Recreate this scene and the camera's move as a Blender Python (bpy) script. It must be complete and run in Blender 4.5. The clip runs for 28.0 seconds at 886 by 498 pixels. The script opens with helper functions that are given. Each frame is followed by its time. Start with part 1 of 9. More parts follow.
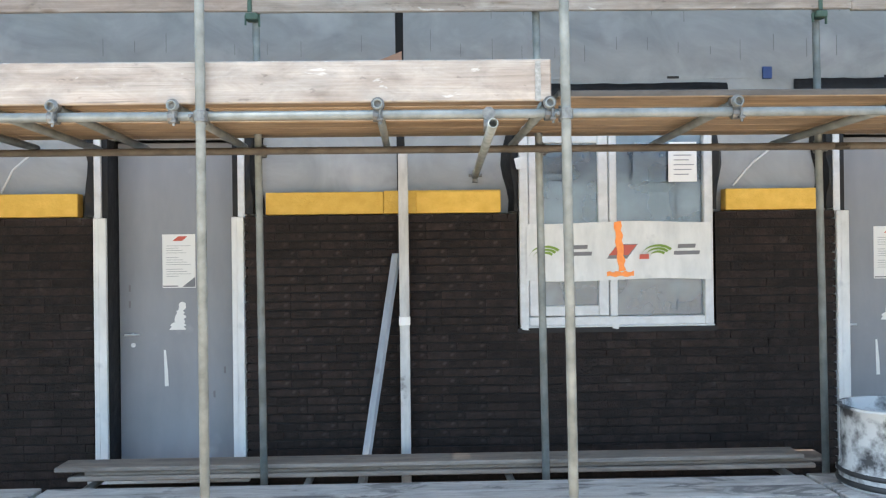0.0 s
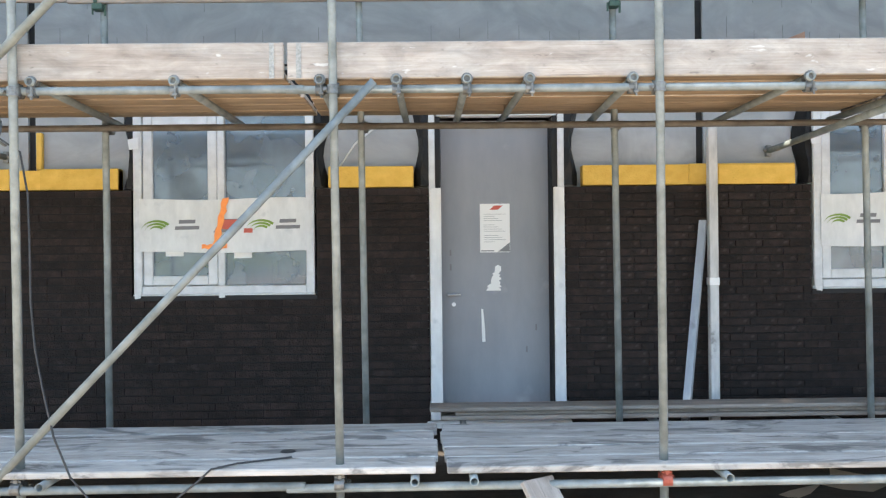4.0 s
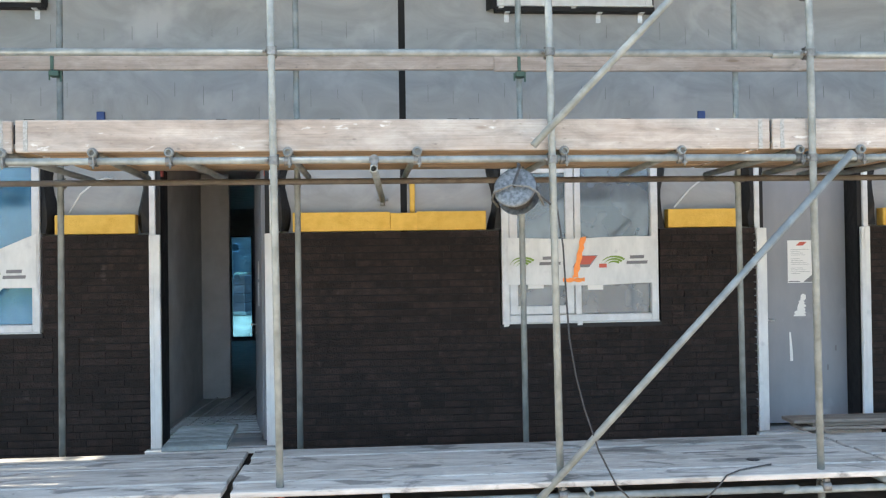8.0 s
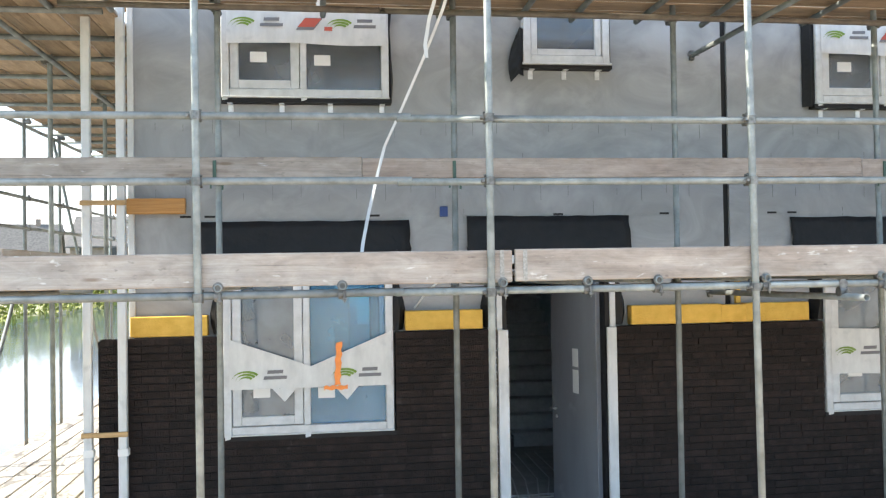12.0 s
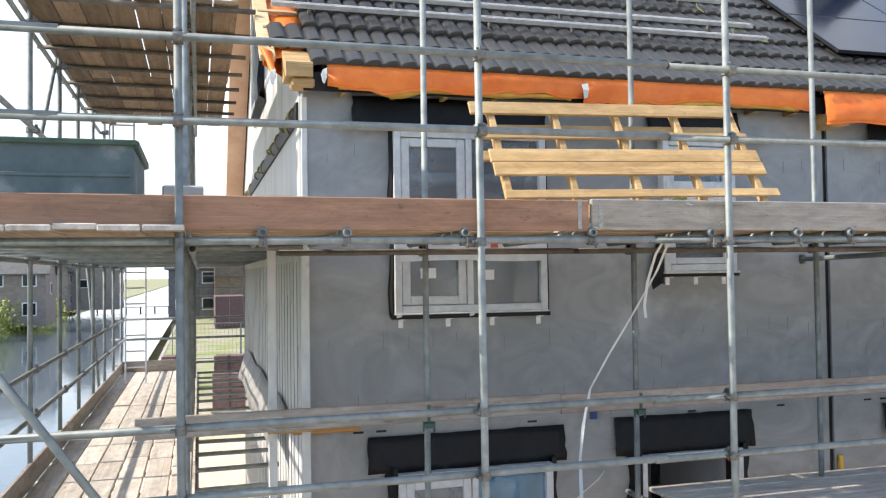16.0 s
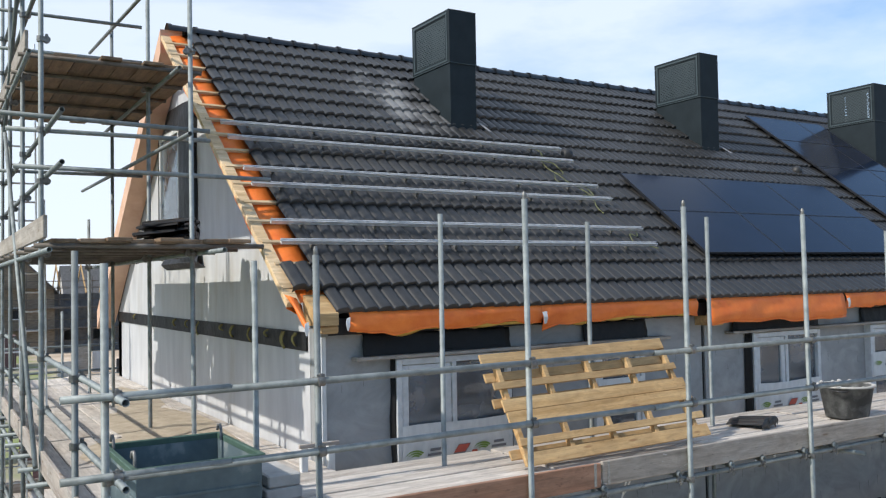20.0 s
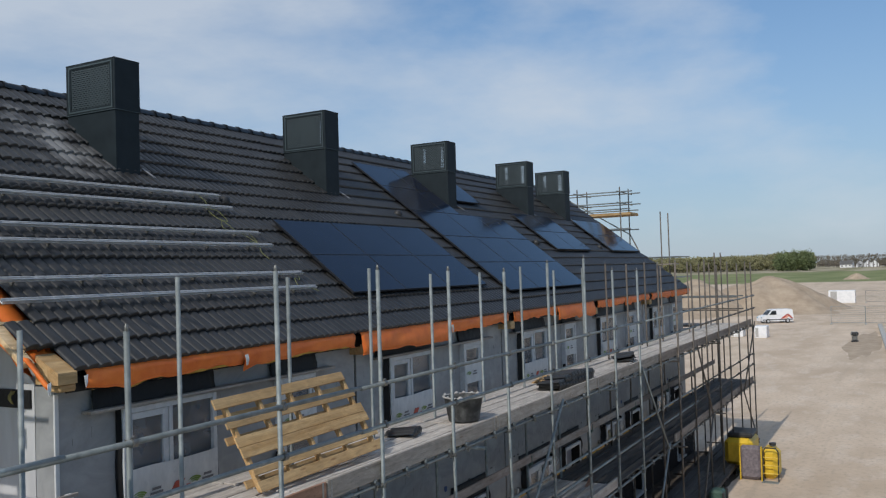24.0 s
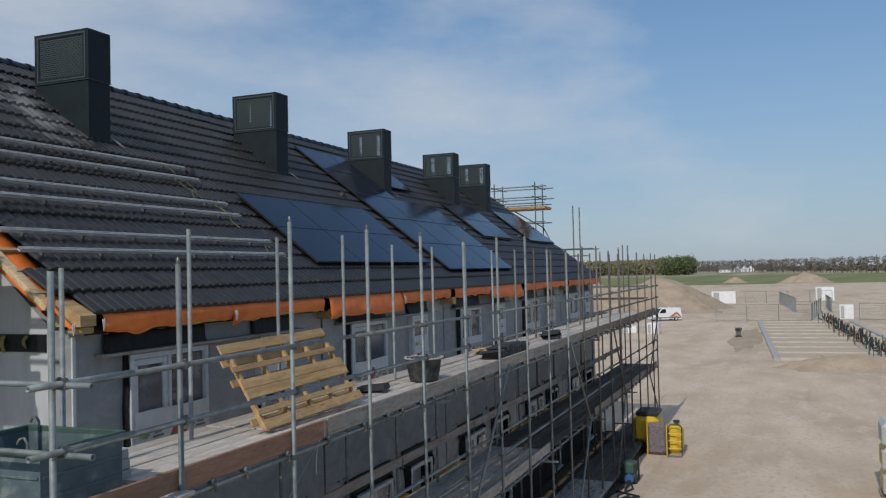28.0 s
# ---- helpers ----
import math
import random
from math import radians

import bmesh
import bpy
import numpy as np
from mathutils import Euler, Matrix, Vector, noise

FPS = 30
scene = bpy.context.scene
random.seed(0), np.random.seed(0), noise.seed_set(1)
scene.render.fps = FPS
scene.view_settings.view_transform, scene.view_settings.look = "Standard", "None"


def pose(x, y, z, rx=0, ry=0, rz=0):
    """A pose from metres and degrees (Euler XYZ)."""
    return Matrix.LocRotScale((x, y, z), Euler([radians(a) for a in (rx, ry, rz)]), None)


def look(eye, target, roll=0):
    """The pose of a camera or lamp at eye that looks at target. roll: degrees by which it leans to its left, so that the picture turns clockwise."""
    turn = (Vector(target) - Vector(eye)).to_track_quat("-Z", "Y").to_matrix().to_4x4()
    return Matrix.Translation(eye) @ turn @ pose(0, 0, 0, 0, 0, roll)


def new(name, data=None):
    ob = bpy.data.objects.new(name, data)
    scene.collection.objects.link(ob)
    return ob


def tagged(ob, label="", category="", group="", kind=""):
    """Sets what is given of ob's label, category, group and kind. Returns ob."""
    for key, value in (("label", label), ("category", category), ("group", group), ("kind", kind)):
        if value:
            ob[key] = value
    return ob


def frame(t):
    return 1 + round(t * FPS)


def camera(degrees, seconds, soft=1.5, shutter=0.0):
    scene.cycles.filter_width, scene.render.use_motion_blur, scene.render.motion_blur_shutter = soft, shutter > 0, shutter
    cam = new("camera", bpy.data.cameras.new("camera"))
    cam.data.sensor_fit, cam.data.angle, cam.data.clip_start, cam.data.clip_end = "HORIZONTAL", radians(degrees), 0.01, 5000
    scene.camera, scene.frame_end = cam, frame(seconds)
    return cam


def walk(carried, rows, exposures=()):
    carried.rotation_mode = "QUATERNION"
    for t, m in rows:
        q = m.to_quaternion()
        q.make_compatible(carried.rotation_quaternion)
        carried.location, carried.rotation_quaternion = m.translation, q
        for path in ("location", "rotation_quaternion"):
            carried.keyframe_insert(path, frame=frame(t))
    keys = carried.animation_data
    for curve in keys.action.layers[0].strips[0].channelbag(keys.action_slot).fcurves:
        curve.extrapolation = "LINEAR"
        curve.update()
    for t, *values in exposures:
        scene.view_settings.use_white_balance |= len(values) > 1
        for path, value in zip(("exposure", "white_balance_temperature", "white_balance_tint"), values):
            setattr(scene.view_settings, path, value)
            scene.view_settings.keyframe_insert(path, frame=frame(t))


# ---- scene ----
cam = camera(54.9, 28.0, soft=1.25)
METRES, EYE, TILT, LEAN, TURN = 20.4, 1.4, 0.0, 0.0, -0.4
PATH = [
    (0, (-0.168, 0.111, 1.598), (-0.113, 2.11, 1.602), -0.7),
    (0.5, (-0.459, 0.085, 1.564), (-0.406, 2.084, 1.567), -0.7),
    (1, (-0.747, 0.027, 1.509), (-0.694, 2.027, 1.514), -0.7),
    (1.5, (-1.027, -0.027, 1.471), (-0.982, 1.973, 1.476), -0.7),
    (2, (-1.329, -0.094, 1.432), (-1.284, 1.906, 1.44), -0.7),
    (2.5, (-1.629, -0.164, 1.414), (-1.589, 1.836, 1.42), -0.7),
    (4.5, (-2.85, -0.57, 1.352), (-2.82, 1.43, 1.357), -0.6),
    (5, (-3.241, -0.661, 1.404), (-3.209, 1.338, 1.411), -0.7),
    (5.5, (-3.659, -0.733, 1.477), (-3.628, 1.267, 1.485), -0.7),
    (6, (-4.099, -0.822, 1.528), (-4.075, 1.177, 1.544), -0.7),
    (6.5, (-4.556, -0.923, 1.59), (-4.524, 1.077, 1.608), -0.8),
    (7, (-4.985, -1.037, 1.612), (-4.945, 0.963, 1.634), -0.9),
    (7.5, (-5.4, -1.15, 1.625), (-5.31, 0.848, 1.643), -0.8),
    (8, (-5.918, -1.225, 1.633), (-5.771, 0.769, 1.652), -0.8),
    (8.5, (-6.475, -1.243, 1.669), (-6.305, 0.75, 1.69), -0.8),
    (9, (-6.954, -1.333, 1.685), (-6.756, 0.657, 1.717), -1.0),
    (9.5, (-7.501, -1.188, 1.796), (-7.256, 0.797, 1.816), -0.8),
    (10, (-7.988, -1.154, 1.853), (-7.74, 0.83, 1.879), -0.7),
    (10.5, (-8.439, -1.138, 1.945), (-8.191, 0.847, 1.97), -0.9),
    (11, (-8.79, -1.043, 2.139), (-8.542, 0.942, 2.152), -0.7),
    (11.5, (-9.1, -1.029, 2.277), (-8.852, 0.955, 2.303), -0.8),
    (12, (-9.38, -1.011, 2.443), (-9.108, 0.97, 2.478), -0.9),
    (12.5, (-9.654, -1.025, 2.598), (-9.359, 0.952, 2.639), -0.9),
    (14.5, (-10.951, -0.805, 3.306), (-10.521, 1.147, 3.377), -0.7),
    (15, (-11.257, -0.808, 3.591), (-10.821, 1.143, 3.654), -0.7),
    (15.5, (-11.566, -0.816, 3.919), (-11.09, 1.126, 3.975), -0.7),
    (16, (-11.861, -0.838, 4.233), (-11.311, 1.084, 4.29), -0.8),
    (16.5, (-12.161, -0.895, 4.49), (-11.496, 0.99, 4.562), -0.9),
    (17, (-12.479, -0.954, 4.769), (-11.726, 0.898, 4.841), -0.8),
    (17.5, (-12.785, -1.022, 5.056), (-11.977, 0.806, 5.128), -0.8),
    (18, (-13.093, -1.068, 5.325), (-12.252, 0.745, 5.399), -1.0),
    (18.5, (-13.374, -1.106, 5.582), (-12.481, 0.681, 5.657), -1.1),
    (19, (-13.664, -1.142, 5.819), (-12.724, 0.622, 5.895), -1.1),
    (19.5, (-13.987, -1.223, 6.04), (-12.989, 0.509, 6.114), -1.1),
    (20, (-14.299, -1.267, 6.278), (-13.26, 0.441, 6.351), -1.1),
    (20.5, (-14.611, -1.299, 6.47), (-13.462, 0.336, 6.543), -1.1),
    (22.5, (-15.951, -1.205, 6.981), (-14.508, 0.179, 7.044), -1.4),
    (23, (-16.194, -1.199, 6.936), (-14.594, 0.0, 6.997), -1.8),
    (23.5, (-16.437, -1.205, 6.858), (-14.731, -0.164, 6.916), -1.8),
    (24, (-16.671, -1.174, 6.852), (-14.917, -0.214, 6.908), -1.8),
    (24.5, (-16.87, -1.041, 6.846), (-15.066, -0.18, 6.902), -1.8),
    (25, (-17.076, -0.859, 6.902), (-15.242, -0.064, 6.956), -1.9),
    (25.5, (-17.304, -0.74, 6.871), (-15.458, 0.027, 6.929), -1.8),
    (26, (-17.458, -0.624, 6.836), (-15.596, 0.104, 6.892), -1.7),
    (26.5, (-17.61, -0.546, 6.757), (-15.748, 0.184, 6.816), -1.8),
    (27, (-17.757, -0.517, 6.666), (-15.897, 0.215, 6.724), -1.7),
    (27.5, (-17.881, -0.552, 6.547), (-16.022, 0.184, 6.603), -1.4),
    (28, (-17.994, -0.6, 6.339), (-16.136, 0.137, 6.395), -1.4),
]
EXPOSURES = [(0.0, 1.96, 7020, 8), (8.0, 1.87, 7060, 8), (12.0, 1.68, 7200, 9), (14.5, 1.13, 7050, 12), (16.0, 0.92, 7000, 12), (18.0, 0.53, 6650, 11),
             (20.0, 0.12, 6500, 10), (22.5, -0.35, 6450, 10), (24.0, -0.63, 6400, 10), (28.0, -0.81, 6400, 10)]
walk(cam, [(t, look(eye, target, roll)) for t, eye, target, roll in PATH], EXPOSURES)

# ---- world, sun and exposure ----
world = bpy.data.worlds.new("sky")
scene.world = world
world.use_nodes = True
wn, wl = world.node_tree.nodes, world.node_tree.links
wn.clear()
SUN_DIR = Vector((-1.23, 0.03, 1.0)).normalized()
w_out = wn.new("ShaderNodeOutputWorld")
w_bg = wn.new("ShaderNodeBackground")
w_sky = wn.new("ShaderNodeTexSky")
w_sky.sky_type = "NISHITA"
w_sky.sun_disc = False
w_sky.sun_elevation = math.asin(SUN_DIR.z)
w_sky.sun_rotation = math.atan2(SUN_DIR.x, SUN_DIR.y)
w_sky.air_density, w_sky.dust_density, w_sky.ozone_density = 1.0, 0.25, 2.5
w_geo = wn.new("ShaderNodeTexCoord")
w_map = wn.new("ShaderNodeMapping")
w_map.inputs["Rotation"].default_value = (0.0, 0.25, 0.5)
w_map.inputs["Scale"].default_value = (1.1, 2.4, 5.5)
w_noise = wn.new("ShaderNodeTexNoise")
w_noise.inputs["Scale"].default_value = 1.15
w_noise.inputs["Detail"].default_value = 7.0
w_noise.inputs["Roughness"].default_value = 0.55
w_ramp = wn.new("ShaderNodeValToRGB")
w_ramp.color_ramp.elements[0].position = 0.44
w_ramp.color_ramp.elements[0].color = (0, 0, 0, 1)
w_ramp.color_ramp.elements[1].position = 0.70
w_ramp.color_ramp.elements[1].color = (0.7, 0.7, 0.7, 1)
w_mix = wn.new("ShaderNodeMix")
w_mix.data_type = "RGBA"
w_mix.inputs[7].default_value = (8.0, 8.6, 9.3, 1)
w_sat = wn.new("ShaderNodeHueSaturation")
w_sat.inputs["Saturation"].default_value = 1.25
w_sat.inputs["Value"].default_value = 1.45
w_sep = wn.new("ShaderNodeSeparateXYZ")
w_rise = wn.new("ShaderNodeMapRange")
w_rise.interpolation_type = "SMOOTHSTEP"
w_rise.inputs["From Min"].default_value, w_rise.inputs["From Max"].default_value = -0.05, 0.36
w_rise.inputs["To Min"].default_value, w_rise.inputs["To Max"].default_value = 0.85, 0.30
w_haze = wn.new("ShaderNodeMix")
w_haze.data_type = "RGBA"
w_haze.inputs[7].default_value = (4.25, 5.6, 7.45, 1)
wl.new(w_geo.outputs["Generated"], w_map.inputs["Vector"])
wl.new(w_geo.outputs["Generated"], w_sep.inputs[0])
wl.new(w_sep.outputs["Z"], w_rise.inputs["Value"])
wl.new(w_map.outputs["Vector"], w_noise.inputs["Vector"])
w_front = wn.new("ShaderNodeVectorMath")
w_front.operation = "DOT_PRODUCT"
w_front.inputs[1].default_value = (-0.40, 0.82, 0.42)
w_more = wn.new("ShaderNodeMath")
w_more.operation = "MULTIPLY_ADD"
w_more.inputs[1].default_value = 0.20
wl.new(w_geo.outputs["Generated"], w_front.inputs[0])
wl.new(w_front.outputs["Value"], w_more.inputs[0])
wl.new(w_noise.outputs["Fac"], w_more.inputs[2])
wl.new(w_more.outputs[0], w_ramp.inputs["Fac"])
wl.new(w_sky.outputs["Color"], w_sat.inputs["Color"])
wl.new(w_rise.outputs[0], w_haze.inputs[0])
wl.new(w_sat.outputs["Color"], w_haze.inputs[6])
wl.new(w_ramp.outputs["Color"], w_mix.inputs[0])
wl.new(w_haze.outputs[2], w_mix.inputs[6])
wl.new(w_mix.outputs[2], w_bg.inputs["Color"])
wl.new(w_bg.outputs["Background"], w_out.inputs["Surface"])
w_bg.inputs["Strength"].default_value = 0.117

sun = new("sun", bpy.data.lights.new("sun", "SUN"))
sun.data.energy, sun.data.angle, sun.data.color = 4.0, radians(0.6), (1.0, 0.94, 0.85)
sun.matrix_basis = look(SUN_DIR * 60, (0, 0, 0))


# ---- mesh tools ----
class Geo:
    """Vertices and faces of one part."""

    def __init__(self):
        self.v, self.f = [], []

    def add(self, verts, faces, m=None):
        n = len(self.v)
        self.v += [tuple(m @ Vector(p)) for p in verts] if m else [tuple(p) for p in verts]
        self.f += [tuple(i + n for i in f) for f in faces]
        return self

    def box(self, x0, x1, y0, y1, z0, z1, b=0.0, m=None):
        c = Vector(((x0 + x1) / 2, (y0 + y1) / 2, (z0 + z1) / 2))
        h = (abs(x1 - x0) / 2, abs(y1 - y0) / 2, abs(z1 - z0) / 2)
        if b <= 0:
            vs = [c + Vector((sx * h[0], sy * h[1], sz * h[2])) for sx in (-1, 1) for sy in (-1, 1) for sz in (-1, 1)]
            fs = [(0, 1, 3, 2), (4, 6, 7, 5), (0, 4, 5, 1), (2, 3, 7, 6), (0, 2, 6, 4), (1, 5, 7, 3)]
            return self.add(vs, fs, m)
        b = min(b, 0.45 * min(h) * 2)
        vs, at = [], {}
        for sx in (-1, 1):
            for sy in (-1, 1):
                for sz in (-1, 1):
                    s = (sx, sy, sz)
                    for a in range(3):
                        at[s, a] = len(vs)
                        vs.append(Vector([s[k] * (h[k] if k == a else h[k] - b) for k in range(3)]))
        fs = []
        for a in range(3):
            p, q = (a + 1) % 3, (a + 2) % 3
            for sa in (-1, 1):
                ring = []
                for sp, sq in ((-1, -1), (1, -1), (1, 1), (-1, 1)):
                    s = [0, 0, 0]
                    s[a], s[p], s[q] = sa, sp, sq
                    ring.append(at[tuple(s), a])
                fs.append(ring)
            for sp in (-1, 1):
                for sq in (-1, 1):
                    lo, hi = [0, 0, 0], [0, 0, 0]
                    lo[a], hi[a] = -1, 1
                    lo[p] = hi[p] = sp
                    lo[q] = hi[q] = sq
                    fs.append([at[tuple(lo), p], at[tuple(hi), p], at[tuple(hi), q], at[tuple(lo), q]])
        for sx in (-1, 1):
            for sy in (-1, 1):
                for sz in (-1, 1):
                    fs.append([at[(sx, sy, sz), a] for a in range(3)])
        good = []
        for f in fs:
            n = (vs[f[1]] - vs[f[0]]).cross(vs[f[2]] - vs[f[0]])
            mid = sum((vs[i] for i in f), Vector()) / len(f)
            good.append(tuple(f) if n.dot(mid) > 0 else tuple(reversed(f)))
        return self.add([c + p for p in vs], good, m)

    def prism(self, outline, p0, p1, up=Vector((0, 0, 1))):
        """A closed outline of (u, w) carried from p0 to p1."""
        p0, p1 = Vector(p0), Vector(p1)
        d = (p1 - p0).normalized()
        u = d.cross(up).normalized() if abs(d.dot(up)) < 0.99 else Vector((1, 0, 0))
        w = u.cross(d)
        n = len(outline)
        vs = [p + u * a + w * b for p in (p0, p1) for a, b in outline]
        fs = [(i, (i + 1) % n, n + (i + 1) % n, n + i) for i in range(n)]
        fs += [tuple(reversed(range(n))), tuple(range(n, 2 * n))]
        return self.add(vs, fs)

    def cyl(self, p0, p1, r, n=10, r1=None):
        r1 = r if r1 is None else r1
        p0, p1 = Vector(p0), Vector(p1)
        d = (p1 - p0).normalized()
        u = d.orthogonal().normalized()
        w = d.cross(u)
        ring = [(math.cos(2 * math.pi * i / n), math.sin(2 * math.pi * i / n)) for i in range(n)]
        vs = [p0 + (u * c + w * s) * r for c, s in ring] + [p1 + (u * c + w * s) * r1 for c, s in ring]
        fs = [(i, (i + 1) % n, n + (i + 1) % n, n + i) for i in range(n)]
        fs += [tuple(reversed(range(n))), tuple(range(n, 2 * n))]
        return self.add(vs, fs)

    def pipe(self, p0, p1, r=0.0242, n=10, wall=0.005):
        """A hollow tube, open at both ends."""
        p0, p1 = Vector(p0), Vector(p1)
        d = (p1 - p0).normalized()
        u = d.orthogonal().normalized()
        w = d.cross(u)
        ring = [u * math.cos(2 * math.pi * i / n) + w * math.sin(2 * math.pi * i / n) for i in range(n)]
        deep = min(0.12, (p1 - p0).length / 3)
        stations = [(p0 + d * deep, r - wall), (p0, r - wall), (p0, r), (p1, r), (p1, r - wall), (p1 - d * deep, r - wall)]
        vs = [p + q * rr for p, rr in stations for q in ring]
        fs = []
        for k in range(5):
            fs += [(k * n + i, k * n + (i + 1) % n, (k + 1) * n + (i + 1) % n, (k + 1) * n + i) for i in range(n)]
        fs += [tuple(reversed(range(n))), tuple(range(5 * n, 6 * n))]
        return self.add(vs, fs)

    def rope(self, pts, r=0.006, n=6):
        pts = [Vector(p) for p in pts]
        vs, fs = [], []
        for k, p in enumerate(pts):
            d = (pts[min(k + 1, len(pts) - 1)] - pts[max(k - 1, 0)]).normalized()
            u = d.cross(Vector((0.31, 0.95, 0.1))).normalized()
            w = d.cross(u)
            vs += [p + (u * math.cos(2 * math.pi * i / n) + w * math.sin(2 * math.pi * i / n)) * r for i in range(n)]
        for k in range(len(pts) - 1):
            fs += [(k * n + i, k * n + (i + 1) % n, (k + 1) * n + (i + 1) % n, (k + 1) * n + i) for i in range(n)]
        return self.add(vs, fs)

    def lathe(self, profile, at=(0, 0, 0), n=24, closed=False):
        """Rows of (radius, height) turned round z."""
        at = Vector(at)
        vs = [at + Vector((r * math.cos(2 * math.pi * i / n), r * math.sin(2 * math.pi * i / n), z)) for r, z in profile for i in range(n)]
        fs = []
        for k in range(len(profile) - 1):
            fs += [(k * n + i, k * n + (i + 1) % n, (k + 1) * n + (i + 1) % n, (k + 1) * n + i) for i in range(n)]
        return self.add(vs, fs)

    def sheet(self, rows):
        """A grid of points, row by row, as a skin."""
        w = len(rows[0])
        vs = [p for row in rows for p in row]
        fs = [(j * w + i, j * w + i + 1, (j + 1) * w + i + 1, (j + 1) * w + i) for j in range(len(rows) - 1) for i in range(w - 1)]
        return self.add(vs, fs)

    def mesh(self, name, smooth=False):
        me = bpy.data.meshes.new(name)
        me.from_pydata([tuple(p) for p in self.v], [], self.f)
        me.update()
        if smooth:
            me.polygons.foreach_set("use_smooth", [True] * len(me.polygons))
        return me


def world_of(ob):
    m = ob.matrix_basis.copy()
    while ob.parent:
        ob = ob.parent
        m = ob.matrix_basis @ m
    return m


def part(name, geo, material, parent=None, label="", smooth=False, m=None, solid=0.0):
    """Links a Geo (or a mesh) as one object. Its points are in the frame m, which is by default the world."""
    me = geo.mesh(name, smooth) if isinstance(geo, Geo) else geo
    if material and not me.materials:
        me.materials.append(material)
    ob = new(name, me)
    m = m or Matrix()
    if parent:
        ob.parent = parent
        ob.matrix_basis = world_of(parent).inverted() @ m
    else:
        ob.matrix_basis = m
    if solid:
        mod = ob.modifiers.new("thickness", "SOLIDIFY")
        mod.thickness, mod.offset = solid, 0
    if label:
        ob["label"] = label
    return ob


def thing(name, at, label, category, group="", kind=""):
    ob = new(name)
    ob.empty_display_size = 0.1
    ob.matrix_basis = Matrix.Translation(at)
    return tagged(ob, label, category, group, kind)


def along(p0, p1, up=Vector((0, 0, 1))):
    """A frame at p0 with x towards p1; and the length."""
    p0, p1 = Vector(p0), Vector(p1)
    x = (p1 - p0).normalized()
    y = up.cross(x)
    y = y.normalized() if y.length > 1e-4 else Vector((0, 1, 0))
    z = x.cross(y)
    m = Matrix((x, y, z)).transposed().to_4x4()
    m.translation = p0
    return m, (p1 - p0).length


# ---- materials ----
def material(name, base, rough=0.6, metal=0.0, spec=None):
    m = bpy.data.materials.new(name)
    m.use_nodes = True
    b = m.node_tree.nodes["Principled BSDF"]
    b.inputs["Base Color"].default_value = (*base, 1)
    b.inputs["Roughness"].default_value = rough
    b.inputs["Metallic"].default_value = metal
    if spec is not None:
        b.inputs["Specular IOR Level"].default_value = spec
    return m


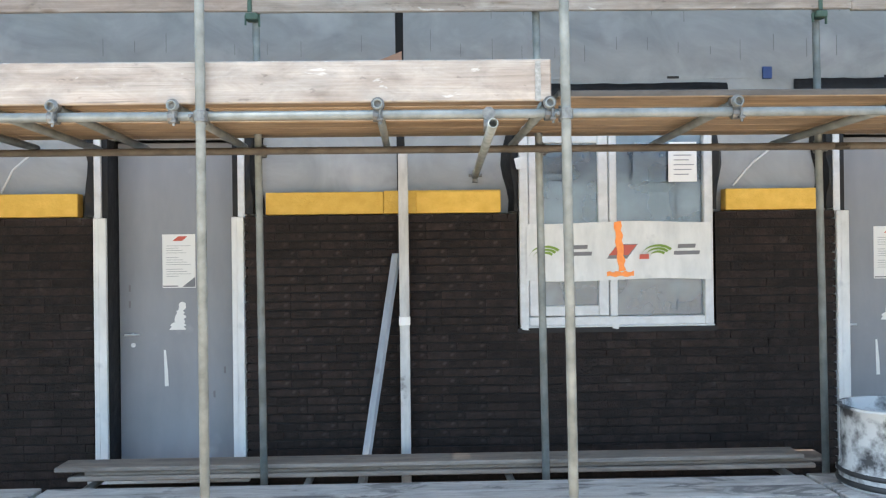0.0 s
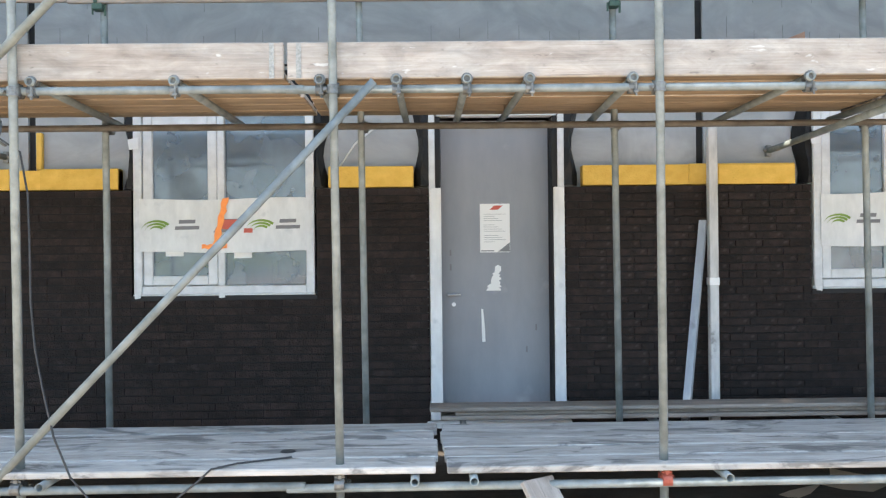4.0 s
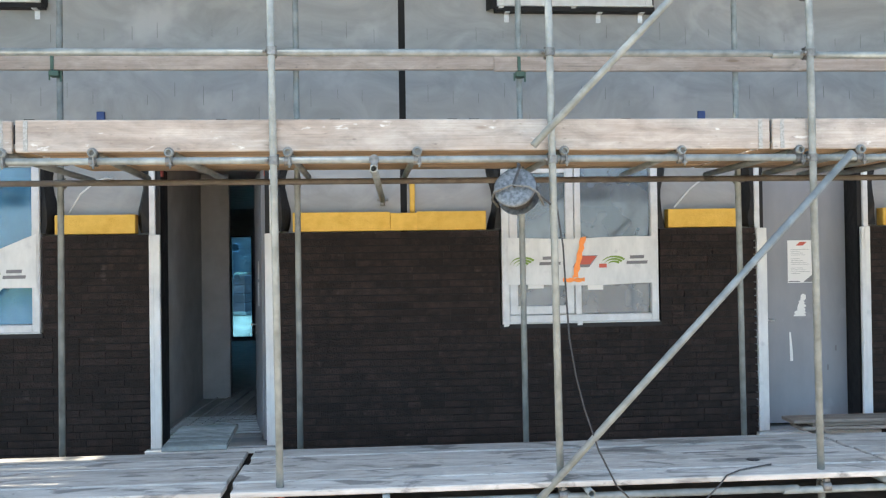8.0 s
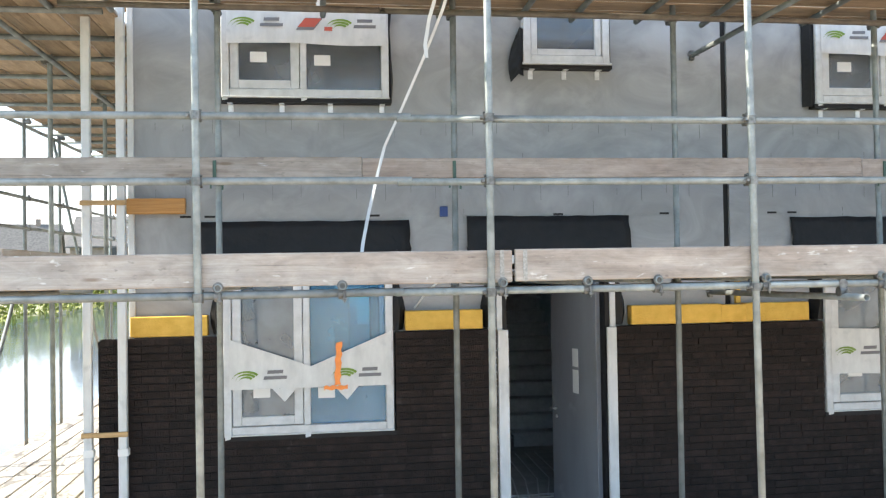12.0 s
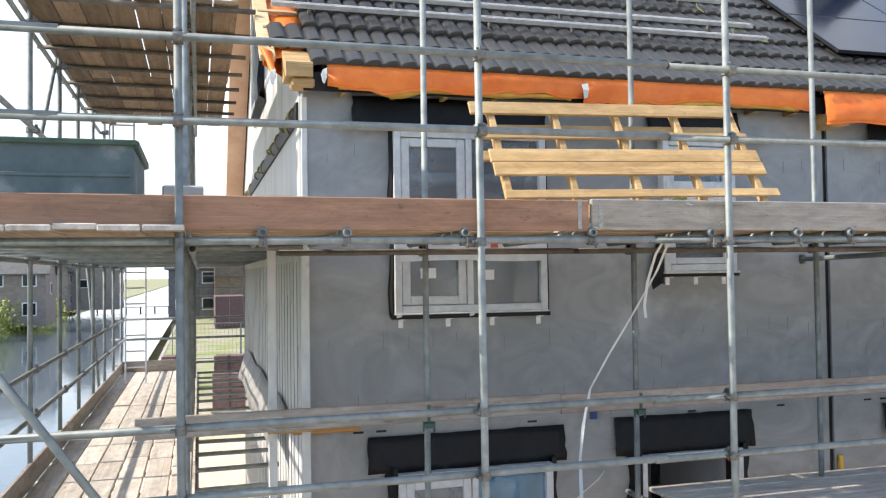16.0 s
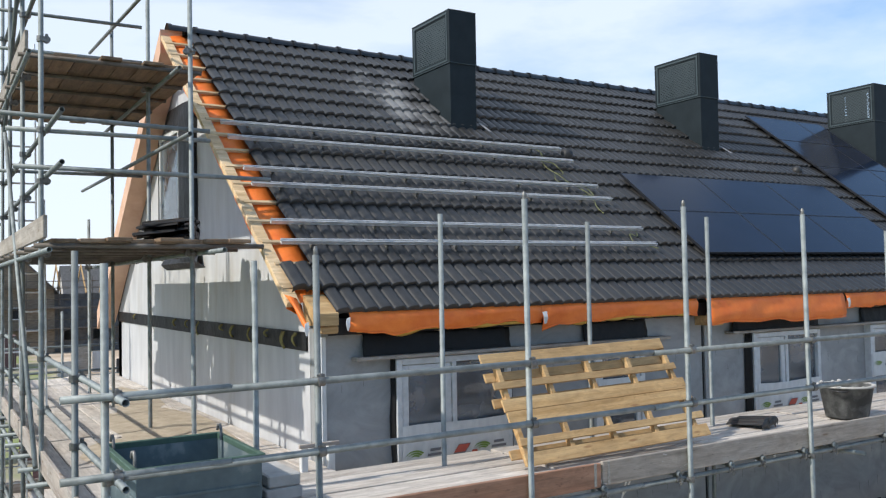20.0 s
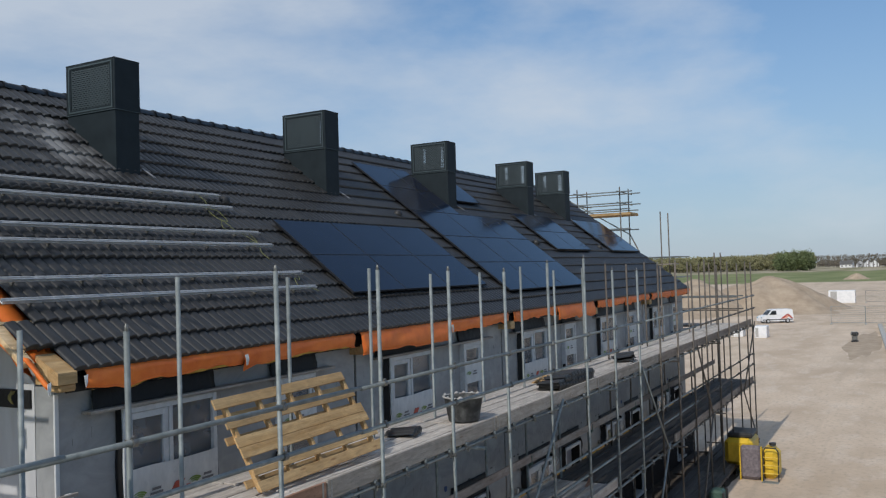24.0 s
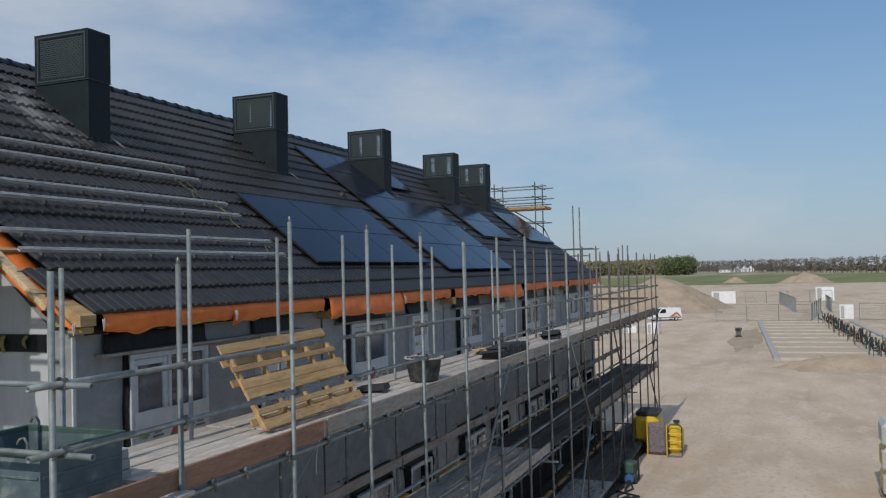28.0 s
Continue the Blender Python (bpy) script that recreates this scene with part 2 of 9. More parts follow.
def textured(name, dark, light, scale=(1, 1, 1), size=4.0, detail=6.0, rough=(0.5, 0.7), metal=0.0, bump=0.1, bump_size=None, per_object=0.0,
             per_island=0.0, stain=None, coords="Object", lo=0.3, hi=0.7, warp=0.0, spec=None, bump_far=0.01, knots=None):
    """Two scales of noise between two colours, with relief; stain: (colour, size, threshold) for patches."""
    m = material(name, light, rough[0], metal, spec)
    nt = m.node_tree
    n, l = nt.nodes, nt.links
    b = n["Principled BSDF"]
    tc = n.new("ShaderNodeTexCoord")
    mp = n.new("ShaderNodeMapping")
    mp.inputs["Scale"].default_value = scale
    info = n.new("ShaderNodeObjectInfo")
    if per_object:
        shift = n.new("ShaderNodeVectorMath")
        shift.operation = "MULTIPLY_ADD"
        l.new(info.outputs["Random"], shift.inputs[0])
        shift.inputs[1].default_value = (37, 53, 71)
        l.new(tc.outputs[coords], shift.inputs[2])
        l.new(shift.outputs[0], mp.inputs["Vector"])
    else:
        l.new(tc.outputs[coords], mp.inputs["Vector"])
    no = n.new("ShaderNodeTexNoise")
    no.inputs["Scale"].default_value, no.inputs["Detail"].default_value, no.inputs["Distortion"].default_value = size, detail, warp
    no.inputs["Roughness"].default_value = 0.6
    l.new(mp.outputs[0], no.inputs["Vector"])
    rp = n.new("ShaderNodeValToRGB")
    rp.color_ramp.elements[0].position, rp.color_ramp.elements[1].position = lo, hi
    rp.color_ramp.elements[0].color, rp.color_ramp.elements[1].color = (*dark, 1), (*light, 1)
    l.new(no.outputs["Fac"], rp.inputs["Fac"])
    colour = rp.outputs["Color"]
    if stain:
        s2 = n.new("ShaderNodeTexNoise")
        s2.inputs["Scale"].default_value, s2.inputs["Detail"].default_value = stain[1], 5
        l.new(mp.outputs[0] if len(stain) > 3 else tc.outputs[coords], s2.inputs["Vector"])
        r2 = n.new("ShaderNodeValToRGB")
        r2.color_ramp.elements[0].position, r2.color_ramp.elements[1].position = stain[2], min(1, stain[2] + 0.12)
        l.new(s2.outputs["Fac"], r2.inputs["Fac"])
        mx = n.new("ShaderNodeMix")
        mx.data_type = "RGBA"
        l.new(r2.outputs["Color"], mx.inputs[0])
        l.new(colour, mx.inputs[6])
        mx.inputs[7].default_value = (*stain[0], 1)
        colour = mx.outputs[2]
    if knots:
        km = n.new("ShaderNodeMapping")
        km.inputs["Scale"].default_value = (1.7, 6.0, 6.0)
        l.new(shift.outputs[0] if per_object else tc.outputs[coords], km.inputs["Vector"])
        vo = n.new("ShaderNodeTexVoronoi")
        vo.inputs["Scale"].default_value = 1.0
        l.new(km.outputs[0], vo.inputs["Vector"])
        kr = n.new("ShaderNodeValToRGB")
        kr.color_ramp.elements[0].position, kr.color_ramp.elements[1].position = 0.06, 0.13
        kr.color_ramp.elements[0].color, kr.color_ramp.elements[1].color = (0.85, 0.85, 0.85, 1), (0, 0, 0, 1)
        l.new(vo.outputs["Distance"], kr.inputs["Fac"])
        kx = n.new("ShaderNodeMix")
        kx.data_type = "RGBA"
        l.new(kr.outputs["Color"], kx.inputs[0])
        l.new(colour, kx.inputs[6])
        kx.inputs[7].default_value = (*knots, 1)
        colour = kx.outputs[2]
    vary = per_object or per_island
    if vary:
        src = info.outputs["Random"]
        if per_island:
            g = n.new("ShaderNodeNewGeometry")
            add = n.new("ShaderNodeMath")
            add.operation = "ADD"
            l.new(g.outputs["Random Per Island"], add.inputs[0])
            l.new(info.outputs["Random"], add.inputs[1])
            fr = n.new("ShaderNodeMath")
            fr.operation = "FRACT"
            l.new(add.outputs[0], fr.inputs[0])
            src = fr.outputs[0]
        mr = n.new("ShaderNodeMapRange")
        mr.inputs["To Min"].default_value, mr.inputs["To Max"].default_value = 1 - vary, 1 + vary
        l.new(src, mr.inputs["Value"])
        hs = n.new("ShaderNodeHueSaturation")
        l.new(mr.outputs[0], hs.inputs["Value"])
        l.new(colour, hs.inputs["Color"])
        colour = hs.outputs["Color"]
    l.new(colour, b.inputs["Base Color"])
    rr = n.new("ShaderNodeMapRange")
    rr.inputs["To Min"].default_value, rr.inputs["To Max"].default_value = rough
    l.new(no.outputs["Fac"], rr.inputs["Value"])
    l.new(rr.outputs[0], b.inputs["Roughness"])
    if bump:
        bt = n.new("ShaderNodeTexNoise")
        bt.inputs["Scale"].default_value, bt.inputs["Detail"].default_value = bump_size or size * 4, 6
        l.new(mp.outputs[0], bt.inputs["Vector"])
        bp = n.new("ShaderNodeBump")
        bp.inputs["Strength"].default_value, bp.inputs["Distance"].default_value = bump, bump_far
        l.new(bt.outputs["Fac"], bp.inputs["Height"])
        l.new(bp.outputs["Normal"], b.inputs["Normal"])
    return m


def wood(name, dark, light, weather, per_object=0.14, wear=0.55, knot=(0.16, 0.11, 0.075), blotch=None, dabs=0.0):
    """Sawn timber along x: broad tone, fine grain lines, drying cracks, specks, small knots and grey weathering."""
    m = material(name, light, 0.8)
    n, l = m.node_tree.nodes, m.node_tree.links
    b = n["Principled BSDF"]
    tc, info = n.new("ShaderNodeTexCoord"), n.new("ShaderNodeObjectInfo")
    shift = n.new("ShaderNodeVectorMath")
    shift.operation = "MULTIPLY_ADD"
    shift.inputs[1].default_value = (37, 53, 71)
    l.new(info.outputs["Random"], shift.inputs[0])
    l.new(tc.outputs["Object"], shift.inputs[2])

    def field(stretch, size, detail, rough=0.6, warp=0.0):
        mp = n.new("ShaderNodeMapping")
        mp.inputs["Scale"].default_value = stretch
        l.new(shift.outputs[0], mp.inputs["Vector"])
        t = n.new("ShaderNodeTexNoise")
        t.inputs["Scale"].default_value, t.inputs["Detail"].default_value = size, detail
        t.inputs["Roughness"].default_value, t.inputs["Distortion"].default_value = rough, warp
        l.new(mp.outputs[0], t.inputs["Vector"])
        return t.outputs["Fac"]

    def span(src, a, c, lo, hi):
        r = n.new("ShaderNodeMapRange")
        for key, v in (("From Min", a), ("From Max", c), ("To Min", lo), ("To Max", hi)):
            r.inputs[key].default_value = v
        l.new(src, r.inputs["Value"])
        return r.outputs[0]

    def blend(f, a, c):
        x = n.new("ShaderNodeMix")
        x.data_type = "RGBA"
        l.new(f, x.inputs[0])
        l.new(a, x.inputs[6])
        if isinstance(c, tuple):
            x.inputs[7].default_value = (*c, 1)
        else:
            l.new(c, x.inputs[7])
        return x.outputs[2]

    def value(src, f):
        h = n.new("ShaderNodeHueSaturation")
        l.new(f, h.inputs["Value"])
        l.new(src, h.inputs["Color"])
        return h.outputs["Color"]

    tone = n.new("ShaderNodeValToRGB")
    tone.color_ramp.elements[0].position, tone.color_ramp.elements[1].position = 0.32, 0.68
    tone.color_ramp.elements[0].color, tone.color_ramp.elements[1].color = (*dark, 1), (*light, 1)
    l.new(field((0.35, 5, 5), 2.0, 5, 0.6, 0.6), tone.inputs["Fac"])
    colour = blend(span(field((0.8, 2.6, 2.6), 1.3, 9, 0.62), 0.42, 0.68, 0.0, wear), tone.outputs["Color"], weather)
    # darker blotches, a little longer along the board
    if blotch:
        colour = blend(span(field((1.3, 3.4, 3.4), 1.3, 9, 0.62, 1.2), 0.53, 0.60, 0.0, 0.8), colour, blotch)
    grain = field((1.3, 62, 62), 2.0, 6, 0.68, 0.5)
    colour = value(colour, span(field((2.6, 7, 7), 1.6, 8, 0.66, 0.7), 0.34, 0.66, 0.78, 1.17))
    colour = value(colour, span(grain, 0.25, 0.75, 0.85, 1.14))
    colour = value(colour, span(field((0.5, 34, 34), 2.0, 3, 0.5, 0.3), 0.66, 0.72, 1.0, 0.62))
    colour = value(colour, span(field((14, 30, 30), 1.0, 3, 0.5), 0.66, 0.74, 1.0, 0.68))
    km = n.new("ShaderNodeMapping")
    km.inputs["Scale"].default_value = (1.5, 7.0, 7.0)
    l.new(shift.outputs[0], km.inputs["Vector"])
    vo = n.new("ShaderNodeTexVoronoi")
    vo.inputs["Scale"].default_value = 1.0
    l.new(km.outputs[0], vo.inputs["Vector"])
    colour = blend(span(vo.outputs["Distance"], 0.05, 0.11, 0.75, 0.0), colour, knot)
    if dabs:
        colour = blend(span(field((5, 13, 13), 1.2, 5, 0.55, 0.4), 0.66, 0.71, 0.0, dabs), colour, (0.62, 0.61, 0.58))
    colour = value(colour, span(info.outputs["Random"], 0.0, 1.0, 1 - per_object, 1 + per_object))
    l.new(colour, b.inputs["Base Color"])
    l.new(span(grain, 0.3, 0.7, 0.9, 0.7), b.inputs["Roughness"])
    bp = n.new("ShaderNodeBump")
    bp.inputs["Strength"].default_value, bp.inputs["Distance"].default_value = 0.35, 0.003
    l.new(grain, bp.inputs["Height"])
    l.new(bp.outputs["Normal"], b.inputs["Normal"])
    return m


BRICK = textured("dark_brick", (0.0088, 0.0058, 0.0051), (0.0295, 0.0198, 0.0168), size=14, detail=10, rough=(0.7, 0.95), bump=1.0, bump_size=70, per_object=0.3, per_island=0.3, bump_far=0.010, stain=((0.050, 0.039, 0.034), 9.0, 0.66), spec=0.3)
MORTAR = textured("raked_joint", (0.0032, 0.0028, 0.0027), (0.008, 0.007, 0.0067), size=20, rough=(0.85, 0.95), bump=0.3)
PANEL = textured("grey_panel", (0.225, 0.235, 0.238), (0.325, 0.333, 0.336), scale=(0.7, 1, 1.0), size=2.0, detail=12, rough=(0.4, 0.62), bump=0.10, bump_size=22, stain=((0.37, 0.378, 0.382), 1.7, 0.56), warp=2.2)
HAIRLINE = material("grey_hairline", (0.145, 0.148, 0.15), 0.8)
JOINT = material("black_joint", (0.01, 0.01, 0.011), 0.8)
STEEL = textured("galvanised_steel", (0.148, 0.168, 0.168), (0.29, 0.318, 0.315), scale=(1, 1, 1), size=9, rough=(0.55, 0.75), metal=0.35, bump=0.04, per_object=0.22, stain=((0.15, 0.145, 0.14), 5.0, 0.66))
STEEL_GREEN = textured("green_painted_steel", (0.035, 0.075, 0.055), (0.07, 0.125, 0.095), size=12, rough=(0.5, 0.7), bump=0.05)
COUPLER = textured("dull_coupler_steel", (0.1, 0.1, 0.095), (0.24, 0.24, 0.23), size=30, rough=(0.4, 0.6), metal=0.6, bump=0.1, per_object=0.2)
COUPLER_RED = textured("red_coupler_steel", (0.28, 0.05, 0.03), (0.42, 0.12, 0.08), size=30, rough=(0.5, 0.7), metal=0.2, bump=0.1)
BOARD = wood("weathered_board", (0.235, 0.19, 0.158), (0.39, 0.335, 0.288), (0.37, 0.35, 0.322), 0.14, 0.75, dabs=0.6)
# Brown dusty tubes; also carries the shade of far lower lifts in its colour.
STEEL_BROWN = textured("dusty_shaded_steel", (0.085, 0.072, 0.06), (0.19, 0.165, 0.14), size=7, rough=(0.6, 0.8), metal=0.3, bump=0.05, per_object=0.25, stain=((0.10, 0.06, 0.035), 4.0, 0.62))
# Dark tone paints the shade on lower decks further along the facade.
BOARD_SHADED = wood("shaded_dark_board", (0.045, 0.04, 0.036), (0.13, 0.115, 0.10), (0.10, 0.095, 0.088), 0.35)
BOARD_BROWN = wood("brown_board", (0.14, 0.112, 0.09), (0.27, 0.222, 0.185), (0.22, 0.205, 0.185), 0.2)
BOARD_GREY = wood("grey_board", (0.22, 0.19, 0.155), (0.38, 0.335, 0.285), (0.34, 0.32, 0.295), 0.14, dabs=0.5)
# Tops paler, undersides darker tan: weathering with light and shade put into colour.
DECK_TOP = wood("pale_deck_board", (0.36, 0.315, 0.27), (0.58, 0.535, 0.48), (0.56, 0.53, 0.495), 0.15, 0.5, (0.24, 0.18, 0.13))
DECK_UNDER = wood("tan_shaded_underside", (0.22, 0.148, 0.088), (0.38, 0.275, 0.178), (0.29, 0.225, 0.16), 0.20, 0.5, (0.14, 0.09, 0.05))
PLATFORM = wood("brown_platform_board", (0.15, 0.095, 0.055), (0.29, 0.195, 0.12), (0.20, 0.15, 0.105), 0.30, 0.5, (0.10, 0.06, 0.035))
LOW_DECK = wood("pale_dark_streaked_board", (0.30, 0.28, 0.255), (0.50, 0.475, 0.44), (0.46, 0.45, 0.43), 0.14, 0.6, (0.15, 0.13, 0.11), (0.13, 0.125, 0.12))
BOARD_PINK = wood("pinkish_board", (0.25, 0.19, 0.155), (0.39, 0.315, 0.265), (0.36, 0.31, 0.265), 0.12)
BOARD_RED = wood("reddish_board", (0.27, 0.135, 0.08), (0.38, 0.212, 0.137), (0.31, 0.20, 0.14), 0.08, 0.4, (0.16, 0.07, 0.04))
FRESH = wood("fresh_pine", (0.37, 0.215, 0.082), (0.55, 0.375, 0.185), (0.47, 0.32, 0.165), 0.16, 0.4, (0.24, 0.12, 0.05))
PALE_PINE = wood("pale_planed_pine", (0.46, 0.31, 0.16), (0.66, 0.50, 0.31), (0.58, 0.45, 0.29), 0.2, 0.4, (0.32, 0.18, 0.08))
WHITE = textured("white_profile", (0.50, 0.515, 0.515), (0.66, 0.67, 0.66), scale=(1, 1, 0.4), size=9, rough=(0.35, 0.6), bump=0.05, stain=((0.45, 0.47, 0.48), 7, 0.62))
GREYDOOR = textured("grey_door_sheet", (0.188, 0.197, 0.218), (0.25, 0.262, 0.285), scale=(1, 1, 0.35), size=3, detail=9, rough=(0.36, 0.56), bump=0.08, bump_size=40, stain=((0.30, 0.315, 0.335), 2.5, 0.64))
BLACKFOIL = textured("black_foil", (0.006, 0.006, 0.0068), (0.013, 0.013, 0.014), size=6, rough=(0.4, 0.65), bump=0.5, bump_size=8, bump_far=0.03, spec=0.28)
YELLOW = textured("yellow_wool", (0.57, 0.34, 0.06), (0.70, 0.44, 0.10), scale=(1, 1, 1.3), size=9, rough=(0.9, 1.0), bump=0.5, bump_size=60, per_object=0.1, stain=((0.35, 0.17, 0.05), 2.2, 0.70))
ORANGE = textured("orange_membrane", (0.72, 0.135, 0.014), (0.88, 0.225, 0.034), size=5, rough=(0.45, 0.6), bump=0.4, bump_size=6, bump_far=0.02, per_object=0.06)
TILE = textured("dark_concrete_tile", (0.014, 0.0138, 0.0135), (0.030, 0.0295, 0.029), size=9, rough=(0.36, 0.50), bump=0.15, bump_size=120, per_object=0.16, per_island=0.16, spec=0.6, stain=((0.085, 0.085, 0.085), 1.3, 0.66), bump_far=0.003)


def dust_and_sheen(m, centre, reach, dust):
    """A ragged patch of cutting dust and painted sheen on a material already made."""
    n, l = m.node_tree.nodes, m.node_tree.links
    b = n["Principled BSDF"]
    before = b.inputs["Base Color"].links[0].from_socket
    pos, mp, far = n.new("ShaderNodeNewGeometry"), n.new("ShaderNodeMapping"), n.new("ShaderNodeVectorMath")
    mp.vector_type = "TEXTURE"
    mp.inputs["Location"].default_value, mp.inputs["Scale"].default_value = centre, reach
    far.operation = "LENGTH"
    l.new(pos.outputs["Position"], mp.inputs["Vector"])
    l.new(mp.outputs[0], far.inputs[0])
    no = n.new("ShaderNodeTexNoise")
    no.inputs["Scale"].default_value, no.inputs["Detail"].default_value = 3.2, 9
    l.new(pos.outputs["Position"], no.inputs["Vector"])
    less = n.new("ShaderNodeMath")
    less.operation = "MULTIPLY_ADD"
    less.inputs[1].default_value = -0.42
    l.new(far.outputs["Value"], less.inputs[0])
    l.new(no.outputs["Fac"], less.inputs[2])
    r = n.new("ShaderNodeMapRange")
    r.inputs["From Min"].default_value, r.inputs["From Max"].default_value, r.inputs["To Max"].default_value = 0.18, 0.5, 0.8
    l.new(less.outputs[0], r.inputs["Value"])
    x = n.new("ShaderNodeMix")
    x.data_type = "RGBA"
    l.new(r.outputs[0], x.inputs[0])
    l.new(before, x.inputs[6])
    x.inputs[7].default_value = (*dust, 1)
    l.new(x.outputs[2], b.inputs["Base Color"])


# Dust left of the first chimney, drawn upslope to hold the sheen there.
dust_and_sheen(TILE, (-8.15, 9.95, 8.93), (0.85, 1.5, 1.45), (0.22, 0.22, 0.218))
CHIMNEY = textured("anthracite_sheet", (0.011, 0.0175, 0.0215), (0.018, 0.027, 0.033), size=4, rough=(0.55, 0.68), bump=0.02, spec=0.2)
PV = textured("solar_glass", (0.006, 0.010, 0.022), (0.010, 0.016, 0.034), scale=(1, 1, 1), size=1.2, rough=(0.08, 0.16), bump=0, spec=0.22)
PVFRAME = material("black_anodised", (0.018, 0.021, 0.028), 0.42, 0.3)
ALU = textured("bare_aluminium", (0.55, 0.56, 0.57), (0.75, 0.76, 0.77), size=14, rough=(0.35, 0.5), metal=0.6, bump=0.03)
def ground_material():
    """Sand with tracks and damp patches; meadow beyond the site and on the far bank."""
    m = material("site_ground", (0.4, 0.35, 0.28), 0.95)
    n, l = m.node_tree.nodes, m.node_tree.links
    b = n["Principled BSDF"]
    pos = n.new("ShaderNodeNewGeometry")

    def noise_at(scale, stretch=(1, 1, 1), detail=6):
        mp = n.new("ShaderNodeMapping")
        mp.inputs["Scale"].default_value = stretch
        l.new(pos.outputs["Position"], mp.inputs["Vector"])
        t = n.new("ShaderNodeTexNoise")
        t.inputs["Scale"].default_value, t.inputs["Detail"].default_value = scale, detail
        l.new(mp.outputs[0], t.inputs["Vector"])
        return t.outputs["Fac"]

    def ramp(src, a, ca, bb, cb):
        r = n.new("ShaderNodeValToRGB")
        r.color_ramp.elements[0].position, r.color_ramp.elements[1].position = a, bb
        r.color_ramp.elements[0].color, r.color_ramp.elements[1].color = (*ca, 1), (*cb, 1)
        l.new(src, r.inputs["Fac"])
        return r.outputs["Color"]

    def mixed(f, a, c):
        x = n.new("ShaderNodeMix")
        x.data_type = "RGBA"
        l.new(f, x.inputs[0])
        l.new(a, x.inputs[6])
        l.new(c, x.inputs[7])
        return x.outputs[2]

    sand = ramp(noise_at(0.35, (0.5, 1, 1), 9), 0.35, (0.50, 0.385, 0.275), 0.68, (0.66, 0.53, 0.40))
    damp = ramp(noise_at(0.09, (0.35, 1, 1), 7), 0.52, (0, 0, 0), 0.70, (0.75, 0.75, 0.75))
    sand = mixed(damp, sand, ramp(noise_at(2.0), 0.3, (0.30, 0.235, 0.165), 0.7, (0.40, 0.32, 0.235)))
    tracks = ramp(noise_at(1.6, (0.05, 1, 1), 4), 0.60, (0, 0, 0), 0.72, (0.35, 0.35, 0.35))
    sand = mixed(tracks, sand, ramp(noise_at(5.0), 0.3, (0.36, 0.29, 0.215), 0.7, (0.44, 0.36, 0.275)))
    pale = ramp(noise_at(1.1, (0.45, 1, 1), 9), 0.52, (0, 0, 0), 0.66, (0.6, 0.6, 0.6))
    sand = mixed(pale, sand, ramp(noise_at(9.0), 0.3, (0.59, 0.485, 0.38), 0.7, (0.72, 0.61, 0.495)))
    speck = ramp(noise_at(5.5, (0.7, 1, 1), 10), 0.50, (0, 0, 0), 0.68, (0.55, 0.55, 0.55))
    sand = mixed(speck, sand, ramp(noise_at(22.0), 0.3, (0.34, 0.265, 0.19), 0.7, (0.50, 0.41, 0.315)))
    grass = ramp(noise_at(0.02, (1, 3, 1), 8), 0.35, (0.14, 0.17, 0.05), 0.7, (0.24, 0.25, 0.10))
    sep = n.new("ShaderNodeSeparateXYZ")
    l.new(pos.outputs["Position"], sep.inputs[0])

    def beyond(src, at, wide, rough):
        add = n.new("ShaderNodeMath")
        add.operation = "MULTIPLY_ADD"
        l.new(noise_at(0.05), add.inputs[0])
        add.inputs[1].default_value = rough
        l.new(src, add.inputs[2])
        r = n.new("ShaderNodeMapRange")
        r.inputs["From Min"].default_value, r.inputs["From Max"].default_value = at, at + wide
        l.new(add.outputs[0], r.inputs["Value"])
        return r.outputs[0]

    colour = mixed(beyond(sep.outputs["X"], 300, 8, 20), sand, grass)
    straw = ramp(noise_at(0.015, (1, 4, 1), 6), 0.4, (0.22, 0.20, 0.10), 0.6, (0.40, 0.34, 0.24))
    colour = mixed(beyond(sep.outputs["X"], 640, 30, 120), colour, straw)
    neg = n.new("ShaderNodeMath")
    neg.operation = "MULTIPLY"
    neg.inputs[1].default_value = -1
    l.new(sep.outputs["X"], neg.inputs[0])
    bank = ramp(noise_at(0.6), 0.35, (0.12, 0.19, 0.03), 0.7, (0.28, 0.33, 0.06))
    colour = mixed(beyond(neg.outputs[0], 28, 1.5, 1.0), colour, bank)
    both = n.new("ShaderNodeMath")
    both.operation = "MULTIPLY"
    l.new(beyond(sep.outputs["Y"], 30, 8, 14), both.inputs[0])
    l.new(beyond(neg.outputs[0], 6, 3, 4), both.inputs[1])
    weeds = ramp(noise_at(0.35), 0.42, (0.30, 0.27, 0.20), 0.62, (0.20, 0.24, 0.07))
    colour = mixed(both.outputs[0], colour, weeds)
    l.new(colour, b.inputs["Base Color"])
    bp = n.new("ShaderNodeBump")
    bp.inputs["Strength"].default_value, bp.inputs["Distance"].default_value = 0.6, 0.06
    l.new(noise_at(3.0, (1, 1, 1), 8), bp.inputs["Height"])
    l.new(bp.outputs["Normal"], b.inputs["Normal"])
    return m


SAND = ground_material()
WATER = textured("canal_water", (0.065, 0.098, 0.125), (0.092, 0.125, 0.155), scale=(1, 0.6, 1), size=0.7, rough=(0.05, 0.12), bump=0.12, bump_size=1.6, bump_far=0.04)
WHITEFOIL = textured("white_insulation_sheet", (0.41, 0.418, 0.43), (0.57, 0.578, 0.585), scale=(1, 1, 0.25), size=3, detail=8, rough=(0.45, 0.65), bump=0.15, bump_size=10, stain=((0.42, 0.41, 0.39), 2.2, 0.6, 1))
